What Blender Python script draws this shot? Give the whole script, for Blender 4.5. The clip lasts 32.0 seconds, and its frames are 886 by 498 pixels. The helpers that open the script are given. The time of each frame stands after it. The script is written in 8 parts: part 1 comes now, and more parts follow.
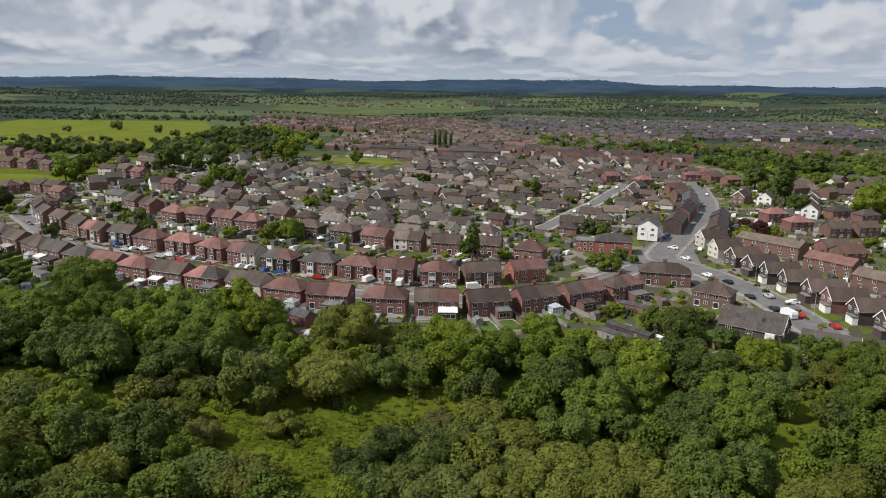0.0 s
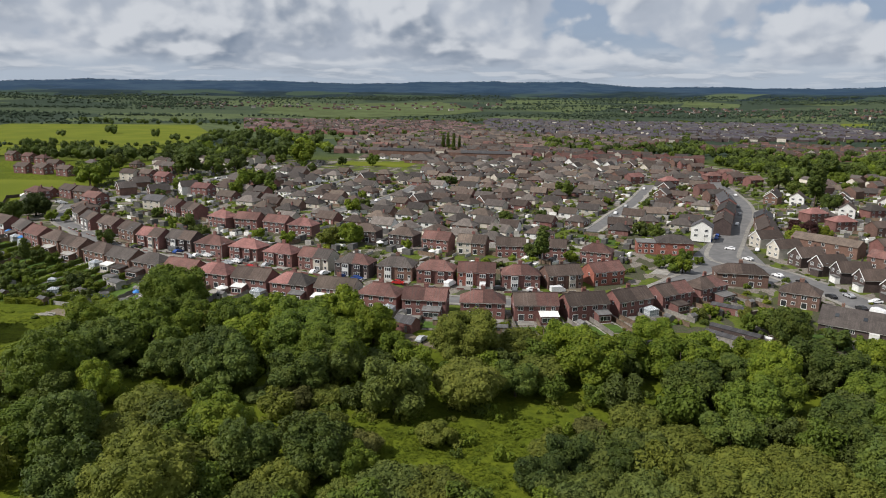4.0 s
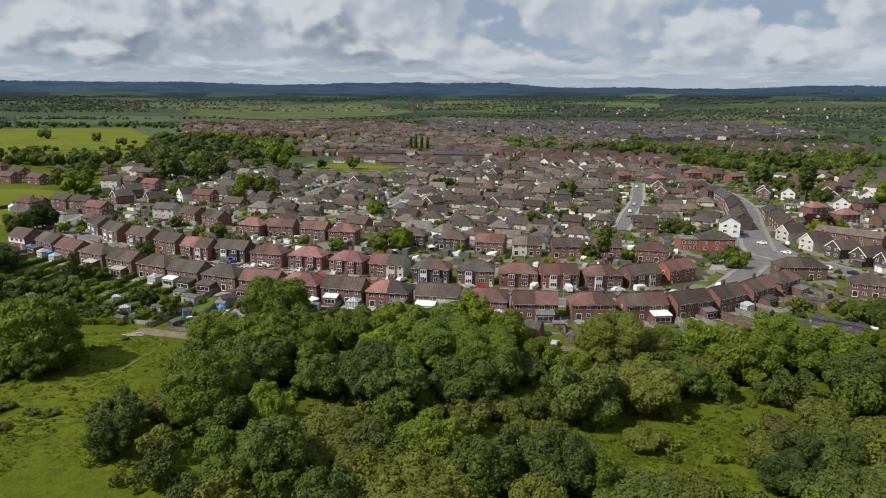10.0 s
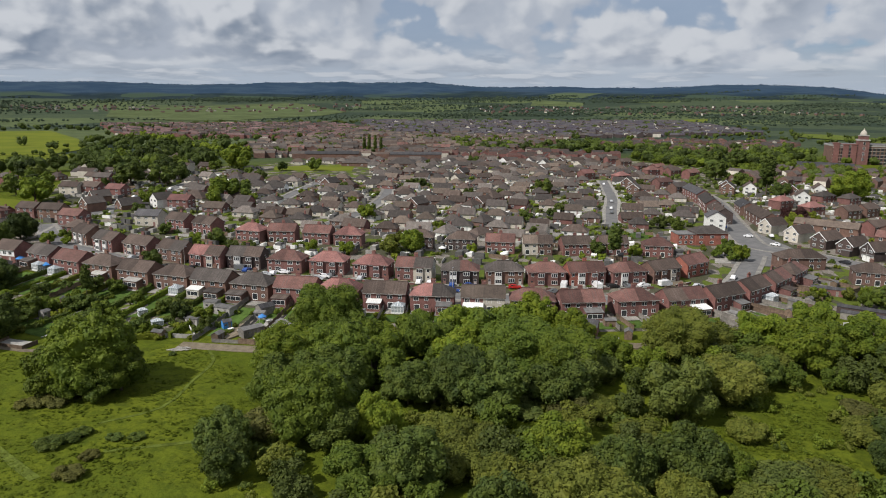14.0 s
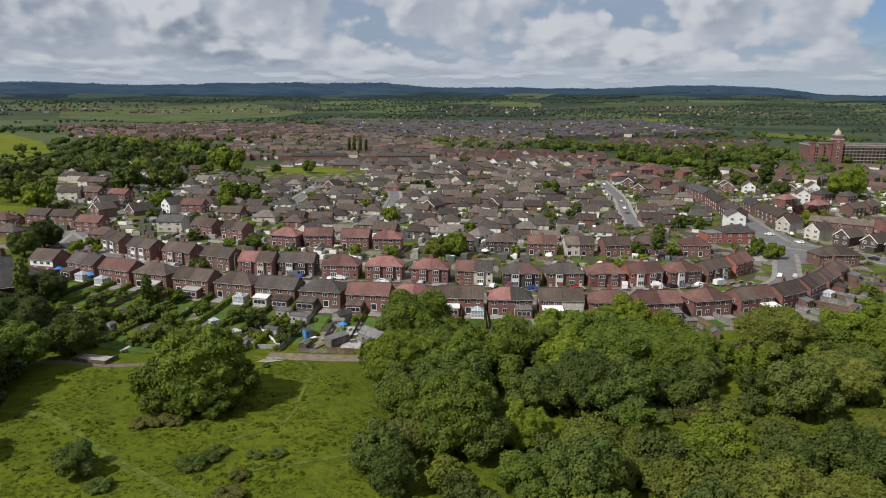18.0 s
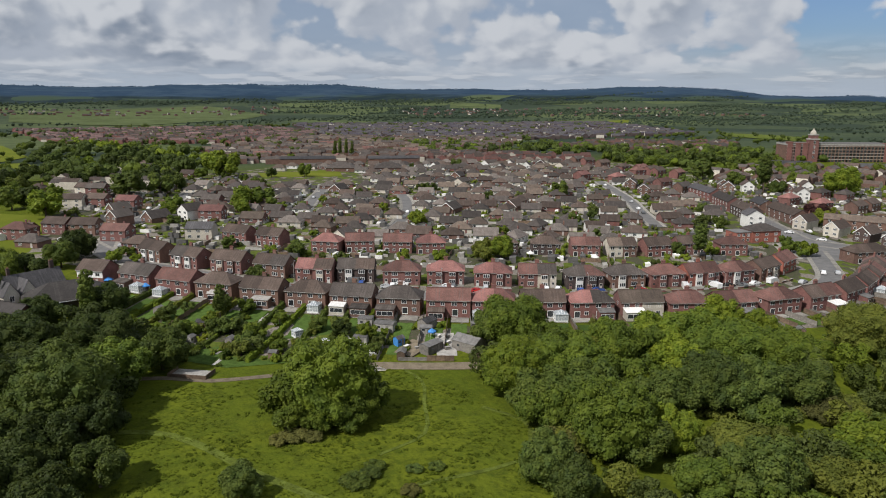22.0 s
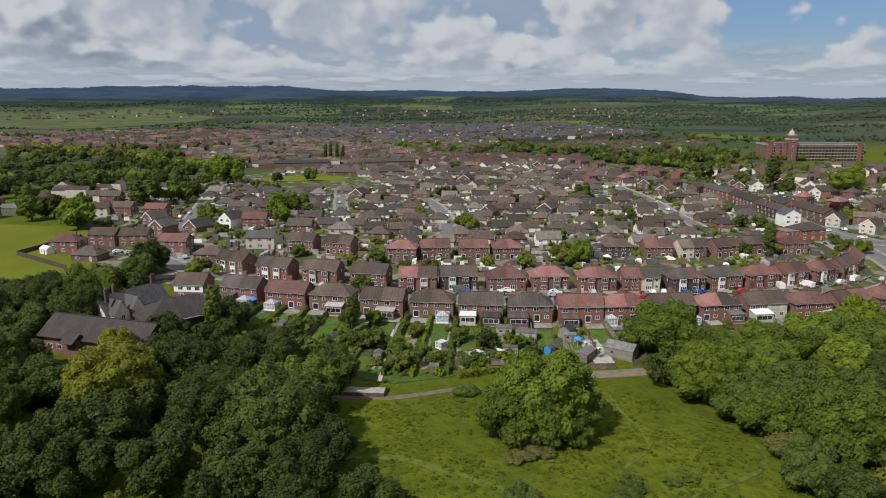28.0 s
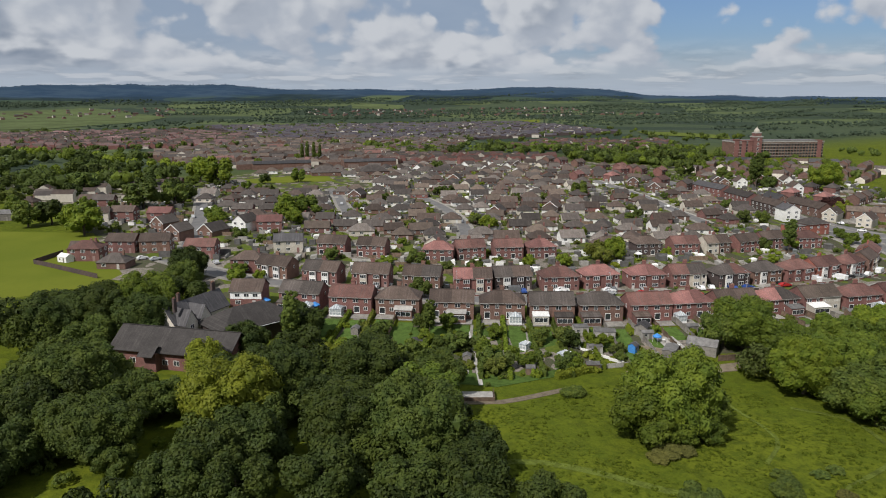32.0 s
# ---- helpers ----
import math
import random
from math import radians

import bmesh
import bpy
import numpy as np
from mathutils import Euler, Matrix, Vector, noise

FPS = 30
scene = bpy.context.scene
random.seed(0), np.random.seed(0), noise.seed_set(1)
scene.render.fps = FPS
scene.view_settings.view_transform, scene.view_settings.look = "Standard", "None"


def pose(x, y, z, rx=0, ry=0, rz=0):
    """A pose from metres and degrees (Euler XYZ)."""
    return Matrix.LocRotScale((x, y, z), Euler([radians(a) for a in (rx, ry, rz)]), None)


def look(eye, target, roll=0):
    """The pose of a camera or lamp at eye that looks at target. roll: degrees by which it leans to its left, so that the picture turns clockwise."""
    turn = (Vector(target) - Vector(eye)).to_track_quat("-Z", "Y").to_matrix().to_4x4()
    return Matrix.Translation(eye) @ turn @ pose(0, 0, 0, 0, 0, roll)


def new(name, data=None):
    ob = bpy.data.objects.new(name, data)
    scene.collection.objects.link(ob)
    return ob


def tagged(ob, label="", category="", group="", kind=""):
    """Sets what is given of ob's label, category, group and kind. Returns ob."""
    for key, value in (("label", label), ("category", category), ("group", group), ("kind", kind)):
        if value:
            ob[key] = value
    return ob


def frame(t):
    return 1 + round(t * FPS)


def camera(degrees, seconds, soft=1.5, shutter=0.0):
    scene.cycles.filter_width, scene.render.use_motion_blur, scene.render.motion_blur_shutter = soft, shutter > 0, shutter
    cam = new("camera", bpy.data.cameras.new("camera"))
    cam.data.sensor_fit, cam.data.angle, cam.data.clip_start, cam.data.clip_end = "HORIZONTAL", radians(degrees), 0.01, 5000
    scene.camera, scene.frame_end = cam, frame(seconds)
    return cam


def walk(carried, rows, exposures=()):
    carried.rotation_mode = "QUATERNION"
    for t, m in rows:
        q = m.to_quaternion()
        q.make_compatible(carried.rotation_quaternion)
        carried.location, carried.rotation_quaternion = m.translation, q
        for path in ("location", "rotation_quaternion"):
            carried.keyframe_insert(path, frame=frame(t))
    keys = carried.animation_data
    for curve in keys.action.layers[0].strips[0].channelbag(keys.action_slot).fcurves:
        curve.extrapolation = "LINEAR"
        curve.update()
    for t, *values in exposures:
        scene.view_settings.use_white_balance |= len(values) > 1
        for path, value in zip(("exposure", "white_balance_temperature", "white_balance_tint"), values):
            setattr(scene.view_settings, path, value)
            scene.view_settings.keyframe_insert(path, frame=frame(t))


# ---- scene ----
cam = camera(64.7, 32.0, soft=1.0)
METRES, EYE, TILT, LEAN, TURN = 285.0, 61.5, -12.8, -0.8, 0.0
ROWS = [
    (0.0, 0.0, 0.0, 0.0, 0.0, 0.0, -0.0),
    (0.5, -0.0147, 0.0009, 0.0003, -0.24, 0.02, 0.08),
    (1.0, -0.0308, 0.0021, 0.0006, -0.41, 0.07, 0.14),
    (1.5, -0.0455, 0.003, 0.0009, -0.57, 0.09, 0.2),
    (2.0, -0.061, 0.0041, 0.0011, -0.93, 0.14, 0.32),
    (2.5, -0.0761, 0.0053, 0.0015, -1.37, 0.15, 0.44),
    (3.0, -0.0919, 0.0067, 0.0018, -1.57, 0.17, 0.51),
    (3.5, -0.1065, 0.0082, 0.0022, -1.75, 0.17, 0.57),
    (5.5, -0.1679, 0.017, 0.0044, -2.9, 0.13, 0.85),
    (6.0, -0.184, 0.0197, 0.0051, -3.75, 0.08, 1.08),
    (6.5, -0.1989, 0.0221, 0.0059, -4.33, 0.07, 1.22),
    (7.0, -0.2149, 0.0245, 0.0066, -4.88, 0.08, 1.36),
    (7.5, -0.2297, 0.0267, 0.007, -5.42, 0.09, 1.5),
    (8.0, -0.2456, 0.0293, 0.0077, -6.15, 0.08, 1.69),
    (8.5, -0.2603, 0.0316, 0.0083, -6.73, 0.07, 1.85),
    (9.0, -0.2762, 0.0342, 0.0092, -7.3, 0.06, 1.99),
    (9.5, -0.2905, 0.0368, 0.0101, -7.81, 0.03, 2.16),
    (10.0, -0.3062, 0.0398, 0.0108, -8.36, 0.07, 2.27),
    (10.5, -0.3202, 0.0427, 0.0117, -8.92, 0.07, 2.43),
    (11.0, -0.3358, 0.0455, 0.0126, -9.87, 0.01, 2.63),
    (11.5, -0.3499, 0.049, 0.0137, -10.72, -0.06, 2.85),
    (12.0, -0.3654, 0.0527, 0.015, -11.65, -0.12, 3.09),
    (12.5, -0.3798, 0.0563, 0.016, -12.45, -0.15, 3.26),
    (13.0, -0.3952, 0.0605, 0.0172, -13.27, -0.2, 3.45),
    (13.5, -0.4096, 0.0646, 0.0184, -13.96, -0.25, 3.62),
    (14.0, -0.425, 0.0691, 0.0197, -14.63, -0.3, 3.79),
    (14.5, -0.4392, 0.0736, 0.021, -15.2, -0.34, 3.92),
    (16.5, -0.4984, 0.0942, 0.0271, -16.86, -0.46, 4.26),
    (17.0, -0.5135, 0.0998, 0.0288, -17.24, -0.48, 4.34),
    (17.5, -0.5275, 0.1051, 0.0305, -17.79, -0.51, 4.46),
    (18.0, -0.5426, 0.111, 0.0323, -18.49, -0.55, 4.63),
    (18.5, -0.5567, 0.1165, 0.034, -19.11, -0.58, 4.77),
    (19.0, -0.572, 0.1226, 0.0359, -19.75, -0.63, 4.92),
    (19.5, -0.5861, 0.1284, 0.0375, -20.36, -0.66, 5.05),
    (20.0, -0.6014, 0.1347, 0.0394, -20.92, -0.69, 5.2),
    (20.5, -0.6156, 0.1407, 0.0411, -21.28, -0.71, 5.29),
    (21.0, -0.6306, 0.1477, 0.0431, -21.7, -0.75, 5.39),
    (21.5, -0.6445, 0.1543, 0.0449, -22.12, -0.77, 5.49),
    (22.0, -0.6593, 0.1618, 0.0467, -22.33, -0.77, 5.54),
    (22.5, -0.6727, 0.1687, 0.0489, -22.53, -0.8, 5.59),
    (23.0, -0.6873, 0.1765, 0.0511, -22.78, -0.82, 5.64),
    (23.5, -0.7006, 0.1835, 0.0532, -22.99, -0.83, 5.7),
    (24.0, -0.7149, 0.1911, 0.0553, -23.23, -0.83, 5.76),
    (24.5, -0.7279, 0.198, 0.0573, -23.68, -0.85, 5.85),
    (25.0, -0.7424, 0.2058, 0.0595, -24.12, -0.89, 5.94),
    (25.5, -0.7555, 0.2129, 0.0615, -24.42, -0.92, 6.01),
    (27.5, -0.8099, 0.2434, 0.0701, -26.6, -1.13, 6.47),
    (28.0, -0.8237, 0.2516, 0.0723, -27.16, -1.18, 6.58),
    (28.5, -0.8365, 0.2592, 0.0744, -27.67, -1.23, 6.69),
    (29.0, -0.8503, 0.2675, 0.0766, -28.22, -1.3, 6.79),
    (29.5, -0.8629, 0.2753, 0.0787, -28.74, -1.37, 6.89),
    (30.0, -0.8766, 0.2838, 0.081, -29.31, -1.47, 7.02),
    (30.5, -0.8891, 0.2919, 0.0831, -29.85, -1.55, 7.11),
    (31.0, -0.9026, 0.3007, 0.0854, -30.44, -1.63, 7.23),
    (31.5, -0.915, 0.309, 0.0876, -31.06, -1.73, 7.35),
    (32.0, -0.9283, 0.3181, 0.0899, -31.74, -1.83, 7.49),
]
walk(cam, [(t, pose(0, 0, EYE, TILT, LEAN, TURN) @ pose(METRES * x, METRES * y, METRES * z, 90 + pitch, roll, yaw)) for t, x, y, z, yaw, pitch, roll in ROWS],
     exposures=[(0.0, 0.0, 6230, 11), (10.0, -0.04, 6230, 11), (20.0, -0.13, 6230, 11), (32.0, -0.14, 6230, 11)])

# ---- light: broken cloud over a summer sun from the west ----
SUN_AZ, SUN_EL = 252.0, 47.0
world = bpy.data.worlds.new("sky")
scene.world = world
world.use_nodes = True


class Net:
    """Short hand for node trees."""

    def __init__(self, tree):
        self.t = tree
        tree.nodes.clear()

    def n(self, kind, **kw):
        node = self.t.nodes.new(kind)
        for key, v in kw.items():
            if key in ("operation", "blend_type", "data_type", "sky_type", "feature", "noise_dimensions", "voronoi_dimensions", "sun_disc", "sun_elevation",
                       "sun_rotation", "use_clamp", "clamp", "interpolation_type", "air_density", "dust_density", "wave_type", "bands_direction", "offset"):
                setattr(node, key, v)
        return node

    def put(self, sock, v):
        if isinstance(v, bpy.types.NodeSocket):
            self.t.links.new(v, sock)
        elif v is not None:
            sock.default_value = v

    def math(self, op, a, b=None, c=None, clamp=False):
        m = self.n("ShaderNodeMath", operation=op, use_clamp=clamp)
        for s, v in zip(m.inputs, (a, b, c)):
            self.put(s, v)
        return m.outputs[0]

    def vec(self, op, a, b=None):
        m = self.n("ShaderNodeVectorMath", operation=op)
        self.put(m.inputs[0], a)
        if op == "SCALE":
            self.put(m.inputs["Scale"], b)
        else:
            self.put(m.inputs[1], b)
        return m.outputs[0]

    def noise(self, vec, scale, detail=3.0, rough=0.55, out="Fac", warp=0.0):
        m = self.n("ShaderNodeTexNoise")
        self.put(m.inputs["Vector"], vec)
        m.inputs["Scale"].default_value, m.inputs["Detail"].default_value, m.inputs["Roughness"].default_value = scale, detail, rough
        m.inputs["Distortion"].default_value = warp
        return m.outputs[out]

    def mix(self, f, a, b, mode="MIX"):
        m = self.n("ShaderNodeMix", data_type="RGBA", blend_type=mode)
        self.put(m.inputs[0], f)
        self.put(m.inputs[6], a)
        self.put(m.inputs[7], b)
        return m.outputs[2]

    def ramp(self, f, lo, hi, a=0.0, b=1.0):
        m = self.n("ShaderNodeMapRange", clamp=True, interpolation_type="SMOOTHSTEP")
        self.put(m.inputs[0], f)
        for i, v in zip((1, 2, 3, 4), (lo, hi, a, b)):
            m.inputs[i].default_value = v
        return m.outputs[0]

    def xyz(self, v):
        m = self.n("ShaderNodeSeparateXYZ")
        self.put(m.inputs[0], v)
        return m.outputs

    def join(self, x, y, z):
        m = self.n("ShaderNodeCombineXYZ")
        for s, v in zip(m.inputs, (x, y, z)):
            self.put(s, v)
        return m.outputs[0]


def rgb(r, g_, b):
    return (r, g_, b, 1.0)


def build_sky():
    """Broken cumulus over a low deck of flat bands, with blue gaps towards the east."""
    w = Net(world.node_tree)
    sky = w.n("ShaderNodeTexSky", sky_type="NISHITA", sun_disc=False, sun_elevation=radians(SUN_EL), sun_rotation=radians(SUN_AZ))
    d = w.n("ShaderNodeTexCoord").outputs["Generated"]
    x, y, z = w.xyz(d)
    zc = w.math("MAXIMUM", z, 0.0)
    east = w.math("ADD", w.math("MULTIPLY", x, 0.86), w.math("MULTIPLY", y, 0.51))
    gap = w.ramp(east, 0.93, 0.985, -0.13, 0.03)

    def billow(p, scale):
        v = w.n("ShaderNodeTexVoronoi", feature="SMOOTH_F1", voronoi_dimensions="3D")
        w.put(v.inputs["Vector"], p)
        v.inputs["Scale"].default_value, v.inputs["Smoothness"].default_value = scale, 0.35
        return w.math("SUBTRACT", 0.55, v.outputs["Distance"])

    def heap(lift, side):
        v = w.math("MULTIPLY", w.math("LOGARITHM", w.math("ADD", zc, 0.035 + lift), math.e), 1.15)
        p = w.join(w.math("ADD", w.math("MULTIPLY", x, CLOUD_BIG), side), w.math("MULTIPLY", y, CLOUD_BIG), v)
        p = w.vec("ADD", p, w.vec("SCALE", w.noise(p, 2.6, 3.0, 0.5, "Color"), 0.15))
        body = w.math("ADD", w.math("MULTIPLY", w.noise(p, 0.6, 2.0, 0.5), 0.60), w.math("MULTIPLY", w.noise(p, 5.0, 5.0, 0.55), 0.10))
        lumps = w.math("ADD", w.math("MULTIPLY", billow(p, 1.5), 0.30), w.math("ADD", w.math("MULTIPLY", billow(p, 3.6), 0.13), w.math("MULTIPLY", billow(p, 8.5), 0.055)))
        return w.math("SUBTRACT", w.math("ADD", body, lumps), gap)

    def deck(lift):
        v = w.math("MULTIPLY", w.math("LOGARITHM", w.math("ADD", zc, 0.012 + lift), math.e), 2.6)
        p = w.join(w.math("MULTIPLY", x, CLOUD_BIG * 1.5), w.math("MULTIPLY", y, CLOUD_BIG * 1.5), v)
        return w.math("ADD", w.math("MULTIPLY", w.noise(p, 1.0, 5.0, 0.55), 0.8), w.math("MULTIPLY", billow(p, 2.6), 0.14))

    here, above = heap(0.0, 0.0), heap(0.013, -0.09)
    cover = w.ramp(here, 0.375, 0.43)
    lit = w.ramp(w.math("SUBTRACT", here, above), -0.06, 0.085)
    thick = w.ramp(here, 0.44, 0.70)
    grey = w.mix(thick, rgb(0.54, 0.585, 0.65), rgb(0.262, 0.318, 0.402))
    cloud = w.mix(lit, grey, rgb(0.77, 0.79, 0.81))
    low_here = deck(0.0)
    low = w.mix(w.ramp(w.math("SUBTRACT", low_here, deck(0.006)), -0.05, 0.09), rgb(0.47, 0.515, 0.575), rgb(0.76, 0.78, 0.80))
    low = w.mix(w.ramp(low_here, 0.36, 0.50), rgb(0.56, 0.62, 0.69), low)
    blue = w.mix(1.0, sky.outputs[0], (SKY_GAIN * 0.80, SKY_GAIN * 0.98, SKY_GAIN * 1.30, 1.0), "MULTIPLY")
    veil = w.mix(w.noise(w.join(w.math("MULTIPLY", x, 4.0), w.math("MULTIPLY", y, 4.0), w.math("MULTIPLY", z, 14.0)), 1.0, 4.0), rgb(0.30, 0.39, 0.52), rgb(0.52, 0.59, 0.68))
    blue = w.mix(w.ramp(east, 0.92, 0.985, 0.85, 0.1), blue, veil)
    blue = w.mix(w.ramp(z, 0.02, 0.085, 0.85, 0.0), blue, low)
    col = w.mix(w.math("MULTIPLY", cover, w.ramp(w.math("ADD", z, w.math("MULTIPLY", w.noise(w.join(w.math("MULTIPLY", x, 9.0), w.math("MULTIPLY", y, 9.0), 0.0), 1.0, 3.0), 0.02)), 0.034, 0.060)), blue, cloud)
    col = w.mix(w.ramp(z, 0.004, 0.03, 0.9, 0.0), col, rgb(0.53, 0.60, 0.68))
    bg = w.n("ShaderNodeBackground")
    w.put(bg.inputs[0], col)
    bg.inputs[1].default_value = SKY_STRENGTH
    w.t.links.new(bg.outputs[0], w.n("ShaderNodeOutputWorld").inputs[0])


CLOUD_BIG, SKY_GAIN, SKY_STRENGTH = 6.5, 0.085, 0.80
build_sky()
sun = new("sun", bpy.data.lights.new("sun", "SUN"))
sun.data.energy, sun.data.angle, sun.data.color = 5.0, radians(0.6), (1.0, 0.94, 0.85)
sun.matrix_world = look((0, 0, 300), Vector((0, 0, 300)) - Vector((math.sin(radians(SUN_AZ)) * math.cos(radians(SUN_EL)), math.cos(radians(SUN_AZ)) * math.cos(radians(SUN_EL)), math.sin(radians(SUN_EL)))))
tagged(sun, "warm afternoon sun", "sun", kind="structure")

# ---- materials ----
MATS = {}


def surface(name, color_fn, rough=0.8, bump=0.0, bump_scale=8.0, deep=0.1, metal=0.0, spec=0.35, translucent=0.0, coords="Object"):
    """A procedural material; color_fn(net, vec, random) gives the colour socket."""
    m = bpy.data.materials.new(name)
    m.use_nodes = True
    w = Net(m.node_tree)
    if coords == "Position":
        vec = w.n("ShaderNodeNewGeometry").outputs["Position"]
    else:
        vec = w.n("ShaderNodeTexCoord").outputs["Object"]
    rnd = w.n("ShaderNodeObjectInfo").outputs["Random"]
    col = color_fn(w, vec, rnd)
    b = w.n("ShaderNodeBsdfPrincipled")
    w.put(b.inputs["Base Color"], col)
    w.put(b.inputs["Roughness"], rough)
    b.inputs["Metallic"].default_value = metal
    b.inputs["Specular IOR Level"].default_value = spec
    if bump:
        bn = w.n("ShaderNodeBump")
        bn.inputs["Strength"].default_value = bump
        bn.inputs["Distance"].default_value = deep
        w.put(bn.inputs["Height"], w.noise(vec, bump_scale, 4.0, 0.6))
        w.put(b.inputs["Normal"], bn.outputs[0])
    out = w.n("ShaderNodeOutputMaterial")
    shader = b.outputs[0]
    if translucent:
        tr = w.n("ShaderNodeBsdfTranslucent")
        w.put(tr.inputs[0], w.mix(1.0, col, rgb(1.3, 1.4, 0.5), "MULTIPLY"))
        ms = w.n("ShaderNodeMixShader")
        ms.inputs[0].default_value = translucent
        w.t.links.new(shader, ms.inputs[1])
        w.t.links.new(tr.outputs[0], ms.inputs[2])
        shader = ms.outputs[0]
    w.t.links.new(shader, out.inputs[0])
    MATS[name] = m
    return m


def shade(c, k):
    return rgb(c[0] * k, c[1] * k, c[2] * k)


def mottled(c, lo=0.75, hi=1.25, scale=0.6, fine=6.0, vary=0.25):
    """Two scales of variation and a change from object to object."""

    def fn(w, vec, rnd):
        a = w.ramp(w.noise(vec, scale, 4.0, 0.6), 0.3, 0.7, lo, hi)
        f = w.ramp(w.noise(vec, fine, 3.0, 0.6), 0.25, 0.75, 0.82, 1.18)
        r = w.math("MULTIPLY_ADD", rnd, 2 * vary, 1.0 - vary)
        k = w.math("MULTIPLY", w.math("MULTIPLY", a, f), r)
        return w.mix(1.0, rgb(*c), w.join(k, k, k), "MULTIPLY")

    return fn


def leafy(c, c2):
    """Foliage: tone and hue vary leaf by leaf, clump by clump and tree by tree."""

    def fn(w, vec, rnd):
        isl = w.n("ShaderNodeNewGeometry").outputs["Random Per Island"]
        clump = w.ramp(w.noise(vec, 2.6, 3.0, 0.6), 0.32, 0.68)
        col = w.mix(clump, rgb(c[0] * 1.0, c[1], c[2]), rgb(c2[0] * 1.06, c2[1] * 1.02, c2[2] * 0.95))
        col = w.mix(w.math("MULTIPLY", rnd, 0.8), col, w.mix(1.0, col, rgb(1.14, 1.06, 0.85), "MULTIPLY"))
        k = w.math("MULTIPLY", w.math("MULTIPLY_ADD", isl, 0.30, 0.85), w.math("MULTIPLY_ADD", w.math("FRACT", w.math("MULTIPLY", rnd, 7.3)), 0.44, 0.76))
        return w.mix(1.0, col, w.join(k, k, k), "MULTIPLY")

    return fn


def tiled_roof(c, c2):
    """Interlocking roof tiles: courses, lichen and weather streaks."""

    def fn(w, vec, rnd):
        x, y, z = w.xyz(vec)
        course = w.ramp(w.math("FRACT", w.math("MULTIPLY", z, 5.2)), 0.0, 0.35, 0.72, 1.0)
        tile = w.noise(w.join(w.math("MULTIPLY", x, 3.3), w.math("MULTIPLY", z, 5.2), 0.0), 1.0, 1.0)
        k = w.math("MULTIPLY", course, w.ramp(tile, 0.3, 0.7, 0.82, 1.16))
        k = w.math("MULTIPLY", k, w.ramp(w.noise(vec, 0.45, 4.0, 0.65), 0.3, 0.7, 0.78, 1.2))
        k = w.math("MULTIPLY", k, w.math("MULTIPLY_ADD", rnd, 0.72, 0.58))
        streak = w.ramp(w.noise(w.join(w.math("MULTIPLY", x, 1.6), 0.0, w.math("MULTIPLY", z, 0.15)), 1.3, 3.0), 0.45, 0.75)
        col = w.mix(streak, rgb(*c), rgb(*c2))
        return w.mix(1.0, col, w.join(k, k, k), "MULTIPLY")

    return fn


def brickwork(c, c2):
    """Brick seen from afar: courses, blotches and a change of tone from house to house."""

    def fn(w, vec, rnd):
        x, y, z = w.xyz(vec)
        row = w.math("FLOOR", w.math("MULTIPLY", z, 13.3))
        cell = w.noise(w.join(w.math("MULTIPLY", w.math("ADD", x, y), 4.4), w.math("MULTIPLY", row, 7.1), 0.0), 1.0, 0.0)
        k = w.math("MULTIPLY", w.ramp(cell, 0.3, 0.7, 0.8, 1.18), w.ramp(w.noise(vec, 0.5, 4.0, 0.6), 0.3, 0.7, 0.82, 1.15))
        col = w.mix(rnd, rgb(*c), rgb(*c2))
        return w.mix(1.0, col, w.join(k, k, k), "MULTIPLY")

    return fn


def ground_color(w, vec, rnd):
    x, y, z = w.xyz(vec)
    # rough meadow: long grass, docks and trodden places
    big, mid, fine = w.noise(vec, 0.045, 4.0, 0.6), w.noise(vec, 0.35, 5.0, 0.65), w.noise(vec, 3.0, 3.0, 0.7)
    meadow = w.mix(w.ramp(big, 0.35, 0.65), rgb(0.076, 0.099, 0.009), rgb(0.108, 0.128, 0.011))
    meadow = w.mix(w.ramp(mid, 0.42, 0.68), meadow, rgb(0.056, 0.072, 0.008))
    meadow = w.mix(w.ramp(fine, 0.50, 0.72, 0.0, 0.6), meadow, rgb(0.120, 0.134, 0.016))
    patch = w.noise(vec, 0.9, 6.0, 0.72)
    meadow = w.mix(w.ramp(patch, 0.50, 0.66, 0.0, 0.6), meadow, rgb(0.050, 0.072, 0.008))
    tuft = w.noise(vec, 0.16, 6.0, 0.75)
    meadow = w.mix(w.ramp(tuft, 0.52, 0.66, 0.0, 0.65), meadow, rgb(0.052, 0.074, 0.008))
    # farmland far off: a patchwork of pasture and crops, haze painted in as grey-blue
    cell = w.n("ShaderNodeTexVoronoi", feature="F1", voronoi_dimensions="2D")
    w.put(cell.inputs["Vector"], w.vec("ADD", vec, w.vec("SCALE", w.noise(vec, 0.006, 2.0, 0.5, "Color"), 60.0)))
    cell.inputs["Scale"].default_value = 0.0042
    r, g_, b = w.xyz(cell.outputs["Color"])
    farm = w.mix(w.ramp(r, 0.40, 0.5), rgb(0.034, 0.048, 0.032), rgb(0.056, 0.074, 0.040))
    farm = w.mix(w.ramp(g_, 0.72, 0.76), farm, rgb(0.086, 0.108, 0.046))
    farm = w.mix(w.ramp(w.noise(vec, 0.03, 4.0), 0.4, 0.7, 0.0, 0.5), farm, rgb(0.026, 0.040, 0.026))
    return w.mix(w.ramp(y, 560.0, 760.0), meadow, farm)


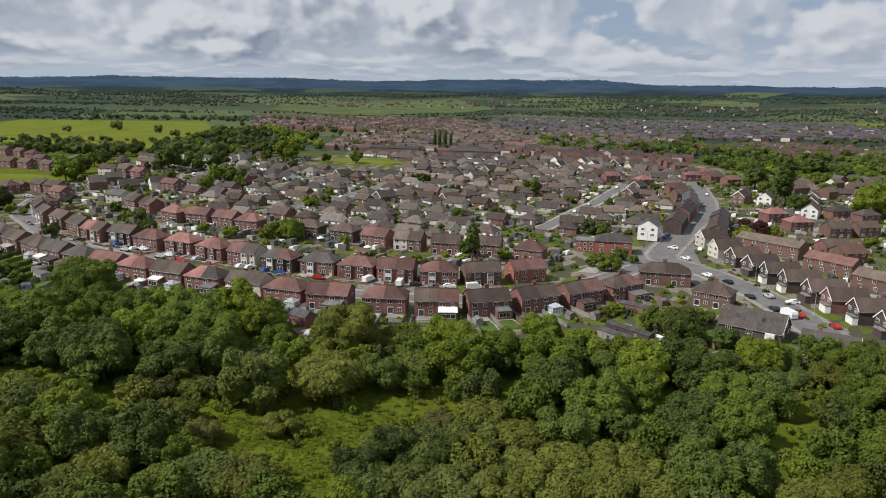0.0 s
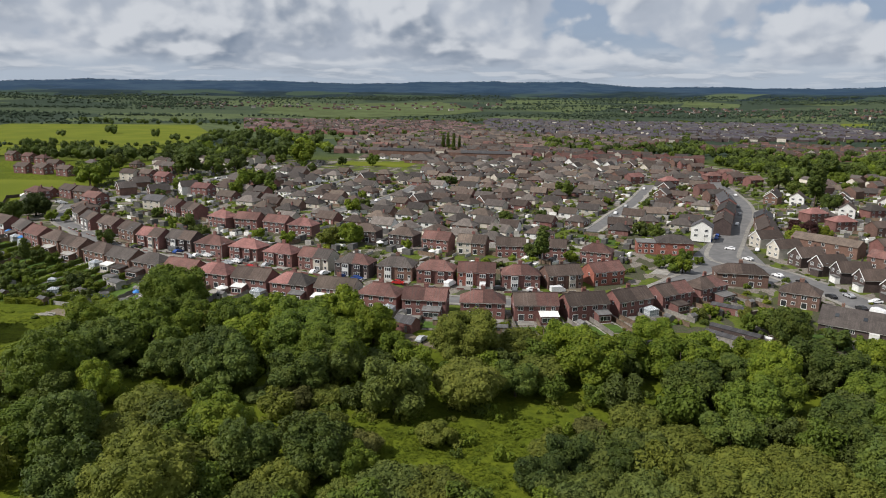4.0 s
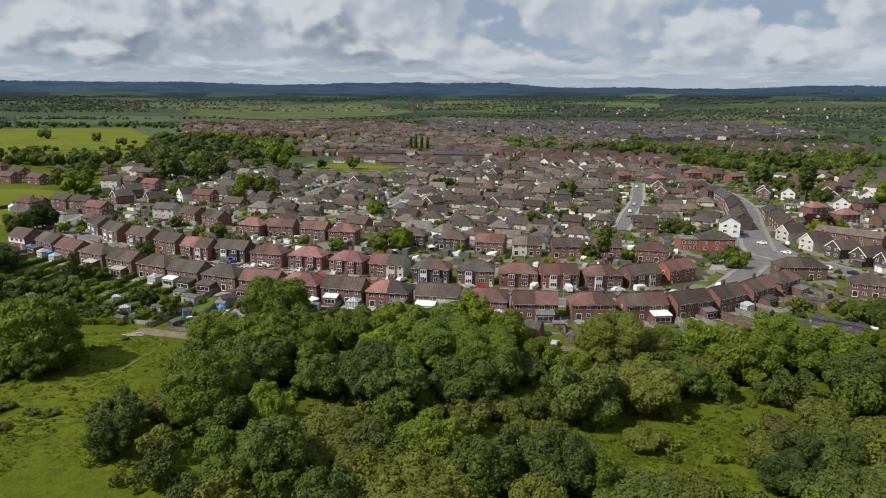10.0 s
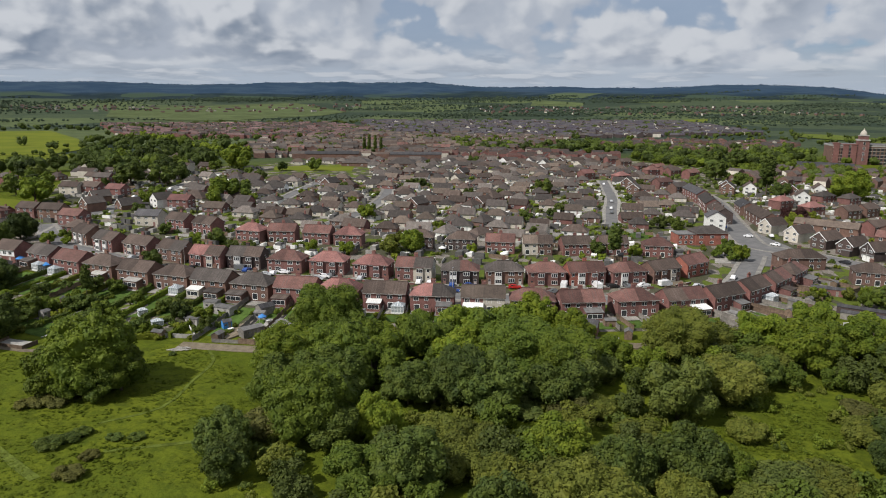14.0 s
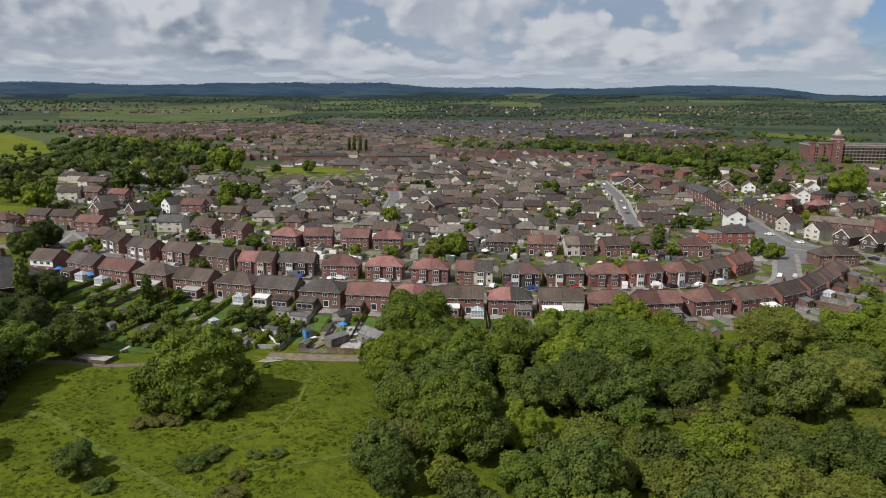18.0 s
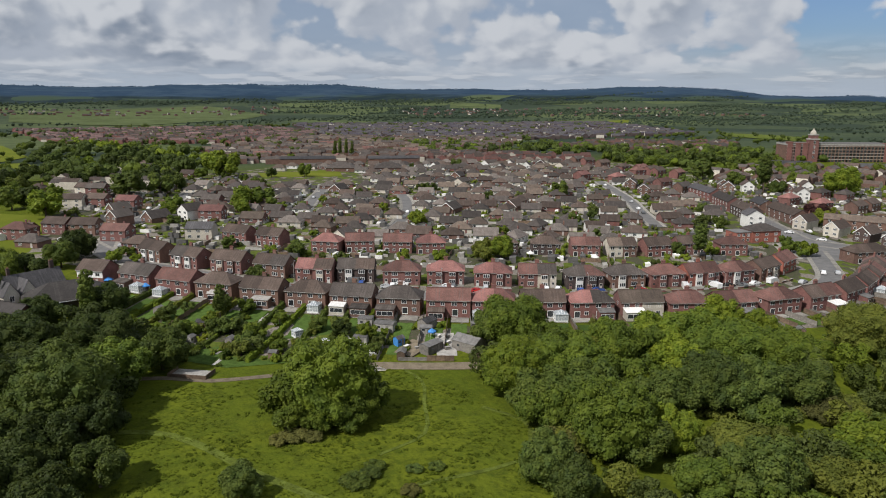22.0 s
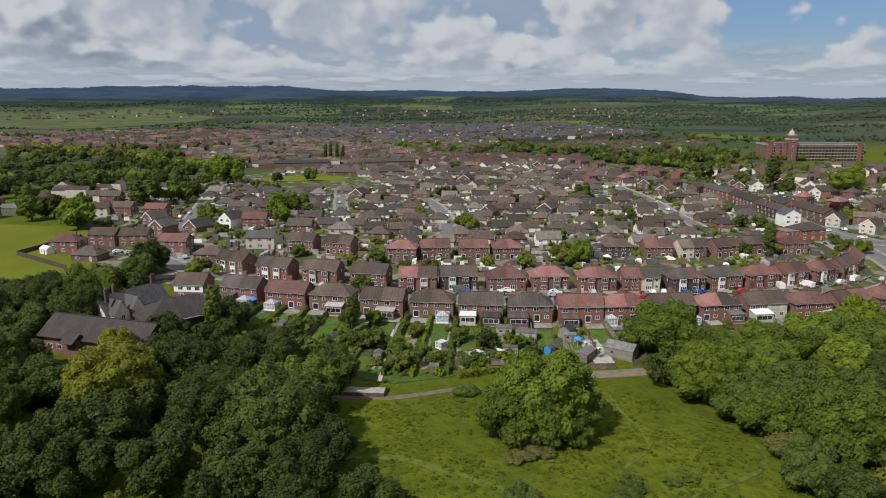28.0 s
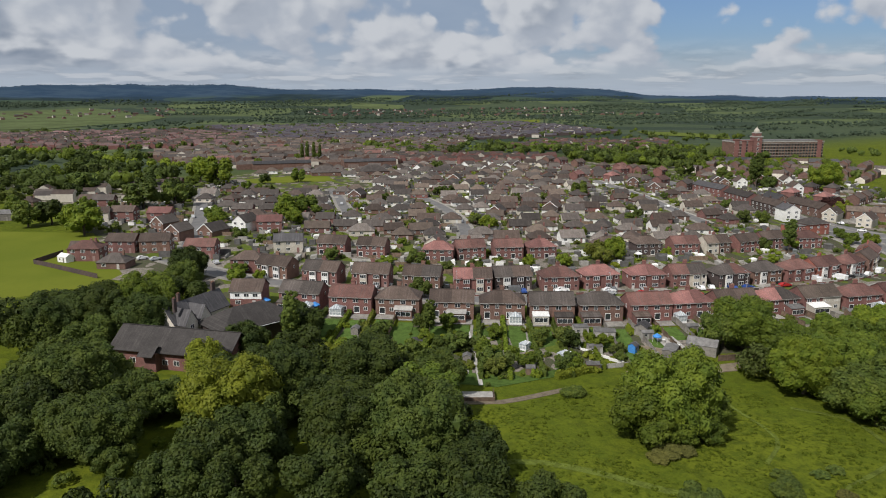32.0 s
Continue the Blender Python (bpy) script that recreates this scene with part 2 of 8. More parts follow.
def plot_color(w, vec, rnd):
    """Back gardens and drives: lawn, flags, gravel and beds, plot by plot."""
    cell = w.n("ShaderNodeTexVoronoi", feature="F1", voronoi_dimensions="2D")
    cell.distance = "CHEBYCHEV"
    x, y, z = w.xyz(w.vec("ADD", vec, w.vec("SCALE", w.noise(vec, 0.8, 4.0, 0.6, "Color"), 0.9)))
    along = w.math("ADD", w.math("MULTIPLY", x, 0.87), w.math("MULTIPLY", y, -0.5))
    back = w.math("ADD", w.math("MULTIPLY", x, 0.5), w.math("MULTIPLY", y, 0.87))
    w.put(cell.inputs["Vector"], w.join(along, w.math("MULTIPLY", back, 0.6), 0.0))
    cell.inputs["Scale"].default_value = 0.26
    r, g_, b = w.xyz(cell.outputs["Color"])
    lawn = w.mix(w.ramp(w.noise(vec, 0.9, 4.0), 0.3, 0.7), rgb(0.066, 0.094, 0.016), rgb(0.105, 0.126, 0.024))
    flags = w.mix(w.ramp(w.noise(vec, 1.7, 4.0), 0.35, 0.7), rgb(0.235, 0.208, 0.175), rgb(0.105, 0.094, 0.082))
    bed = w.mix(w.ramp(w.noise(vec, 2.5, 4.0), 0.4, 0.65), rgb(0.085, 0.072, 0.055), rgb(0.045, 0.066, 0.022))
    col = w.mix(w.ramp(r, 0.50, 0.53), flags, lawn)
    return w.mix(w.ramp(g_, 0.58, 0.62), col, bed)


def asphalt_color(w, vec, rnd):
    a = w.mix(w.ramp(w.noise(vec, 0.25, 5.0, 0.65), 0.35, 0.7), rgb(0.115, 0.112, 0.110), rgb(0.165, 0.160, 0.155))
    return w.mix(w.ramp(w.noise(vec, 2.0, 4.0, 0.7), 0.5, 0.8, 0.0, 0.5), a, rgb(0.075, 0.074, 0.073))


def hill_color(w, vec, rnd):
    """Wooded slopes with small pastures nearer by; haze painted as blue, most on the last ridge."""
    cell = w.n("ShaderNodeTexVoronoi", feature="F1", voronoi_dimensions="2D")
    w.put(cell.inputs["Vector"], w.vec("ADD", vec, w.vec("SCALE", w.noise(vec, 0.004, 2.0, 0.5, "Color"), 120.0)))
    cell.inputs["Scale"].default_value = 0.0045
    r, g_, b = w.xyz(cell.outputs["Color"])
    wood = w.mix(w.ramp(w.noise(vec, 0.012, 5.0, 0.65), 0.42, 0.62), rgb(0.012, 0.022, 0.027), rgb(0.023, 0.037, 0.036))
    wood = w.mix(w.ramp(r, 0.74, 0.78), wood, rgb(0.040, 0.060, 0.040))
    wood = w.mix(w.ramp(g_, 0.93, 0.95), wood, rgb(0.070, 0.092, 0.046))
    haze_ridge = w.mix(w.ramp(w.noise(vec, 0.006, 5.0, 0.65), 0.42, 0.62), rgb(0.022, 0.043, 0.074), rgb(0.036, 0.060, 0.090))
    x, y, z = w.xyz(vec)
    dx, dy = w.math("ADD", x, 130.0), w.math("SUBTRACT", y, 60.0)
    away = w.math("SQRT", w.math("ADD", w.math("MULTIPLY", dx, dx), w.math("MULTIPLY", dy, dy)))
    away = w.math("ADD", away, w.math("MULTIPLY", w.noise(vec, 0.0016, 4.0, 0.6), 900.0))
    return w.mix(w.ramp(away, 4080.0, 4300.0), wood, haze_ridge)


def field_color(w, vec, rnd):
    a = w.mix(w.ramp(w.noise(vec, 0.02, 3.0), 0.35, 0.65), rgb(0.100, 0.122, 0.014), rgb(0.130, 0.146, 0.018))
    return w.mix(w.ramp(w.noise(vec, 0.5, 4.0), 0.5, 0.8, 0.0, 0.4), a, rgb(0.082, 0.108, 0.014))


surface("meadow", ground_color, 0.95, 0.7, 0.8, 0.5, spec=0.04, coords="Position")
surface("garden_ground", plot_color, 0.95, 0.3, 3.0, spec=0.04, coords="Position")
surface("asphalt", asphalt_color, 0.85, 0.15, 20.0, coords="Position")
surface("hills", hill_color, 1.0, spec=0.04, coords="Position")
surface("pasture", field_color, 0.95, 0.2, 2.0, spec=0.04, coords="Position")
surface("far_pasture", mottled((0.078, 0.098, 0.040), 0.8, 1.2, 0.012, 0.06, 0.1), 0.95, spec=0.04, coords="Position")
surface("flagstone", mottled((0.24, 0.225, 0.20), 0.75, 1.2, 0.5, 4.0, 0.2), 0.9, 0.1, coords="Position")
surface("lawn_grass", mottled((0.060, 0.098, 0.022), 0.8, 1.25, 0.6, 5.0, 0.25), 0.95, 0.3, 6.0, spec=0.04, coords="Position")
surface("trodden_grass", mottled((0.088, 0.110, 0.020), 0.7, 1.3, 0.5, 3.0, 0.1), 0.95, 0.3, 5.0, spec=0.04, coords="Position")
surface("soil", mottled((0.175, 0.145, 0.105), 0.8, 1.2, 0.6, 4.0, 0.2), 0.95, 0.3, spec=0.04, coords="Position")
surface("brick_red", brickwork((0.188, 0.088, 0.076), (0.150, 0.077, 0.068)), 0.88, 0.15, 12.0)
surface("brick_brown", brickwork((0.167, 0.097, 0.072), (0.132, 0.079, 0.063)), 0.88, 0.15, 12.0)
surface("brick_dark", brickwork((0.085, 0.058, 0.050), (0.060, 0.046, 0.044)), 0.88, 0.15, 12.0)
surface("brick_bright", brickwork((0.288, 0.104, 0.072), (0.243, 0.090, 0.068)), 0.85, 0.15, 12.0)
surface("render_cream", mottled((0.50, 0.46, 0.39), 0.85, 1.1, 0.3, 4.0, 0.15), 0.9, 0.05)
surface("render_white", mottled((0.72, 0.71, 0.68), 0.85, 1.05, 0.3, 4.0, 0.08), 0.85, 0.05)
surface("roof_brown", tiled_roof((0.078, 0.056, 0.045), (0.108, 0.083, 0.070)), 0.88, 0.25, 14.0)
surface("roof_grey", tiled_roof((0.070, 0.058, 0.051), (0.100, 0.086, 0.077)), 0.85, 0.25, 14.0)
surface("roof_slate", tiled_roof((0.056, 0.053, 0.055), (0.092, 0.088, 0.090)), 0.7, 0.2, 14.0)
surface("roof_red", tiled_roof((0.220, 0.103, 0.090), (0.189, 0.103, 0.093)), 0.88, 0.25, 14.0)
surface("roof_russet", tiled_roof((0.140, 0.070, 0.058), (0.122, 0.080, 0.070)), 0.88, 0.25, 14.0)
surface("roof_tan", tiled_roof((0.122, 0.093, 0.073), (0.098, 0.077, 0.063)), 0.88, 0.25, 14.0)
surface("roof_dark", tiled_roof((0.060, 0.050, 0.045), (0.080, 0.068, 0.060)), 0.88, 0.25, 14.0)
surface("roof_felt", mottled((0.135, 0.130, 0.125), 0.75, 1.25, 0.7, 5.0, 0.3), 0.9, 0.1)
surface("white_plastic", mottled((0.74, 0.74, 0.73), 0.92, 1.05, 0.8, 5.0, 0.05), 0.4)
surface("glass_pane", lambda w, v, r: w.mix(r, rgb(0.018, 0.021, 0.025), rgb(0.05, 0.055, 0.06)), 0.06, spec=0.8)
surface("conservatory_glass", lambda w, v, r: w.mix(w.ramp(w.noise(v, 1.5, 2.0), 0.35, 0.65), rgb(0.28, 0.31, 0.33), rgb(0.40, 0.43, 0.44)), 0.12, spec=0.7)
surface("door_paint", lambda w, v, r: w.mix(r, rgb(0.16, 0.05, 0.04), rgb(0.55, 0.55, 0.53)), 0.45)
surface("clay_pot", mottled((0.26, 0.13, 0.09), 0.8, 1.2, 2.0, 8.0, 0.2), 0.9)
surface("fence_wood", mottled((0.135, 0.095, 0.066), 0.7, 1.3, 1.2, 9.0, 0.35), 0.9, 0.2)
surface("grey_timber", mottled((0.190, 0.175, 0.155), 0.75, 1.2, 1.2, 9.0, 0.25), 0.9, 0.2)
surface("concrete", mottled((0.33, 0.315, 0.29), 0.8, 1.15, 0.8, 6.0, 0.15), 0.9, 0.1)
surface("bark", mottled((0.085, 0.066, 0.050), 0.7, 1.3, 2.0, 9.0, 0.2), 0.95, 0.4)
surface("rubber", mottled((0.018, 0.018, 0.019), 0.9, 1.1, 3.0, 9.0, 0.1), 0.8)
surface("alloy", mottled((0.45, 0.45, 0.46), 0.9, 1.1, 3.0, 9.0, 0.1), 0.35, metal=0.9)
for paint, c in (("white", (0.72, 0.72, 0.72)), ("silver", (0.40, 0.41, 0.42)), ("black", (0.02, 0.02, 0.022)), ("red", (0.36, 0.02, 0.02)), ("blue", (0.03, 0.07, 0.24)), ("grey", (0.12, 0.125, 0.13))):
    surface("paint_" + paint, mottled(c, 0.95, 1.05, 1.0, 5.0, 0.05), 0.25, spec=0.6)
surface("lamp_glass", mottled((0.6, 0.6, 0.58), 0.95, 1.05, 2.0, 5.0, 0.05), 0.15, spec=0.7)
surface("tail_lamp", mottled((0.35, 0.02, 0.02), 0.95, 1.05, 2.0, 5.0, 0.05), 0.2, spec=0.7)
surface("blue_canvas", mottled((0.05, 0.20, 0.50), 0.85, 1.15, 1.0, 6.0, 0.1), 0.7)
surface("pink_canvas", mottled((0.50, 0.06, 0.16), 0.85, 1.15, 1.0, 6.0, 0.1), 0.7)
surface("white_canvas", mottled((0.75, 0.74, 0.70), 0.9, 1.05, 1.0, 6.0, 0.05), 0.8)
surface("leaf_b", leafy((0.089, 0.132, 0.016), (0.143, 0.186, 0.022)), 0.6, spec=0.12, translucent=0.22)
surface("leaf_m", leafy((0.064, 0.098, 0.016), (0.100, 0.138, 0.020)), 0.6, spec=0.12, translucent=0.2)
surface("leaf_d", leafy((0.054, 0.082, 0.020), (0.084, 0.114, 0.024)), 0.6, spec=0.12, translucent=0.18)
surface("leaf_k", leafy((0.032, 0.050, 0.013), (0.050, 0.070, 0.016)), 0.6, spec=0.12, translucent=0.16)
surface("leaf_g", leafy((0.067, 0.092, 0.025), (0.099, 0.126, 0.032)), 0.6, spec=0.12, translucent=0.2)
surface("leaf_o", leafy((0.082, 0.102, 0.020), (0.117, 0.136, 0.027)), 0.65, spec=0.12, translucent=0.2)
surface("leaf_n", leafy((0.078, 0.082, 0.026), (0.102, 0.106, 0.032)), 0.7, spec=0.1, translucent=0.15)
surface("leaf_y", leafy((0.120, 0.152, 0.020), (0.170, 0.200, 0.026)), 0.6, spec=0.12, translucent=0.25)
surface("leaf_w", leafy((0.117, 0.140, 0.030), (0.151, 0.170, 0.038)), 0.6, spec=0.12, translucent=0.2)
surface("leaf_weed", leafy((0.066, 0.096, 0.010), (0.092, 0.122, 0.013)), 0.8, spec=0.05, translucent=0.2)
surface("leaf_p", leafy((0.045, 0.020, 0.022), (0.060, 0.028, 0.028)), 0.6, spec=0.12, translucent=0.15)
# Far foliage greyed and blued: haze put into the leaf colour.
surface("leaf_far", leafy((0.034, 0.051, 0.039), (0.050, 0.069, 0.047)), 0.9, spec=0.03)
# Ridge trees take the hill colour, its painted haze too.
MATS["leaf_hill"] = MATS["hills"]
surface("roof_pale", tiled_roof((0.132, 0.112, 0.098), (0.164, 0.144, 0.130)), 0.88, 0.25, 14.0)
# School roof tiles, with shade from cloud and trees painted into the tone.
surface("roof_shaded", tiled_roof((0.034, 0.030, 0.028), (0.048, 0.043, 0.040)), 0.85, 0.25, 14.0)
# Purple slate, darkened by cloud shade put into the colour.
surface("roof_purple_shade", tiled_roof((0.044, 0.038, 0.048), (0.066, 0.058, 0.068)), 0.8, 0.2, 14.0)
surface("roof_pink", tiled_roof((0.225, 0.138, 0.130), (0.190, 0.132, 0.124)), 0.88, 0.25, 14.0)

# ---- helpers for shapes ----
CACHE = {}


def smooth(a, b, x):
    u = min(1.0, max(0.0, (x - a) / (b - a)))
    return u * u * (3 - 2 * u)


def lie(x, y):
    """The height of the land: falling gently eastward, with a dip from the gardens to the meadow."""
    ya = 192 - 0.65 * (x + 36) if x < -36 else 190 + 0.06 * max(0, x)
    e = min(4.0, -0.02 * (x + 20))
    if x > -20:
        e = max(e, -2.0) * (1 - smooth(280, 420, y))
    return -1.4 + e - 3.6 * smooth(8, 55, ya - y) * smooth(150, -60, x)


def mesh_of(key, build):
    """A mesh made once for each key; build(bm) fills it. A material per slot follows in the key's user."""
    if key not in CACHE:
        bm = bmesh.new()
        build(bm)
        me = bpy.data.meshes.new(str(key[0]))
        bm.to_mesh(me)
        bm.free()
        CACHE[key] = me
    return CACHE[key]


def part(name, me, parent=None, m=None, mat=None, label=""):
    """Links a mesh as one object under a thing or a part."""
    if mat is not None:
        key = ("with", me.name, mat)
        if key not in CACHE:
            c = me if not me.materials else me.copy()
            if not c.materials:
                c.materials.append(MATS[mat])
            else:
                c.materials[0] = MATS[mat]
            CACHE[key] = c
        me = CACHE[key]
    ob = new(name, me)
    if m is not None:
        ob.matrix_basis = m
    if parent is not None:
        ob.parent = parent
    if label:
        ob["label"] = label
    return ob


def base(name, m, label, category, group=""):
    ob = new(name)
    ob.empty_display_size = 0.5
    ob.matrix_basis = m
    return tagged(ob, label, category, group)


def add_box(bm, x0, x1, y0, y1, z0, z1):
    v = [bm.verts.new(p) for p in ((x0, y0, z0), (x1, y0, z0), (x1, y1, z0), (x0, y1, z0), (x0, y0, z1), (x1, y0, z1), (x1, y1, z1), (x0, y1, z1))]
    for f in ((3, 2, 1, 0), (4, 5, 6, 7), (0, 1, 5, 4), (1, 2, 6, 5), (2, 3, 7, 6), (3, 0, 4, 7)):
        bm.faces.new([v[i] for i in f])
    return v


def box_mesh(key, *boxes):
    def build(bm):
        for b in boxes:
            add_box(bm, *b)

    return mesh_of((key, boxes), build)


def prism(bm, profile, x0, x1):
    """A closed solid: a (y, z) outline carried from x0 to x1."""
    a = [bm.verts.new((x0, y, z)) for y, z in profile]
    b = [bm.verts.new((x1, y, z)) for y, z in profile]
    n = len(profile)
    bm.faces.new(a[::-1])
    bm.faces.new(b)
    for i in range(n):
        bm.faces.new((a[i], a[(i + 1) % n], b[(i + 1) % n], b[i]))
    bmesh.ops.recalc_face_normals(bm, faces=bm.faces)


def tube(bm, p, q, r0, r1, sides=6):
    p, q = Vector(p), Vector(q)
    frame_ = (q - p).to_track_quat("Z", "Y").to_matrix()
    ring = []
    for c, r in ((p, r0), (q, r1)):
        ring.append([bm.verts.new(c + frame_ @ Vector((r * math.cos(2 * math.pi * i / sides), r * math.sin(2 * math.pi * i / sides), 0))) for i in range(sides)])
    for i in range(sides):
        bm.faces.new((ring[0][i], ring[0][(i + 1) % sides], ring[1][(i + 1) % sides], ring[1][i]))
    bm.faces.new(ring[0][::-1])
    bm.faces.new(ring[1])


def raw_mesh(name, verts, faces, mat):
    me = bpy.data.meshes.new(name)
    me.from_pydata(verts, [], faces)
    me.materials.append(MATS[mat])
    return me


# ---- the land: one sheet out to the hills ----
HUB = (-130.0, 60.0)
SKYLINE_AZ = [-180, -75, -45, -32, -23, -12, -4, 5, 14, 18.5, 25, 31, 37.5, 44, 47, 53, 90, 180]
SKYLINE_EL = [0.3, 0.3, 0.3, 0.42, 0.66, 0.76, 0.62, 0.84, 0.90, 0.50, 0.63, 0.50, 0.76, 0.60, 0.12, 0.03, 0.05, 0.3]


def far_height(x, y):
    r = math.hypot(x - HUB[0], y - HUB[1])
    rise = 56.0 * smooth(1500, 4500, r) ** 1.2
    az = math.degrees(math.atan2(x - HUB[0], y - HUB[1]))
    el = float(np.interp(az, SKYLINE_AZ, SKYLINE_EL))
    near = smooth(16, 20, az)
    hill = 4600 * math.tan(radians(max(0.0, el))) + 6 + 9.0 * noise.noise(Vector((az * 0.35, 1.0, 0.0))) + 4.0 * noise.noise(Vector((az * 1.3, 5.0, 0.0)))
    return rise + hill * smooth(3300 - 500 * near, 4600, r) + 9.0 * noise.noise(Vector((x / 420, y / 420, 3.0))) * smooth(1200, 2500, r) * smooth(5200, 4400, r)


def land_height(x, y):
    r = math.hypot(x - HUB[0], y - HUB[1])
    k = smooth(900, 500, r)
    return lie(x, y) * k + (-1.4) * (1 - k) + far_height(x, y)


def build_ground():
    steps = [0.0]
    while steps[-1] < 4720:
        r = steps[-1]
        steps.append(r + (9.0 if r < 420 else 9.0 + (r - 420) * 0.03))
    steps[-1] = 4720.0
    turns = 540
    verts, faces = [(HUB[0], HUB[1], land_height(*HUB))], []
    for r in steps[1:]:
        for i in range(turns):
            a = 2 * math.pi * i / turns
            x, y = HUB[0] + r * math.sin(a), HUB[1] + r * math.cos(a)
            verts.append((x, y, land_height(x, y)))
    for i in range(turns):
        faces.append((0, 1 + (i + 1) % turns, 1 + i))
    for k in range(len(steps) - 2):
        for i in range(turns):
            a, b = 1 + k * turns + i, 1 + k * turns + (i + 1) % turns
            faces.append((a, b, b + turns, a + turns))
    me = raw_mesh("ground", verts, faces, "meadow")
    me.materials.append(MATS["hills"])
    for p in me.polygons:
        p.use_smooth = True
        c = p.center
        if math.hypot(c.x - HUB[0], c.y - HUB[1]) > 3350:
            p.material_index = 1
    tagged(new("ground", me), "rough green meadow and farmland rising to wooded hills", "ground", kind="structure")


build_ground()


def sheet(name, outline, mat, label, category, lift=0.05, cell=9.0, kind="structure"):
    """A thin sheet that lies on the land within an outline."""
    bm = bmesh.new()
    bm.faces.new([bm.verts.new((x, y, 0)) for x, y in outline])
    xs, ys = [p[0] for p in outline], [p[1] for p in outline]
    for axis, lo, hi in ((0, min(xs), max(xs)), (1, min(ys), max(ys))):
        c = lo + cell
        while c < hi:
            co, no = [0, 0, 0], [0, 0, 0]
            co[axis], no[axis] = c, 1
            bmesh.ops.bisect_plane(bm, geom=bm.verts[:] + bm.edges[:] + bm.faces[:], plane_co=co, plane_no=no)
            c += cell
    bmesh.ops.triangulate(bm, faces=bm.faces)
    for v in bm.verts:
        v.co.z = land_height(v.co.x, v.co.y) + lift
    me = bpy.data.meshes.new(name)
    bm.to_mesh(me)
    bm.free()
    if me.polygons and me.polygons[0].normal.z < 0:
        me.flip_normals()
    me.materials.append(MATS[mat])
    return tagged(new(name, me), label, category, kind=kind)


def spline(points, step=4.0):
    """Points along a smooth line through the given ones."""
    p = [Vector((x, y, 0)) for x, y in points]
    p = [p[0] * 2 - p[1]] + p + [p[-1] * 2 - p[-2]]
    out = []
    for i in range(1, len(p) - 2):
        n = max(2, int((p[i + 1] - p[i]).length / step))
        for k in range(n):
            t = k / n
            a, b, c, d = p[i - 1], p[i], p[i + 1], p[i + 2]
            out.append(0.5 * ((2 * b) + (c - a) * t + (2 * a - 5 * b + 4 * c - d) * t * t + (3 * b - a - 3 * c + d) * t * t * t))
    out.append(p[-2])
    return out


def ribbon(name, points, left, right, z0, z1, mat, label, category, kind="structure"):
    """A strip of road or pavement with real edges, from left to right of a line, z0 to z1 over the land."""
    line = spline(points)
    rows = []
    for i, p in enumerate(line):
        d = (line[min(i + 1, len(line) - 1)] - line[max(i - 1, 0)]).normalized()
        nrm = Vector((-d.y, d.x, 0))
        a, b = p + nrm * left, p + nrm * right
        za, zb = land_height(a.x, a.y), land_height(b.x, b.y)
        zm = max(za, zb, land_height(p.x, p.y))
        rows.append([(a.x, a.y, zm + z0), (a.x, a.y, zm + z1), (b.x, b.y, zm + z1), (b.x, b.y, zm + z0)])
    verts = [v for r in rows for v in r]
    faces = []
    for i in range(len(rows) - 1):
        o = 4 * i
        for k in range(3):
            faces.append((o + k, o + k + 1, o + k + 5, o + k + 4))
    me = raw_mesh(name, verts, faces, mat)
    bm = bmesh.new()
    bm.from_mesh(me)
    bmesh.ops.recalc_face_normals(bm, faces=bm.faces)
    bm.to_mesh(me)
    bm.free()
    return tagged(new(name, me), label, category, kind=kind)


STREET = [(-214, 368), (-206, 345), (-196, 322), (-180, 303), (-152, 271), (-118, 249), (-83, 230), (-50, 217), (-18, 209), (12, 209), (36, 218), (60, 241), (76, 258)]
MAIN = [(104, 160), (107, 190), (107, 208), (105, 228), (100, 248), (93, 264), (90, 277), (106, 308), (121, 336), (138, 366), (153, 400), (165, 440), (177, 486), (196, 570), (212, 650)]
WEST_LANE = [(-206, 345), (-203, 380), (-192, 420), (-178, 465), (-147, 583)]
SIDE_ROAD = [(47, 325), (58, 345), (70, 368), (93, 410), (130, 492)]
CROSS_ROAD = [(-92, 345), (-73, 375), (-56, 410), (-42, 450), (-30, 500)]
CLOSE = [(-105, 440), (-95, 470), (-82, 505), (-70, 545)]
sheet("garden_plots", [(-204, 268), (-180, 226), (-170, 214), (-138, 214), (-104, 196), (-60, 186), (-10, 178), (40, 172), (70, 158), (135, 158), (190, 240), (280, 400), (300, 480), (230, 640), (120, 720), (-60, 700), (-130, 640),
      (-240, 640), (-250, 560), (-236, 470), (-232, 400), (-240, 350), (-212, 320)], "garden_ground", "patchwork of back gardens, flags and drives between the houses", "garden ground", 0.06, 14.0)
for nm, line, w_, lb in (("road_1", STREET, 3.3, "grey asphalt estate street between two rows of houses"), ("road_2", MAIN, 5.4, "wide grey asphalt main road with worn patches"),
                         ("road_3", WEST_LANE, 3.0, "narrow asphalt lane past a green"), ("road_4", SIDE_ROAD, 3.0, "asphalt side road among bungalows"),
                         ("road_5", CROSS_ROAD, 2.8, "asphalt estate road among bungalows"), ("road_6", CLOSE, 2.8, "asphalt close among bungalows")):
    ribbon(nm, line, w_, -w_, -0.3, 0.16, "asphalt", lb, "road")
    for side in (1, -1):
        ribbon("pavement_" + nm[-1] + ("a" if side > 0 else "b"), line, side * (w_ + 1.8), side * (w_ + 0.01), -0.3, 0.27, "flagstone", "pale concrete pavement with a kerb", "pavement")
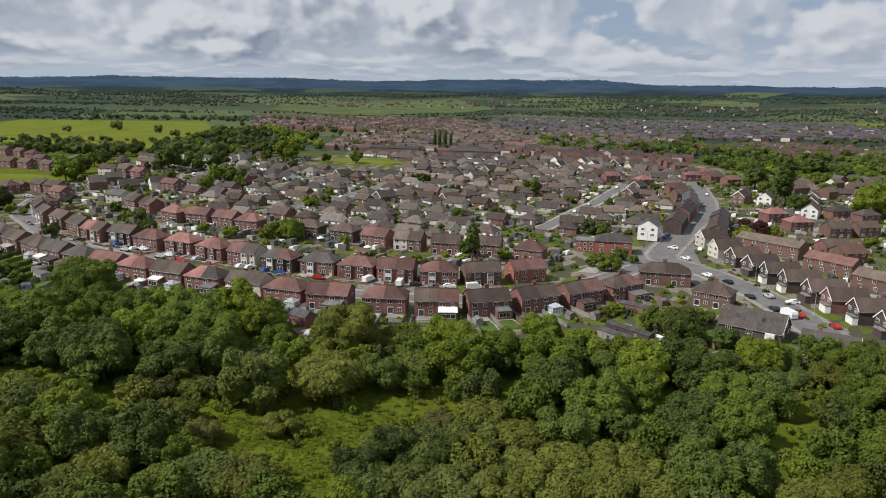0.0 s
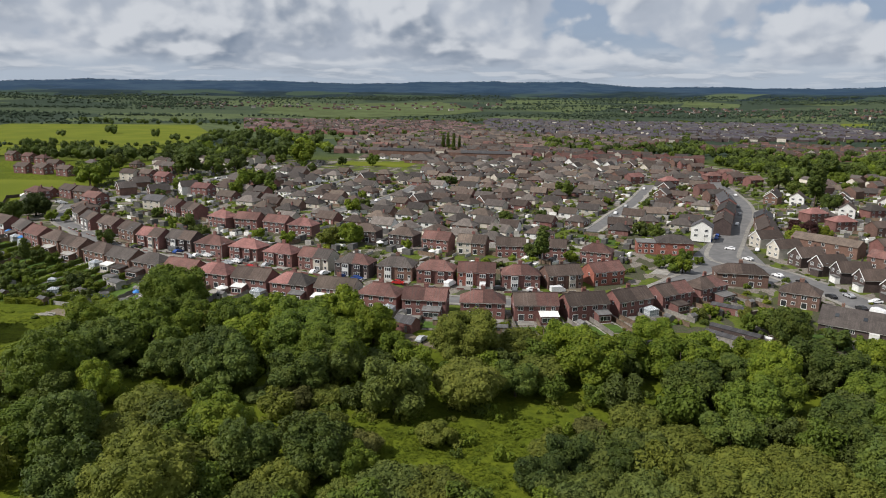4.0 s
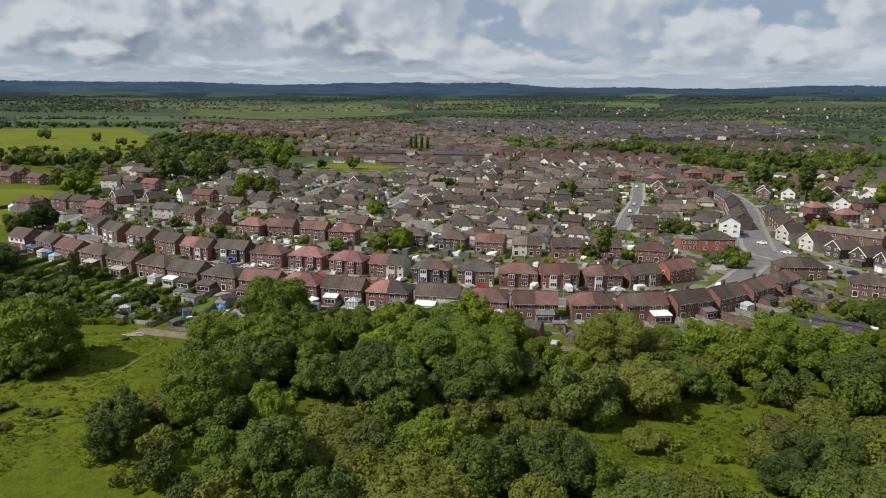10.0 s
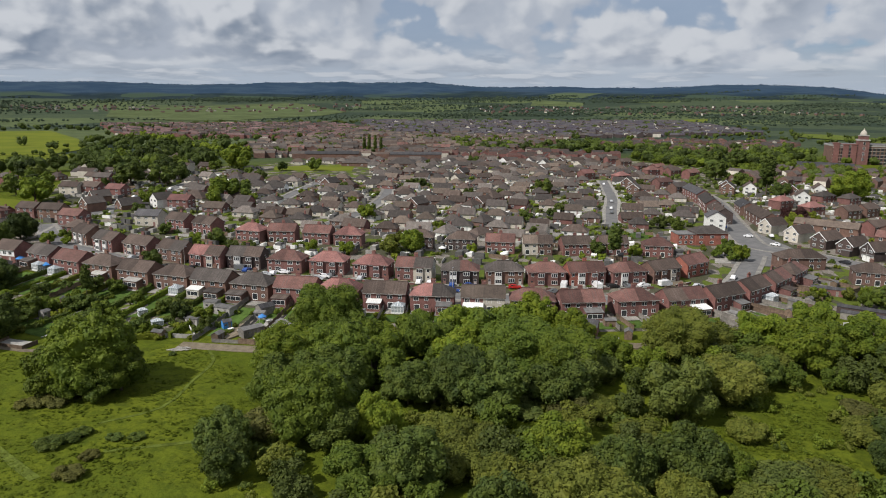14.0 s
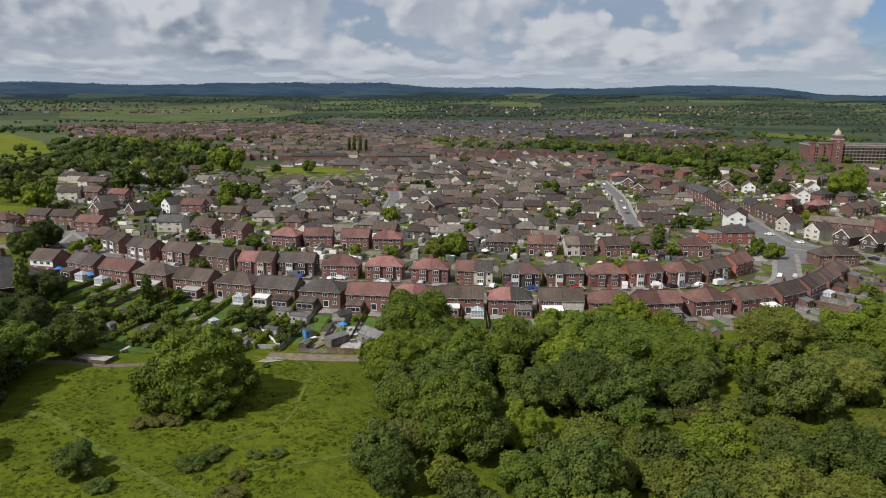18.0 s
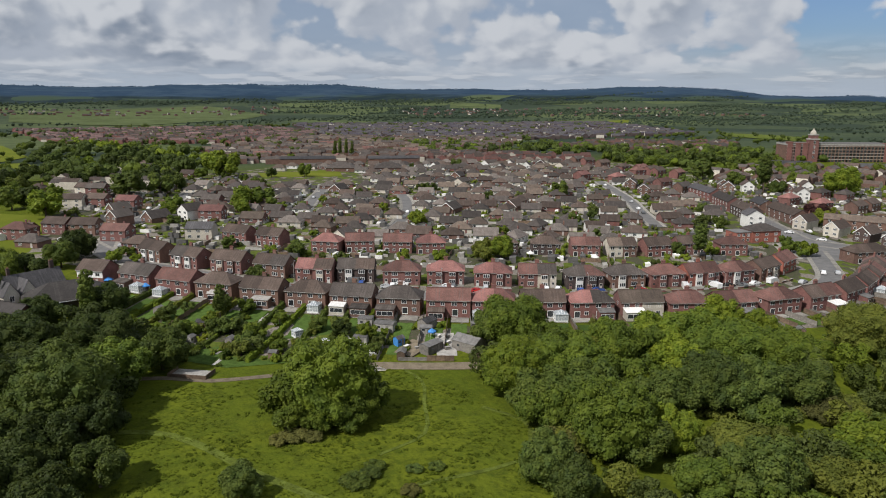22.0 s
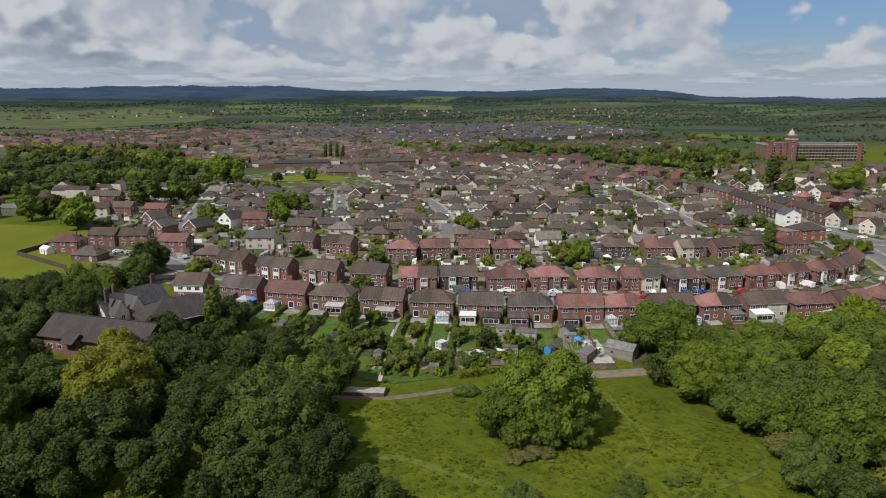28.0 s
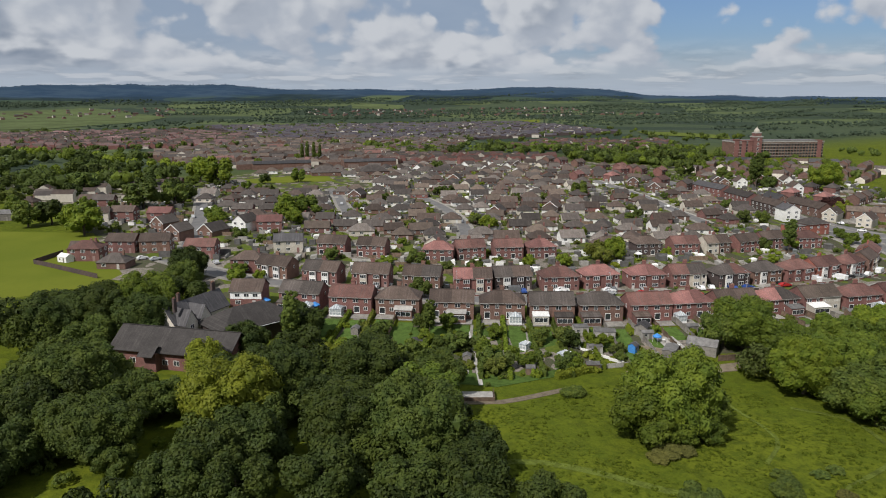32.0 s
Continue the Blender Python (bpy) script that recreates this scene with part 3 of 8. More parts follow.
sheet("junction", [(70, 238), (84, 232), (100, 244), (101, 262), (110, 300), (96, 306), (84, 288), (66, 262), (56, 246)], "asphalt", "wide asphalt road junction", "road", 0.20, 8.0)
sheet("field_near", [(-241, 340), (-232, 352), (-231, 440), (-268, 468), (-420, 470), (-420, 340), (-300, 335)], "pasture", "bright mown playing field beside houses", "field", 0.10, 20.0)
WEST_FIELD = [(-760, 1290), (-439, 1310), (-350, 1080), (-300, 890), (-318, 806), (-505, 806), (-660, 806)]
sheet("field_west", [(-760, 1290), (-439, 1310), (-350, 1080), (-300, 890), (-318, 806), (-505, 806), (-660, 806)], "pasture", "bright green pasture between hedges", "field", 0.6, 60.0)
sheet("field_west_near", [(-500, 800), (-290, 800), (-262, 690), (-420, 640)], "pasture", "green pasture with scattered trees", "field", 0.6, 60.0)
FAR_FIELDS = [[(-475, 1971), (-564, 2626), (-417, 2713), (-232, 2846), (51, 3010), (179, 2299), (73, 2036), (-179, 1720), (-289, 1738)], [(366, 3241), (526, 2971), (432, 2685), (317, 2909)], [(758, 1023), (792, 966), (785, 843), (693, 773), (695, 849), (690, 936)], [(945, 1612), (1022, 1617), (738, 1254), (701, 1270)], [(1116, 3037), (1222, 2741), (1121, 2551), (956, 2676)]]
for k, (outline, mat) in enumerate(zip(FAR_FIELDS, ("far_pasture", "far_pasture", "trodden_grass", "pasture", "far_pasture"))):
    sheet("far_field_" + str(k + 1), outline, mat, "broad green field between far hedges", "field", 1.0, 40.0)
sheet("village_green", [(-106, 601), (-44, 593), (-32, 648), (-104, 634)], "pasture", "bright green recreation lawn", "lawn", 0.16, 20.0)
sheet("junction_verge", [(50, 248), (60, 262), (70, 275), (80, 276), (72, 263), (60, 246)], "flagstone", "pale paved verge beside the junction", "pavement", 0.14, 6.0)
sheet("old_lawn", [(30, 300), (52, 296), (60, 314), (40, 318)], "lawn_grass", "unmown green plot behind a wall", "lawn", 0.16, 8.0)
for nm, pts, w_ in (("footpath_1", [(-205, 187), (-191.8, 184.2), (-183.7, 176.4), (-174.8, 161.5), (-165.4, 148.5), (-159.1, 140.2)], 0.9), ("footpath_2", [(-150, 148), (-141, 148), (-130, 149), (-124, 155), (-121, 163), (-126, 172)], 0.5),
                    ("footpath_3", [(-136, 202), (-133, 190), (-137, 178), (-142, 165), (-153, 160)], 0.4)):
    ribbon(nm, pts, w_, -w_, 0.0, 0.07, "trodden_grass", "trodden pale grass path through the meadow", "path")
ribbon("garden_path", [(-206, 216), (-187, 211), (-178, 206), (-160, 204)], 1.0, -1.0, 0.0, 0.09, "soil", "bare earth path along garden fences", "path")
ribbon("yard_track", [(-142, 203), (-124, 196), (-108, 191)], 2.2, -2.2, -0.2, 0.10, "soil", "bare earth track behind gardens", "path")

# ---- houses ----
PLACED = []


def walls_mesh(w, d, h, rise, gable):
    def build(bm):
        y0, y1 = -d / 2, d / 2
        if gable:
            prism(bm, [(y0, -1.2), (y1, -1.2), (y1, h), (0, h + rise - 0.05), (y0, h)], -w / 2, w / 2)
        else:
            add_box(bm, -w / 2, w / 2, y0, y1, -1.2, h)

    return mesh_of(("walls", w, d, h, rise, gable), build)


def gable_roof(x0, x1, d, h, rise, over=0.35, thick=0.16):
    """A tiled double pitch from x0 to x1, with eaves that overhang."""

    def build(bm):
        k = rise / (d / 2)
        e, ze = d / 2 + over, h - over * k
        prism(bm, [(-e, ze), (0, h + rise), (e, ze), (e, ze + thick), (0, h + rise + thick), (-e, ze + thick)], x0, x1)

    return mesh_of(("roof", "g", x0, x1, d, h, rise, over), build)


def hip_roof(x0, x1, d, h, rise, over=0.35, ends=(True, True), inset=None):
    def build(bm):
        k = rise / (d / 2)
        e, ze = d / 2 + over, h - over * k
        ins = inset if inset is not None else d / 2
        xa, xb = x0 - (over if ends[0] else 0), x1 + (over if ends[1] else 0)
        ra, rb = x0 + (ins if ends[0] else 0), x1 - (ins if ends[1] else 0)
        if rb < ra:
            ra = rb = (ra + rb) / 2
        lo = [bm.verts.new(p) for p in ((xa, -e, ze), (xb, -e, ze), (xb, e, ze), (xa, e, ze))]
        up = [bm.verts.new(p) for p in ((xa, -e, ze + 0.14), (xb, -e, ze + 0.14), (xb, e, ze + 0.14), (xa, e, ze + 0.14))]
        r0 = bm.verts.new((ra, 0, h + rise + 0.14))
        r1 = bm.verts.new((rb, 0, h + rise + 0.14)) if rb > ra + 0.01 else r0
        bm.faces.new(lo[::-1])
        for i in range(4):
            bm.faces.new((lo[i], lo[(i + 1) % 4], up[(i + 1) % 4], up[i]))
        bm.faces.new((up[0], up[1], r1, r0) if r1 is not r0 else (up[0], up[1], r0))
        bm.faces.new((up[2], up[3], r0, r1) if r1 is not r0 else (up[2], up[3], r0))
        bm.faces.new((up[1], up[2], r1))
        bm.faces.new((up[3], up[0], r0))
        bmesh.ops.recalc_face_normals(bm, faces=bm.faces)

    return mesh_of(("roof", "h", x0, x1, d, h, rise, over, ends, inset), build)


def lattice(bm, xs, zs, front, back, recess=None):
    """A frame of bars as one connected solid; its open cells are glazed where recess is given."""
    grid = [[bm.verts.new((x, front, z)) for z in zs] for x in xs]
    for i in range(len(xs) - 1):
        for k in range(len(zs) - 1):
            c = (grid[i][k], grid[i + 1][k], grid[i + 1][k + 1], grid[i][k + 1])
            if i % 2 and k % 2:
                if recess is not None:
                    d = [bm.verts.new((v.co.x, recess, v.co.z)) for v in c]
                    for j in range(4):
                        bm.faces.new((c[j], c[(j + 1) % 4], d[(j + 1) % 4], d[j]))
                    bm.faces.new(d).material_index = 1
                continue
            bm.faces.new(c)
    ring = [grid[i][0] for i in range(len(xs))] + [grid[-1][k] for k in range(1, len(zs))] + [grid[i][-1] for i in range(len(xs) - 2, -1, -1)] + [grid[0][k] for k in range(len(zs) - 2, 0, -1)]
    rear = [bm.verts.new((v.co.x, back, v.co.z)) for v in ring]
    for j in range(len(ring)):
        n = (j + 1) % len(ring)
        bm.faces.new((ring[n], ring[j], rear[j], rear[n]))


def bars(w, n, t=0.075):
    xs = [-w / 2]
    for i in range(n):
        a, b = -w / 2 + w * i / n, -w / 2 + w * (i + 1) / n
        xs += [a + (t if i == 0 else t / 2), b - (t if i == n - 1 else t / 2)]
    return xs + [w / 2]


def window_frame_mesh(w, h, lights):
    def build(bm):
        lattice(bm, bars(w, lights), [0, 0.075, h - 0.075, h], -0.06, 0.04)

    return mesh_of(("window", w, h, lights), build)


def add_window(parent, w, h, m, lights=2, fine=True):
    fr = part("window", window_frame_mesh(w, h, lights), parent, m, "white_plastic")
    part("pane", box_mesh("pane", (-w / 2 + 0.03, w / 2 - 0.03, -0.018, 0.02, 0.03, h - 0.03)), fr, None, "glass_pane")
    return fr


FACE = {"f": (0, -1), "b": (180, 1), "r": (90, 0), "l": (-90, 0)}


def on_face(face, w, d, u, z):
    """A pose on a wall: front, back, right or left, u along it as one faces it."""
    if face == "f":
        return pose(u, -d / 2 - 0.01, z)
    if face == "b":
        return pose(-u, d / 2 + 0.01, z, 0, 0, 180)
    if face == "r":
        return pose(w / 2 + 0.01, u, z, 0, 0, 90)
    return pose(-w / 2 - 0.01, -u, z, 0, 0, -90)


def chimney(parent, x, y, ztop, mat="brick_red", wide=0.9, deep=0.55, pots=2, low=1.6):
    c = part("chimney", box_mesh("chimney", (-wide / 2, wide / 2, -deep / 2, deep / 2, -low, 0), (-wide / 2 - 0.06, wide / 2 + 0.06, -deep / 2 - 0.06, deep / 2 + 0.06, 0, 0.12)), parent, pose(x, y, ztop), mat)

    for i in range(pots):
        part("chimney_pot", mesh_of(("chimney_pot",), lambda bm: tube(bm, (0, 0, 0.1), (0, 0, 0.55), 0.13, 0.10, 8)), c, pose((i - (pots - 1) / 2) * 0.38, 0, 0), "clay_pot")


def fascia(parent, w, d, h, over, k, sides=(-1, 1)):
    for s in sides:
        y = s * (d / 2 + over)
        z = h - over * k
        part("gutter", box_mesh("gutter", (-w / 2, w / 2, -0.05, 0.05, -0.05, 0.05)), parent, pose(0, y + s * 0.05, z), "concrete")


def bay(parent, u, d, wide, mat, roofmat, two=True):
    """A projecting bay with a window on each floor."""
    top = 4.75 if two else 2.5
    b = part("bay", box_mesh("bay", (-wide / 2, wide / 2, -0.7, 0.0, -1.0, top)), parent, pose(u, -d / 2 - 0.004, 0), mat)
    part("bay_roof", box_mesh("bay_roof", (-wide / 2 - 0.12, wide / 2 + 0.12, -0.82, -0.02, top, top + 0.14)), b, None, roofmat)
    for z in ((0.75, 3.2) if two else (0.75,)):
        add_window_flat(b, wide - 0.25, 1.3, pose(0, -0.71, z))
    return b


def add_window_flat(parent, w, h, m):
    """A window as a sub-part: frame and glass in one mesh of two materials."""
    key = ("flatwin", w, h)
    if key not in CACHE:
        me = mesh_of(("window", "glazed", w, h), lambda bm: lattice(bm, bars(w, 3 if w > 1.5 else 2), [0, 0.075, h - 0.075, h], -0.06, 0.02, -0.02))
        me.materials.append(MATS["white_plastic"])
        me.materials.append(MATS["glass_pane"])
        CACHE[key] = me
    ob = new("window", CACHE[key])
    ob.matrix_basis, ob.parent = m, parent
    return ob


def door(parent, m, w=0.95, h=2.05, glazed=False, mat="door_paint", pane=True):
    dd = part("door", box_mesh("door", (-w / 2, w / 2, -0.05, 0.03, 0, h)), parent, m, "white_plastic" if glazed else mat)
    if pane:
        part("pane", box_mesh("pane", (-w / 2 + 0.12, w / 2 - 0.12, -0.06, 0.0, 0.25 if glazed else 1.2, h - 0.15)), dd, None, "glass_pane")
    return dd


ROOF_WORD = {"roof_pale": "pale grey", "roof_shaded": "black", "roof_pink": "pale pink", "roof_brown": "brown", "roof_grey": "grey", "roof_slate": "slate", "roof_red": "red", "roof_russet": "russet", "roof_tan": "tan", "roof_dark": "dark brown"}
WALL_WORD = {"brick_red": "red brick", "brick_brown": "brown brick", "brick_dark": "dark brick", "brick_bright": "bright red brick", "render_cream": "cream rendered", "render_white": "white rendered"}


def semi(x, y, ang, roofs, walls, view="rear", hip=False, w=12.6, d=7.6, h=4.9, rise=2.5, group="semi-detached pairs", bays=None, upper=None, detail=2):
    """A pair of semi-detached houses; its -y face is turned to the meadow side."""
    ra, rb = roofs if isinstance(roofs, tuple) else (roofs, roofs)
    wa, wb = walls if isinstance(walls, tuple) else (walls, walls)
    m = pose(x, y, lie(x, y), 0, 0, ang)
    tone = ROOF_WORD[ra] if ra == rb else ROOF_WORD[ra] + " and " + ROOF_WORD[rb]
    PLACED.append((x, y))
    hs = base("semi_detached_house", m, f"{WALL_WORD[wa]} semi-detached pair with {tone} tiled {'hipped' if hip else 'gabled'} roof", "house", group)
    half = w / 2
    for s, wm in ((-1, wa), (1, wb)):
        part("wall", walls_mesh(half, d, h, rise, not hip), hs, pose(s * half / 2, 0, 0), wm)
    if hip:
        part("roof", hip_roof(-half, 0, d, h, rise, ends=(True, False)), hs, None, ra)
        part("roof", hip_roof(0, half, d, h, rise, ends=(False, True)), hs, None, rb)
    else:
        part("roof", gable_roof(-half - 0.18, 0, d, h, rise), hs, None, ra)
        part("roof", gable_roof(0, half + 0.18, d, h, rise), hs, None, rb)
    rl = half - (d / 2 if hip else 0)
    part("ridge_tiles", box_mesh("ridge_tiles", (-rl, rl, -0.13, 0.13, 0.0, 0.13)), hs, pose(0, 0, h + rise + 0.1), ra)
    fascia(hs, w, d, h, 0.35, rise / (d / 2), (-1,) if detail < 2 else (-1, 1))
    chimney(hs, 0, 0.5, h + rise + 1.0, "brick_red" if wa.startswith("render") else wa, 1.3, 0.6, 4 if detail > 1 else 2)
    for s in (-1, 1):
        c = s * half / 2
        if view == "rear":
            add_window(hs, 1.55, 1.15, on_face("f", w, d, c - 1.45, 3.2), 2)
            add_window(hs, 1.1, 1.15, on_face("f", w, d, c + 1.55, 3.2), 2)
            door(hs, on_face("f", w, d, c - 1.2, 0.1), 1.7, 2.1, True)
            add_window(hs, 1.2, 1.1, on_face("f", w, d, c + 1.5, 1.0), 2)
        else:
            b = bays[0 if s < 0 else 1] if bays else None
            if b:
                bay(hs, c - s * 0.9, d, 2.3, b, ra)
            else:
                add_window(hs, 1.9, 1.25, on_face("f", w, d, c - s * 0.9, 3.15), 3)
                add_window(hs, 2.1, 1.35, on_face("f", w, d, c - s * 0.9, 0.85), 3)
            add_window(hs, 1.0, 1.1, on_face("f", w, d, c + s * 1.9, 3.25), 1)
            door(hs, on_face("f", w, d, c + s * 2.0, 0.05))
    if detail > 1:
        for f in ("l", "r"):
            add_window(hs, 0.8, 1.0, on_face(f, w, d, 0.8, 3.3), 1)
    if upper:
        for s, um in zip((-1, 1), upper):
            if um:
                part("cladding", box_mesh("cladding", (-half / 2 + 0.1, half / 2 - 0.1, -0.035, 0.0, 2.55, h - 0.25)), hs, pose(s * half / 2, -d / 2 - 0.002, 0), um, "pale upper-storey cladding")
    return hs


def house(x, y, ang, roof, walls, w=9.5, d=8.0, h=4.9, rise=2.4, hip=False, faces="f", storeys=2, group="estate houses", name="house", label="", barge=False, stack=True, wide_win=1.6, z=None):
    """A detached house or bungalow with windows on the named faces."""
    m = pose(x, y, lie(x, y) if z is None else z, 0, 0, ang)
    PLACED.append((x, y))
    kind = "bungalow" if storeys == 1 else "house"
    hs = base(name, m, label or f"{WALL_WORD[walls]} {kind} with {ROOF_WORD[roof]} tiled {'hipped' if hip else 'gabled'} roof", kind, group)
    part("wall", walls_mesh(w, d, h, rise, not hip), hs, None, walls)
    part("roof", hip_roof(-w / 2, w / 2, d, h, rise) if hip else gable_roof(-w / 2 - 0.25, w / 2 + 0.25, d, h, rise), hs, None, roof)
    if stack:
        chimney(hs, w * 0.28, 0.3, h + rise + 0.75, "brick_red" if walls.startswith("render") else walls, 0.7, 0.55, 1 if y < 330 else 0)
    if y < 300:
        fascia(hs, w, d, h, 0.35, rise / (d / 2), (-1,))
    for f in faces:
        span = w if f in "fb" else d
        n = 2 if span < 11 or y > 430 else 3
        for s in range(storeys):
            for i in range(n):
                u = (i + 0.5) / n * span - span / 2
                if s == 0 and i == n - 1 and f == "f" and y < 430:
                    door(hs, on_face(f, w, d, u, 0.05), pane=False)
                else:
                    add_window_flat(hs, wide_win, 1.2, on_face(f, w, d, u, 0.9 + 2.4 * s))
    if barge:
        k = rise / (d / 2)
        for f, sx in (("l", -1), ("r", 1)):
            if f in faces:
                def build(bm, sx=sx):
                    e = d / 2 + 0.35
                    x = sx * (w / 2 + 0.25)
                    prism(bm, [(-e, h - 0.35 * k - 0.22), (0, h + rise - 0.2), (e, h - 0.35 * k - 0.22), (e, h - 0.35 * k + 0.2), (0, h + rise + 0.2), (-e, h - 0.35 * k + 0.2)], min(x, x + sx * 0.06), max(x, x + sx * 0.06))
                part("bargeboard", mesh_of(("barge", w, d, h, rise, sx), build), hs, None, "white_plastic")
    return hs


def terrace(x0, y0, x1, y1, units, roof, walls, d=8.5, h=5.2, rise=2.6, group="terraces", name="terrace", detail=1, z=None, view=-1):
    """A row of joined houses from one end to the other, seen on its -y or +y side."""
    L = math.hypot(x1 - x0, y1 - y0)
    for i in range(5):
        PLACED.append((x0 + (x1 - x0) * i / 4, y0 + (y1 - y0) * i / 4))
    ang = math.degrees(math.atan2(y1 - y0, x1 - x0))
    cx, cy = (x0 + x1) / 2, (y0 + y1) / 2
    hs = base(name, pose(cx, cy, (lie(cx, cy) if z is None else z), 0, 0, ang), f"{WALL_WORD[walls]} terrace of joined houses with {ROOF_WORD[roof]} roof and chimneys", "terrace", group)
    L = round(L, 1)
    part("wall", walls_mesh(L, d, h, rise, True), hs, None, walls)
    part("roof", gable_roof(-L / 2 - 0.2, L / 2 + 0.2, d, h, rise), hs, None, roof)
    if detail:
        for i in range(units):
            u = (i + 0.5) / units * L - L / 2
            if i % 2 == 0:
                chimney(hs, u + L / units / 2 if i < units - 1 else u, 0, h + rise + 0.9, "brick_dark", 1.2, 0.6, 1)
            f = "f" if view < 0 else "b"
            uu = u if view < 0 else -u
            add_window_flat(hs, 1.3, 1.4, on_face(f, L, d, uu, 3.2))
            add_window_flat(hs, 1.3, 1.4, on_face(f, L, d, uu + 0.6, 0.8))
    else:
        part("chimney", box_mesh("far_chimney", (-0.5, 0.5, -0.35, 0.35, -0.6, 0.9)), hs, pose(L / 4, 0, h + rise), "brick_dark")
    return hs


# the row whose backs look over the meadow, west to east
ROW_A = [(-193, 284, "grey", "grey", 0), (-182, 273, "russet", "russet", 0), (-171, 265, "brown", "brown", 1), (-159, 255, "brown", "brown", 0), (-147, 247, "brown", "brown", 1), (-135.5, 239, "grey", "grey", 0),
         (-123.5, 232, "grey", "grey", 1), (-111, 225, "russet", "russet", 0), (-99, 220, "red", "red", 1), (-86, 214.5, "brown", "brown", 0), (-73, 209.5, "red", "grey", 1), (-59, 205, "tan", "tan", 0), (-46, 199.5, "russet", "russet", 1),
         (-32.5, 195.5, "russet", "russet", 0), (-16, 194, "russet", "russet", 1), (-1, 192.5, "brown", "russet", 0), (14, 194, "brown", "brown", 0), (29, 199.5, "brown", "brown", 0), (44, 207, "brown", "russet", 0), (59, 216, "brown", "russet", 1)]


def row(points, k, back):
    """Place and turn of the k-th house of a row, moved back from its line."""
    a, b = points[max(k - 1, 0)], points[min(k + 1, len(points) - 1)]
    ang = math.atan2(b[1] - a[1], b[0] - a[0])
    x, y = points[k][:2]
    return x - math.sin(ang) * back, y + math.cos(ang) * back, math.degrees(ang)


A_WALL = ["brick_red", "brick_red", "brick_brown", "brick_brown", "brick_brown", "brick_brown", "brick_brown", "brick_red", "brick_red", "brick_red", "brick_red", ("brick_red", "render_cream"), "brick_red", "brick_red", "brick_red", "brick_red", "brick_red", "brick_red", "brick_red", "brick_red"]
for k, (x, y, ra, rb, hip) in enumerate(ROW_A):
    px, py, ang = row(ROW_A, k, 1.9)
    semi(px, py, ang, ("roof_" + ra, "roof_" + rb), A_WALL[k], "rear", bool(hip), group="houses backing on the meadow", w=12.6 if k < 18 else 13.4, upper=(None, "render_cream") if k == 11 else None)
# the row across the street, fronts towards the meadow
ROW_B = [(-188, 322, "brown", "brown", 0), (-177, 307, "grey", "brown", 0), (-164, 296, "brown", "brown", 0), (-151, 285, "brown", "grey", 0), (-138.5, 274, "red", "brown", 0), (-125.5, 270, "grey", "brown", 0), (-112, 262, "russet", "russet", 1), (-98, 257.5, "red", "red", 1), (-84, 250, "red", "red", 1),
         (-70.5, 244, "russet", "grey", 0), (-56.5, 237, "grey", "russet", 1), (-42, 234, "grey", "grey", 1), (-28.5, 230, "russet", "russet", 1), (-15, 228, "russet", "russet", 0), (-0.5, 226, "russet", "russet", 1), (14, 227, "brown", "brown", 0), (30, 233, "russet", "russet", 0)]
B_WALL = ["brick_brown", "brick_red", "brick_red", "brick_brown", "brick_red", "brick_dark", "brick_red", "brick_red", "brick_red", ("brick_red", "render_cream"), "brick_dark", "brick_brown", "brick_red", ("brick_bright", "brick_red"), "brick_red", "brick_brown", "brick_bright"]
B_BAY = [("render_white", "render_white"), ("render_white", "render_white"), ("render_cream", "brick_brown"), None, ("brick_red", "render_cream"), ("render_white", "brick_dark"), None, ("roof_red", "brick_red"), ("brick_red", "brick_red"), (None, "render_cream"), ("render_white", "brick_dark"),
         ("render_white", None), ("brick_red", "brick_red"), ("render_white", "brick_red"), ("render_white", None), ("brick_brown", "render_cream"), None]
for k, (x, y, ra, rb, hip) in enumerate(ROW_B):
    px, py, ang = row(ROW_B, k, 1.9)
    semi(px, py, ang, ("roof_" + ra, "roof_" + rb), B_WALL[k], "front", bool(hip), group="houses fronting the street", bays=B_BAY[k], w=12.4)
# the third row, backs to the second
ROW_C = [(-155, 348, "brown", "brown", 0), (-143, 337, "brown", "brown", 0), (-124, 318, "red", "red", 1), (-111, 315, "russet", "russet", 0), (-97, 309, "russet", "russet", 0), (-85, 303, "red", "red", 1), (-57, 294, "brown", "brown", 1), (-41, 287.5, "brown", "brown", 1), (-27, 280, "russet", "russet", 0),
         (-13, 275, "tan", "brown", 0), (2, 271, "brown", "brown", 0), (18, 270, "brown", "brown", 0), (34, 263, "russet", "russet", 1)]
for k, (x, y, ra, rb, hip) in enumerate(ROW_C):
    px, py, ang = row(ROW_C, k, 1.9)
    semi(px, py, ang, ("roof_" + ra, "roof_" + rb), ("render_cream", "brick_brown") if k == 9 else ("brick_dark" if k in (6, 7) else "brick_red"), "rear", bool(hip), group="houses of the third row", detail=1, w=11.6)

# single houses at the street's west end and the close behind
def white_house():
    hs = house(-205, 295, -34, "roof_brown", "brick_red", 9.5, 8.0, 4.9, 2.6, faces="f", group="", label="brick house with white boarded upper storey and brown roof", stack=False)
    part("cladding", box_mesh("cladding", (-4.6, 4.6, -0.05, 0.0, 2.5, 4.7)), hs, pose(0, -4.0, 0), "white_plastic", "white boarded upper storey")
    for u in (-2.5, 0.2, 2.8):
        add_window_flat(hs, 1.5, 1.1, pose(u, -4.06, 3.1))


white_house()
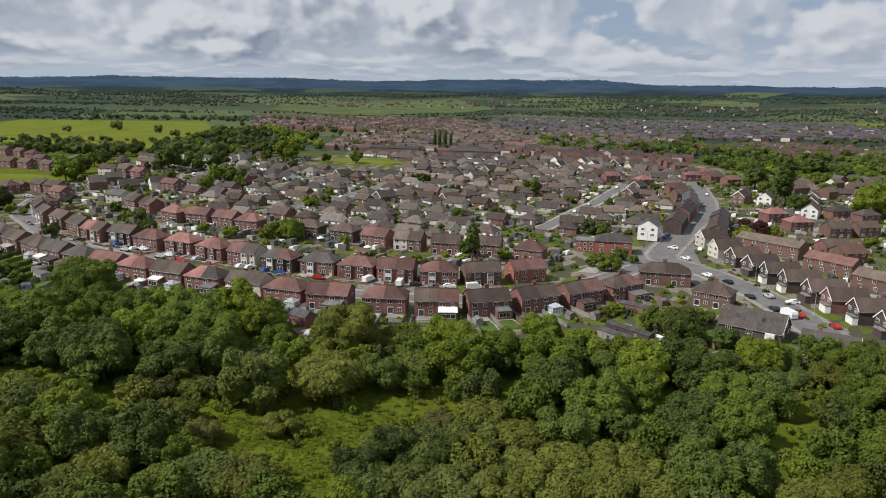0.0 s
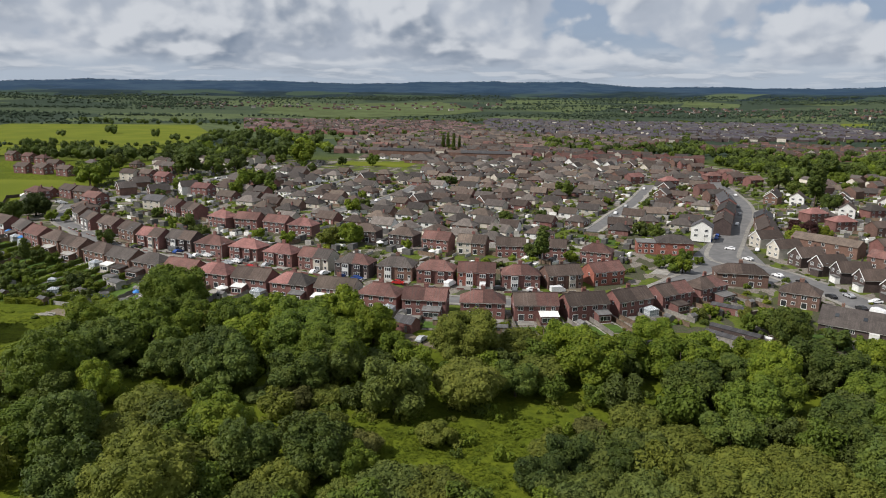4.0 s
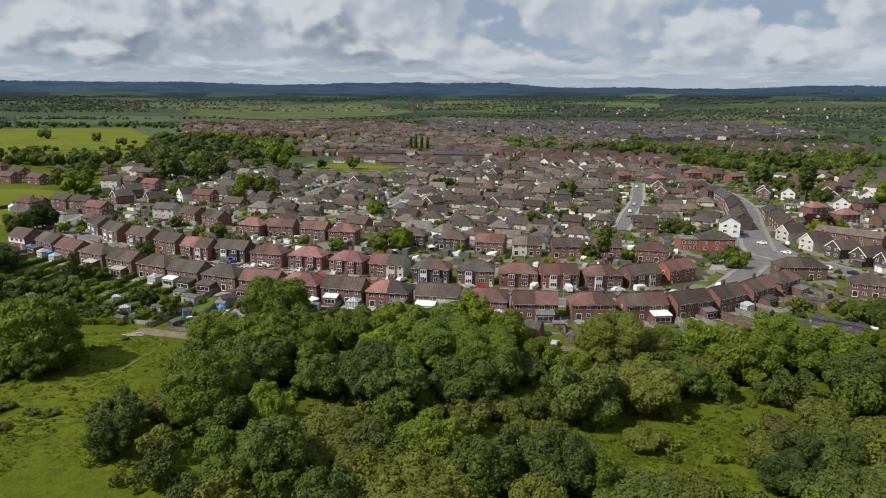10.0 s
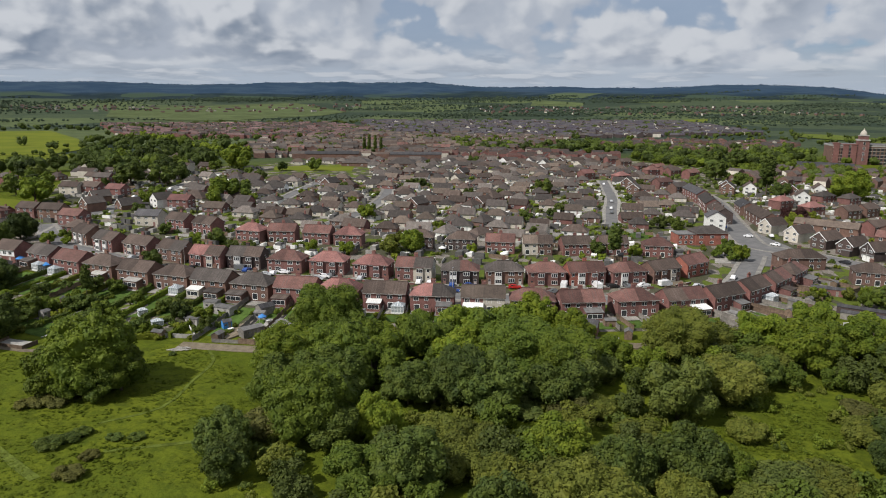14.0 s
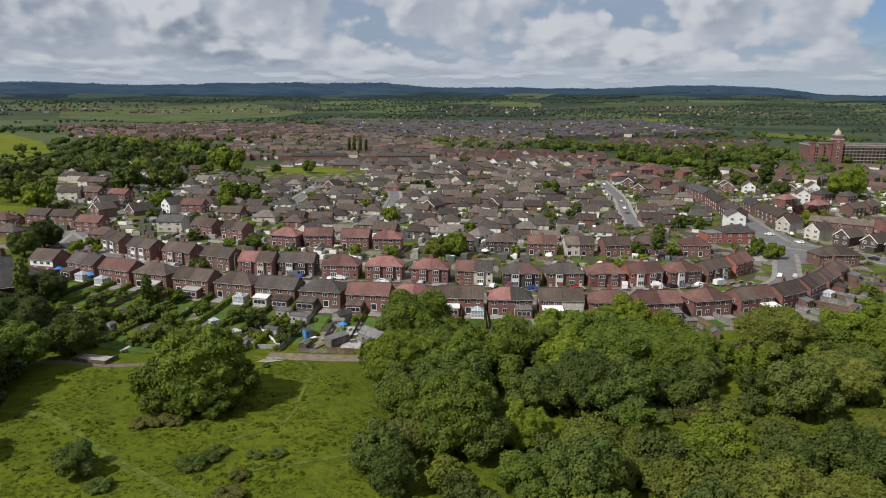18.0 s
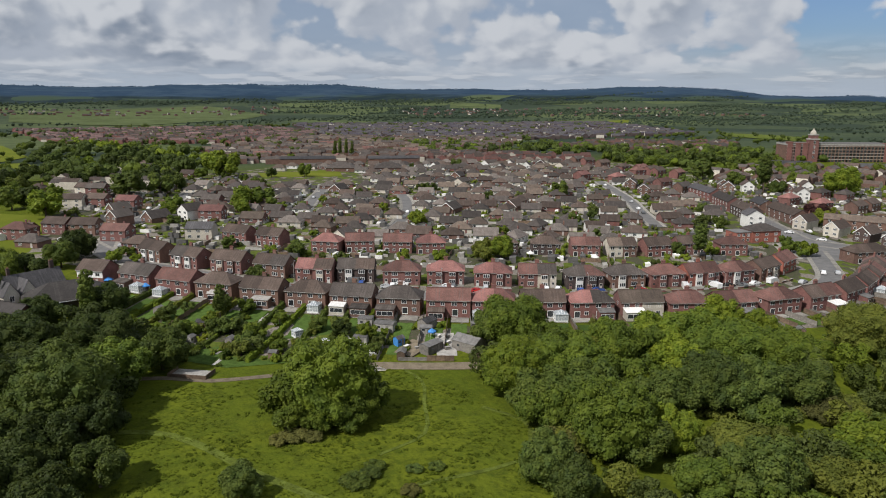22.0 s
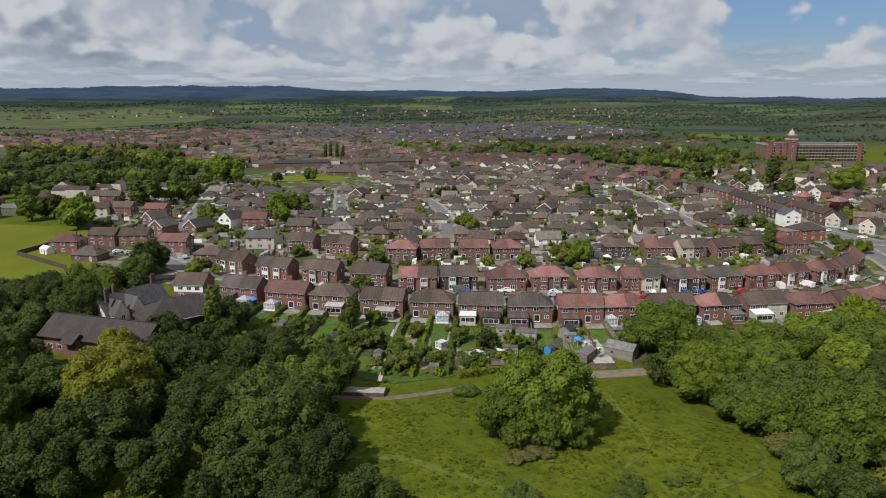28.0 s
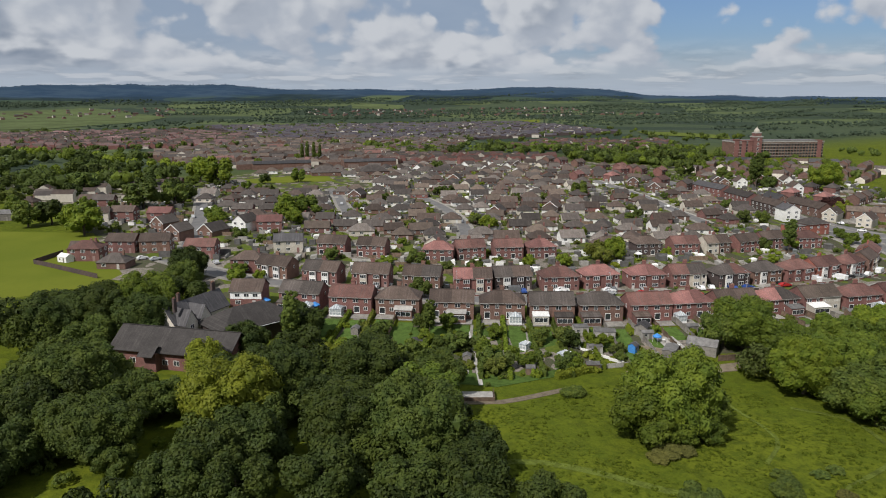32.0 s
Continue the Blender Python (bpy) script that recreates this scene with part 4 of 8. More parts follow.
def in_shape(x, y, shape):
    inside = False
    for (x0, y0), (x1, y1) in zip(shape, shape[1:] + shape[:1]):
        if (y0 > y) != (y1 > y) and x < (x1 - x0) * (y - y0) / (y1 - y0) + x0:
            inside = not inside
    return inside


# ---- middle estate: bungalows and houses behind the rows ----
GB = ["roof_brown", "roof_grey", "roof_dark", "roof_grey", "roof_brown", "roof_tan", "roof_pale"]


OPEN_GREEN = [(-118, 542), (-30, 532), (-20, 655), (-112, 650)]


def estate(kind, rows):
    rnd = random.Random(len(rows) * 7 + sum(ord(c) for c in kind))
    for x, y in rows:
        if in_shape(x, y, OPEN_GREEN) or any(math.hypot(x - a, y - b) < 9.0 for a, b in PLACED):
            continue
        roof = rnd.choice(GB)
        ang = -30 + rnd.uniform(-8, 8) + (14 if x > 60 else 0)
        if kind == "b":
            house(x, y + 2, ang, roof, rnd.choice(["brick_brown", "render_cream", "render_cream", "render_white", "brick_red"]), rnd.choice([9.5, 10.5, 11.5]), 7.6, 2.6, 2.6, rnd.random() < 0.6, "f" if rnd.random() < 0.5 else "fr", 1, "estate bungalows", "bungalow", stack=rnd.random() < 0.5)
        elif kind == "bg":
            house(x, y + 2, ang + 68, roof, rnd.choice(["brick_brown", "brick_dark"]), 11.0, 8.6, 2.5, 3.2, False, "l", 1, "estate bungalows", "bungalow", barge=True, stack=False)
        elif kind == "bw":
            house(x, y + 2, ang + 68, roof, "render_white", 10.0, 7.6, 2.7, 3.2, False, "l", 1, "white gabled bungalows", "bungalow", stack=False)
        elif kind == "h":
            house(x, y + 2, ang + (30 if x > 100 else 0), rnd.choice(["roof_brown", "roof_brown", "roof_russet", "roof_grey"]), rnd.choice(["brick_red", "brick_brown", "brick_red"]), 11.5, 7.8, 4.9, 2.4, rnd.random() < 0.25, "fr", 2)
        elif kind == "hr":
            house(x, y + 2, ang + (30 if x > 100 else 0), "roof_red", "brick_red", 11.5, 8.0, 4.9, 2.4, rnd.random() < 0.7, "fr", 2)
        elif kind == "hc":
            house(x, y + 2, ang, rnd.choice(["roof_brown", "roof_slate"]), "render_cream", 11.5, 7.8, 4.9, 2.3, False, "f", 2)
        elif kind == "hg":
            house(x, y + 2, ang + 66, rnd.choice(["roof_brown", "roof_grey"]), "brick_brown", 9.5, 7.6, 4.6, 2.9, False, "l", 2, barge=True)
        elif kind == "hw":
            house(x, y + 2, ang + 66, rnd.choice(["roof_grey", "roof_brown"]), "render_white", 10.0, 7.8, 4.8, 3.0, False, "l", 2)


estate("h", [(162, 269), (162, 280), (184, 318), (199, 321), (-192, 334), (-154, 352), (218, 352), (209, 362), (-201, 365), (-214, 384), (-225, 390), (145, 416), (149, 441), (-213, 469), (203, 488), (198, 505), (184, 513), (200, 516), (201, 531), (193, 544), (198, 581), (199, 606), (198, 623)])
estate("hc", [(-168, 360), (-225, 471), (-222, 523)])
estate("hr", [(173, 332), (171, 353), (-159, 409), (-198, 457), (140, 482), (122, 502)])
estate("hg", [(209, 389), (-201, 404), (177, 408), (220, 409), (114, 418), (183, 419), (-202, 428), (127, 448)])
estate("bg", [(5, 397), (-33, 400), (-185, 410), (-71, 498), (38, 549), (154, 617)])
estate("hw", [(197, 366), (190, 404), (-169, 414)])
estate("b", [(20, 307), (3, 311), (-12, 323), (-29, 329), (64, 334), (28, 337), (44, 339), (-54, 340), (-81, 347), (-2, 354), (-101, 356), (180, 360), (-114, 362), (-232, 363), (91, 364), (-35, 369), (58, 373), (-126, 379), (38, 379), (22, 384), (66, 386), (-70, 389), (-82, 392), (-239, 393), (-141, 395), (108, 397), (-45, 414), (-112, 419), (-65, 430), (19, 435), (258, 441), (-30, 450), (220, 453), (-78, 454), (87, 454), (52, 455), (-66, 457), (12, 458), (242, 459), (-1, 462)])
estate("b", [(157, 462), (-113, 465), (85, 467), (-35, 481), (-158, 483), (-43, 488), (88, 510), (-73, 516), (-161, 518), (162, 518), (-23, 527), (59, 527), (-90, 530), (-52, 537), (-153, 540), (-38, 542), (7, 544), (-251, 549), (-241, 581), (-158, 615), (82, 640), (96, 646), (-180, 651), (-207, 671), (-186, 707)])
estate("bw", [(241, 400), (100, 595), (131, 604), (126, 626), (52, 629), (104, 633)])
estate("h", [(-372, 599), (-350, 583), (-331, 567), (-313, 506), (-297, 500), (-303, 529), (-276, 490), (-239, 382), (-227, 396), (-214, 380), (-228, 476), (-216, 518), (-277, 532)])
# flats, hipped halls and the blocks by the junction
for x, y in ((6, 628), (-33, 640)):
    house(x, y, -18, "roof_grey", "brick_brown", 24.0, 17.0, 3.2, 4.6, True, "f", 1, "school halls", "hall", "low brick hall with a large grey hipped roof", stack=False)
for x0, y0, x1, y1 in ((-72, 712, -22, 700), (8, 694, 56, 682)):
    terrace(x0, y0, x1, y1, 8, "roof_slate", "brick_brown", 8.5, 5.4, 2.2, "long flats", detail=0)


def big_red():
    """The large brick block with a hipped slate roof on the corner."""
    hs = house(71.5, 283.5, -11, "roof_dark", "brick_bright", 14.5, 9.6, 5.6, 2.4, True, "f", 2, "", "corner_block", "large painted red brick corner block with slate hipped roof", stack=False)
    part("annex", box_mesh("annex", (-15.0, -7.27, -4.2, 4.0, -1, 4.9)), hs, None, "brick_bright", "flat-roofed red brick annex")
    part("annex_roof", box_mesh("annex_roof", (-15.2, -7.28, -4.4, 4.2, 4.9, 5.15)), hs, None, "roof_felt")
    for u in (-13.8, -11.4, -9.0):
        for z in (0.9, 3.1):
            add_window_flat(hs, 1.2, 1.3, pose(u, -4.22, z))


big_red()
house(94, 309.5, 63, "roof_slate", "render_white", 9.5, 8.6, 5.4, 2.6, False, "lf", 2, "", "house", "pale rendered end house with slate roof", z=-1.5)
terrace(108, 321, 119, 344, 6, "roof_brown", "brick_dark", 8.2, 5.4, 2.6, "main road terraces", view=1)
terrace(121, 348, 134, 374, 6, "roof_dark", "brick_red", 8.2, 5.4, 2.6, "main road terraces", view=1)
terrace(136, 378, 146, 408, 6, "roof_slate", "brick_red", 8.2, 5.4, 2.6, "main road terraces", view=1)
terrace(122, 304, 134, 332, 5, "roof_brown", "brick_brown", 8.5, 5.2, 2.8, "main road terraces", view=1)
terrace(136, 338, 144, 354, 3, "roof_slate", "brick_brown", 8.5, 4.6, 2.6, "main road terraces", view=1)
# gable-fronted houses along the main road, dark brick with white boards
GABLES = [(114, 298, "render_cream"), (112.5, 279, "render_cream"), (113.5, 264, "brick_dark"), (114.5, 251, "brick_dark"), (116.5, 240, "brick_dark"), (118, 229, "brick_dark"), (120, 217, "brick_dark"), (121, 207, "brick_red"), (123, 196, "brick_dark"), (124, 184, "brick_dark"), (125, 172, "brick_dark")]
for k, (x, y, wm) in enumerate(GABLES):
    hs = house(x + 4, y, -3 if k > 3 else 12, "roof_brown", wm, 11.5, 7.2, 4.4, 3.0, False, "l", 2, "gable-fronted houses", label=f"gable-fronted {WALL_WORD[wm]} house with white bargeboards", barge=True)
    if k > 2:
        part("garage", box_mesh("garage", (-7.4, -5.77, -3.5, 0.4, -1, 2.4)), hs, None, "render_white" if k % 3 else "brick_dark", "projecting garage with flat roof")
        part("garage_roof", box_mesh("garage_roof", (-7.6, -5.78, -3.65, 0.55, 2.4, 2.6)), hs, None, "roof_felt")
# brown-roofed flats and houses east of them
terrace(131, 298, 147, 276, 5, "roof_tan", "brick_brown", 8.5, 5.0, 2.2, "flats")
terrace(142, 262, 152, 247, 4, "roof_russet", "brick_brown", 8.0, 4.9, 2.2, "flats")
terrace(146, 236, 156, 218, 4, "roof_tan", "brick_brown", 8.0, 4.9, 2.2, "flats")
# pairs between the street's end and the main road
semi(78, 236, -12, "roof_brown", "brick_brown", "rear", True, 17.0, 7.8, group="junction houses")
semi(86, 211, -35, "roof_brown", "brick_brown", "rear", True, 11.5, 7.8, group="junction houses")
def dormer_bungalow(x, y, ang, w, walls, label):
    hs = house(x, y, ang, "roof_dark", walls, w, 10.4, 2.6, 4.0, False, "fr", 1, "dormer bungalows", "dormer_bungalow", label, barge=True, stack=False)
    for u in (-w / 4, w / 6):
        part("roof_light", box_mesh("roof_light", (-0.5, 0.5, -0.6, 0.6, 0, 0.09)), hs, pose(u, -2.6, 4.86, 38.5), "glass_pane")
    part("porch", box_mesh("bungalow_porch", (-1.2, 1.2, -1.5, 0, -0.5, 2.3)), hs, pose(w / 3, -5.21, 0), "render_white")
    add_window(hs, 1.3, 1.1, on_face("r", w, 10.4, 0.0, 3.4), 2)
    chimney(hs, -w / 5, 0.8, 7.3, "brick_brown", 0.8, 0.6, 2)
    return hs


dormer_bungalow(88, 186, -38, 16.5, "brick_dark", "dark brick bungalow with a broad steep brown roof")
dormer_bungalow(99, 167.5, -33, 13.0, "render_white", "white bungalow with a steep brown roof beside the road")


# the brick school house and slate lodge in the trees
def school():
    hs = base("school_building", pose(-231, 265, lie(-231, 265), 0, 0, -45), "red brick school with a wide brown roof among trees", "school")
    part("wall", walls_mesh(30.0, 11.0, 5.0, 3.6, True), hs, None, "brick_red")
    part("roof", gable_roof(-16.2, 15.8, 11.0, 5.0, 3.6, 1.0), hs, None, "roof_shaded")
    part("ridge_tiles", box_mesh("ridge_tiles", (-16.2, 15.8, -0.15, 0.15, 0, 0.16)), hs, pose(0, 0, 8.72), "roof_shaded")
    part("porch_roof", gable_roof(-2.0, 2.0, 5.0, 4.4, 1.5, 0.4), hs, pose(-4.5, -6.2, 0), "roof_shaded")
    part("porch", box_mesh("porch", (-1.7, 1.7, -1.8, 0.0, -1.5, 4.5)), hs, pose(-4.5, -5.52, 0), "brick_red")
    for u in (-13, -10.2, -1.5, 1.5, 5, 8.5, 12):
        add_window(hs, 1.5, 1.3, on_face("f", 30, 11.0, u, 1.2), 2)
    wing = base("school_wing", pose(-212, 273, lie(-212, 273), 0, 0, 12), "brick school wing with a large dark hipped roof", "school")
    part("wall", walls_mesh(22.0, 13.0, 4.6, 3.8, False), wing, None, "brick_dark")
    part("roof", hip_roof(-11.0, 11.0, 13.0, 4.6, 3.8, 0.7), wing, None, "roof_shaded")
    part("gutter", box_mesh("gutter", (-11.4, 11.4, -0.06, 0.06, -0.1, 0.06)), wing, pose(0, -7.3, 4.1), "white_plastic")
    lodge = base("stone_lodge", pose(-224, 284, lie(-224, 284), 0, 0, 32), "old slate-roofed lodge with steep gables and tall chimneys", "house")
    part("wall", walls_mesh(20.0, 7.0, 4.6, 4.2, True), lodge, None, "render_cream")
    part("roof", gable_roof(-10.3, 10.3, 7.0, 4.6, 4.2, 0.3), lodge, None, "roof_slate")
    for u in (-7.0, -2.0):
        g_ = part("cross_gable", walls_mesh(7.0, 4.2, 4.6, 3.4, True), lodge, pose(u, -3.0, 0, 0, 0, 90), "render_cream")
        part("cross_roof", gable_roof(-3.7, 3.7, 4.2, 4.6, 3.4, 0.3), g_, None, "roof_slate")
        add_window_flat(lodge, 1.3, 1.6, pose(u, -6.52, 2.6))
    chimney(lodge, -9.2, -3.2, 11.2, "brick_dark", 0.9, 0.7, 2, 3.5)
    chimney(lodge, 8.0, 0.2, 11.0, "brick_dark", 1.2, 0.7, 3, 3.0)
    chimney(lodge, -4.4, 0.4, 10.8, "brick_dark", 0.8, 0.8, 2, 2.4)


school()


# the great brick mill with its domed tower
def mill():
    L, d, H = 102.0, 26.0, 17.0
    ang = -27.0
    cx, cy = 457.2, 553.4
    ml = base("cotton_mill", pose(cx, cy, -2, 0, 0, ang), "huge red brick mill of many storeys with a copper-domed tower", "mill")
    part("wall", box_mesh("mill_wall", (-L / 2, L / 2, -d / 2, d / 2, -2, H)), ml, None, "brick_brown")
    part("parapet", box_mesh("parapet", (-L / 2 - 0.4, L / 2 + 0.4, -d / 2 - 0.4, d / 2 + 0.4, H, H + 1.3)), ml, None, "concrete", "pale stone parapet")
    part("roof", box_mesh("mill_roof", (-L / 2 + 1, L / 2 - 1, -d / 2 + 1, d / 2 - 1, H + 1.3, H + 1.9)), ml, None, "roof_felt")
    for i in range(30):
        u = (i + 0.5) / 30 * L - L / 2
        part("pilaster", box_mesh("pilaster", (-0.45, 0.45, -0.5, 0.0, -2, H - 0.6)), ml, pose(u - L / 60, -d / 2 - 0.002, 0), "brick_brown")
        for s in range(5):
            part("window", box_mesh("mill_window", (-1.3, 1.3, -0.12, 0.05, 0, 2.0)), ml, pose(u, -d / 2, 0.7 + 3.15 * s), "glass_pane")
    for u, hh in ((-L / 2 + 3, 19.6), (-L / 2 + 11, 18.6), (-L / 2 + 18, 18.6), (L / 2 - 5, 18.6)):
        part("corner_turret", box_mesh("corner_turret", (-2.4, 2.4, -1.2, 4, -2, hh), (-2.8, 2.8, -1.6, 4.4, hh, hh + 0.8)), ml, pose(u, -d / 2 - 0.01, 0), "brick_red")
    tw = part("tower", box_mesh("tower", (-4.4, 4.4, -3, 6, -2, 22.6), (-3.4, 3.4, -2, 5, 23.8, 27.0)), ml, pose(-L / 2 + 25.5, -d / 2 - 0.02, 0), "brick_red")
    part("cornice", box_mesh("tower_cornice", (-4.9, 4.9, -3.5, 6.5, 22.6, 23.8), (-3.8, 3.8, -2.4, 5.4, 27.0, 27.7)), tw, None, "concrete", "pale stone cornice")
    for z in (3.4, 6.6, 9.8, 13.0, 16.2):
        part("string_course", box_mesh("string_course", (-L / 2 - 0.1, L / 2 + 0.1, -0.62, 0.0, 0, 0.35)), ml, pose(0, -d / 2 - 0.003, z - 0.45), "concrete", "pale stone band")
    for z in (4.0, 9.0, 14.0, 18.6):
        add_window_flat(tw, 2.0, 3.0, pose(0, -3.02, z))

    def dome(bm):
        prof = [(2.8, 27.7), (2.9, 28.8), (2.5, 30.4), (1.5, 31.5), (0.6, 32.2), (0.5, 33.2), (0.05, 34.2)]
        rings = [[bm.verts.new((r * math.cos(k * math.pi / 6), 2 + r * math.sin(k * math.pi / 6), z)) for k in range(12)] for r, z in prof]
        for a, b in zip(rings, rings[1:]):
            for k in range(12):
                bm.faces.new((a[k], a[(k + 1) % 12], b[(k + 1) % 12], b[k]))
        bm.faces.new(rings[-1])

    part("dome", mesh_of(("dome",), dome), tw, None, "render_cream", "pale copper dome")


mill()
# sheds of the works below the mill
for x0, y0, x1, y1 in ((318, 526, 350, 494), (352, 548, 384, 516), (395, 500, 430, 466)):
    terrace(x0, y0, x1, y1, 6, "roof_slate", "brick_brown", 22.0, 3.2, 2.4, "works sheds", "works_shed", 0, z=-2)


def fill_estate():
    """The rest of the bungalow estate, in rows along its streets."""
    r = random.Random(33)
    shape = [(-120, 345), (-60, 318), (10, 290), (60, 318), (100, 330), (132, 392), (168, 480), (185, 560), (190, 640), (90, 690), (-60, 690), (-120, 600), (-150, 540), (-160, 430), (-135, 385)]
    roads = [p for line in (MAIN, SIDE_ROAD, CROSS_ROAD, CLOSE, WEST_LANE) for p in spline(line, 5.0)]
    c, s = math.cos(radians(-28)), math.sin(radians(-28))
    for i in range(-28, 30):
        for k in range(-2, 30):
            u, v = i * 14.0 + (k % 3) * 5 + r.uniform(-1.5, 1.5), k * 15.5 + (4 if k % 2 else 0) + r.uniform(-1.5, 1.5)
            x, y = 10 + u * c - v * s, 290 + u * s + v * c
            if not in_shape(x, y, shape) or in_shape(x, y, OPEN_GREEN) or in_shape(x, y, [(24, 298), (56, 290), (62, 316), (36, 322)]):
                continue
            if any(math.hypot(x - a, y - b) < 12.2 for a, b in PLACED) or any(math.hypot(x - p.x, y - p.y) < 9.5 for p in roads):
                continue
            far = y > 440
            house(x, y, -28 + r.uniform(-7, 7) + (66 if r.random() < 0.14 else 0), r.choice(GB), r.choice(["brick_brown", "render_cream", "render_cream", "render_white", "brick_red"]), r.choice([9.0, 10.0, 11.0]), 7.4, 2.6, round(r.uniform(2.3, 2.8), 1), r.random() < 0.6, "f", 1, "estate bungalows", "bungalow", stack=not far and r.random() < 0.5)


fill_estate()

# ---- trees ----
def crown_mesh(seed, limbs, knots, leaves, leaf, flat=1.0, low=0.0, spread=1.0, core=True):
    """A crown of unit radius: a few great limbs of foliage, each knotted with smaller clumps, set with fine leaf sprays."""
    r = np.random.RandomState(seed)
    cen, rad = [], []
    for i in range(limbs):
        a, u = 2.4 * i + r.uniform(-0.5, 0.5), -0.55 + low + (1.35 - low) * ((i + r.uniform(0.2, 0.8)) / limbs)
        k = math.sqrt(max(0.0, 1 - min(1.0, abs(u)) ** 2)) if u > -0.2 else 0.9
        rr = r.uniform(0.30, 0.46)
        out = (1 - rr) * r.uniform(0.82, 1.10)
        c = np.array((math.cos(a) * k * out * spread, math.sin(a) * k * out * spread, u * out * flat))
        cen.append(c)
        rad.append(rr)
        for j in range(knots):
            d = r.normal(size=3)
            d[2] = abs(d[2]) * 0.9 + 0.1 * d[2]
            d += c / (np.linalg.norm(c) + 0.1) * 0.7
            d /= np.linalg.norm(d)
            q = rr * r.uniform(0.28, 0.50)
            cen.append(c + d * (rr - q * 0.25) * np.array((1, 1, flat)))
            rad.append(q)
    cen, rad = np.array(cen), np.array(rad)
    pick = r.choice(len(rad), leaves, p=rad ** 2 / np.sum(rad ** 2))
    dirs = r.normal(size=(leaves, 3))
    dirs[:, 2] += 0.3
    dirs /= np.linalg.norm(dirs, axis=1)[:, None]
    pos = cen[pick] + dirs * (rad[pick] * r.uniform(0.84, 1.12, leaves) + r.uniform(0, 0.02, leaves))[:, None]
    away = np.zeros(leaves, bool)
    for c, q in zip(cen, rad):
        away |= np.linalg.norm(pos - c, axis=1) < q * 0.78
    pos, dirs = pos[~away], dirs[~away]
    n = len(pos)
    nrm = dirs * 0.85 + r.normal(size=(n, 3)) * 0.30 + np.array((0, 0, 0.2))
    nrm /= np.linalg.norm(nrm, axis=1)[:, None]
    t1 = np.cross(nrm, r.normal(size=(n, 3)))
    t1 /= np.linalg.norm(t1, axis=1)[:, None]
    t2 = np.cross(nrm, t1)
    s = leaf * r.uniform(0.55, 1.45, n)[:, None]
    tri = np.stack((pos - t1 * s, pos + t1 * s * 0.8 - t2 * s * 0.7, pos + t1 * s * 0.6 + t2 * s * 0.8 - nrm * s * 0.3), axis=1).reshape(-1, 3)
    verts = tri.tolist()
    faces = np.arange(3 * n).reshape(-1, 3).tolist()
    if core:
        bm = bmesh.new()
        for c, q in zip(cen, rad):
            bmesh.ops.create_icosphere(bm, subdivisions=2 if q > 0.24 else 1, radius=q * 0.84, matrix=Matrix.Translation(c))
        for v in bm.verts:
            v.co += Vector(noise.noise_vector(v.co * 6.0)) * 0.06
        o = len(verts)
        bm.verts.index_update()
        verts += [tuple(v.co) for v in bm.verts]
        faces += [[o + v.index for v in f.verts] for f in bm.faces]
        bm.free()
    return verts, faces


def clump_mesh(seed, lumps, leaves, leaf, flat=0.9):
    """A far tree: a few rounded lumps roughened with sprays."""
    r = np.random.RandomState(seed)
    bm = bmesh.new()
    cen = []
    for i in range(lumps):
        a, u, q = r.uniform(0, 6.28), r.uniform(-0.2, 0.75), r.uniform(0.34, 0.55)
        c = (math.cos(a) * (1 - q) * 0.95, math.sin(a) * (1 - q) * 0.95, u * flat * (1.2 - q))
        cen.append((c, q))
        bmesh.ops.create_icosphere(bm, subdivisions=1, radius=q, matrix=Matrix.Translation(c))
    for v in bm.verts:
        v.co += Vector(noise.noise_vector(v.co * 4.0 + Vector((seed, 0, 0)))) * 0.14
    bm.verts.index_update()
    verts, faces = [tuple(v.co) for v in bm.verts], [[v.index for v in f.verts] for f in bm.faces]
    bm.free()
    for i in range(leaves):
        c, q = cen[r.randint(lumps)]
        d = r.normal(size=3)
        d[2] = abs(d[2])
        d /= np.linalg.norm(d)
        p, t = np.array(c) + d * q * r.uniform(0.95, 1.25), r.normal(size=(3, 3)) * leaf
        o = len(verts)
        verts += [tuple(p + t[0]), tuple(p + t[1]), tuple(p + t[2])]
        faces.append([o, o + 1, o + 2])
    return verts, faces


CROWNS = [crown_mesh(11, 11, 6, 11500, 0.040, 0.95), crown_mesh(12, 13, 5, 11500, 0.040, 1.12), crown_mesh(13, 9, 7, 11000, 0.042, 0.88), crown_mesh(14, 14, 5, 11500, 0.039, 1.25), crown_mesh(15, 10, 6, 11000, 0.041, 1.0, 0.1)]
THICKET = [crown_mesh(71, 16, 4, 7500, 0.046, 0.72, 0.45, 1.1), crown_mesh(72, 19, 4, 7500, 0.045, 0.66, 0.45, 1.15), crown_mesh(73, 15, 5, 7500, 0.046, 0.80, 0.4, 1.05)]
YOUNG = [crown_mesh(16, 7, 4, 2400, 0.075, 0.95, core=False), crown_mesh(17, 6, 4, 2400, 0.077, 1.05, core=False), crown_mesh(18, 8, 4, 2400, 0.074, 0.9, core=False)]
GIANT = [crown_mesh(19, 17, 6, 22000, 0.028, 0.92), crown_mesh(20, 19, 6, 22000, 0.028, 1.02)]
DOME = crown_mesh(21, 30, 3, 15000, 0.032, 0.85, 0.2)
BUSH = [crown_mesh(31, 5, 3, 700, 0.10, 0.75, 0.45), crown_mesh(32, 5, 3, 680, 0.105, 0.7, 0.45), crown_mesh(33, 6, 3, 720, 0.10, 0.85, 0.4)]
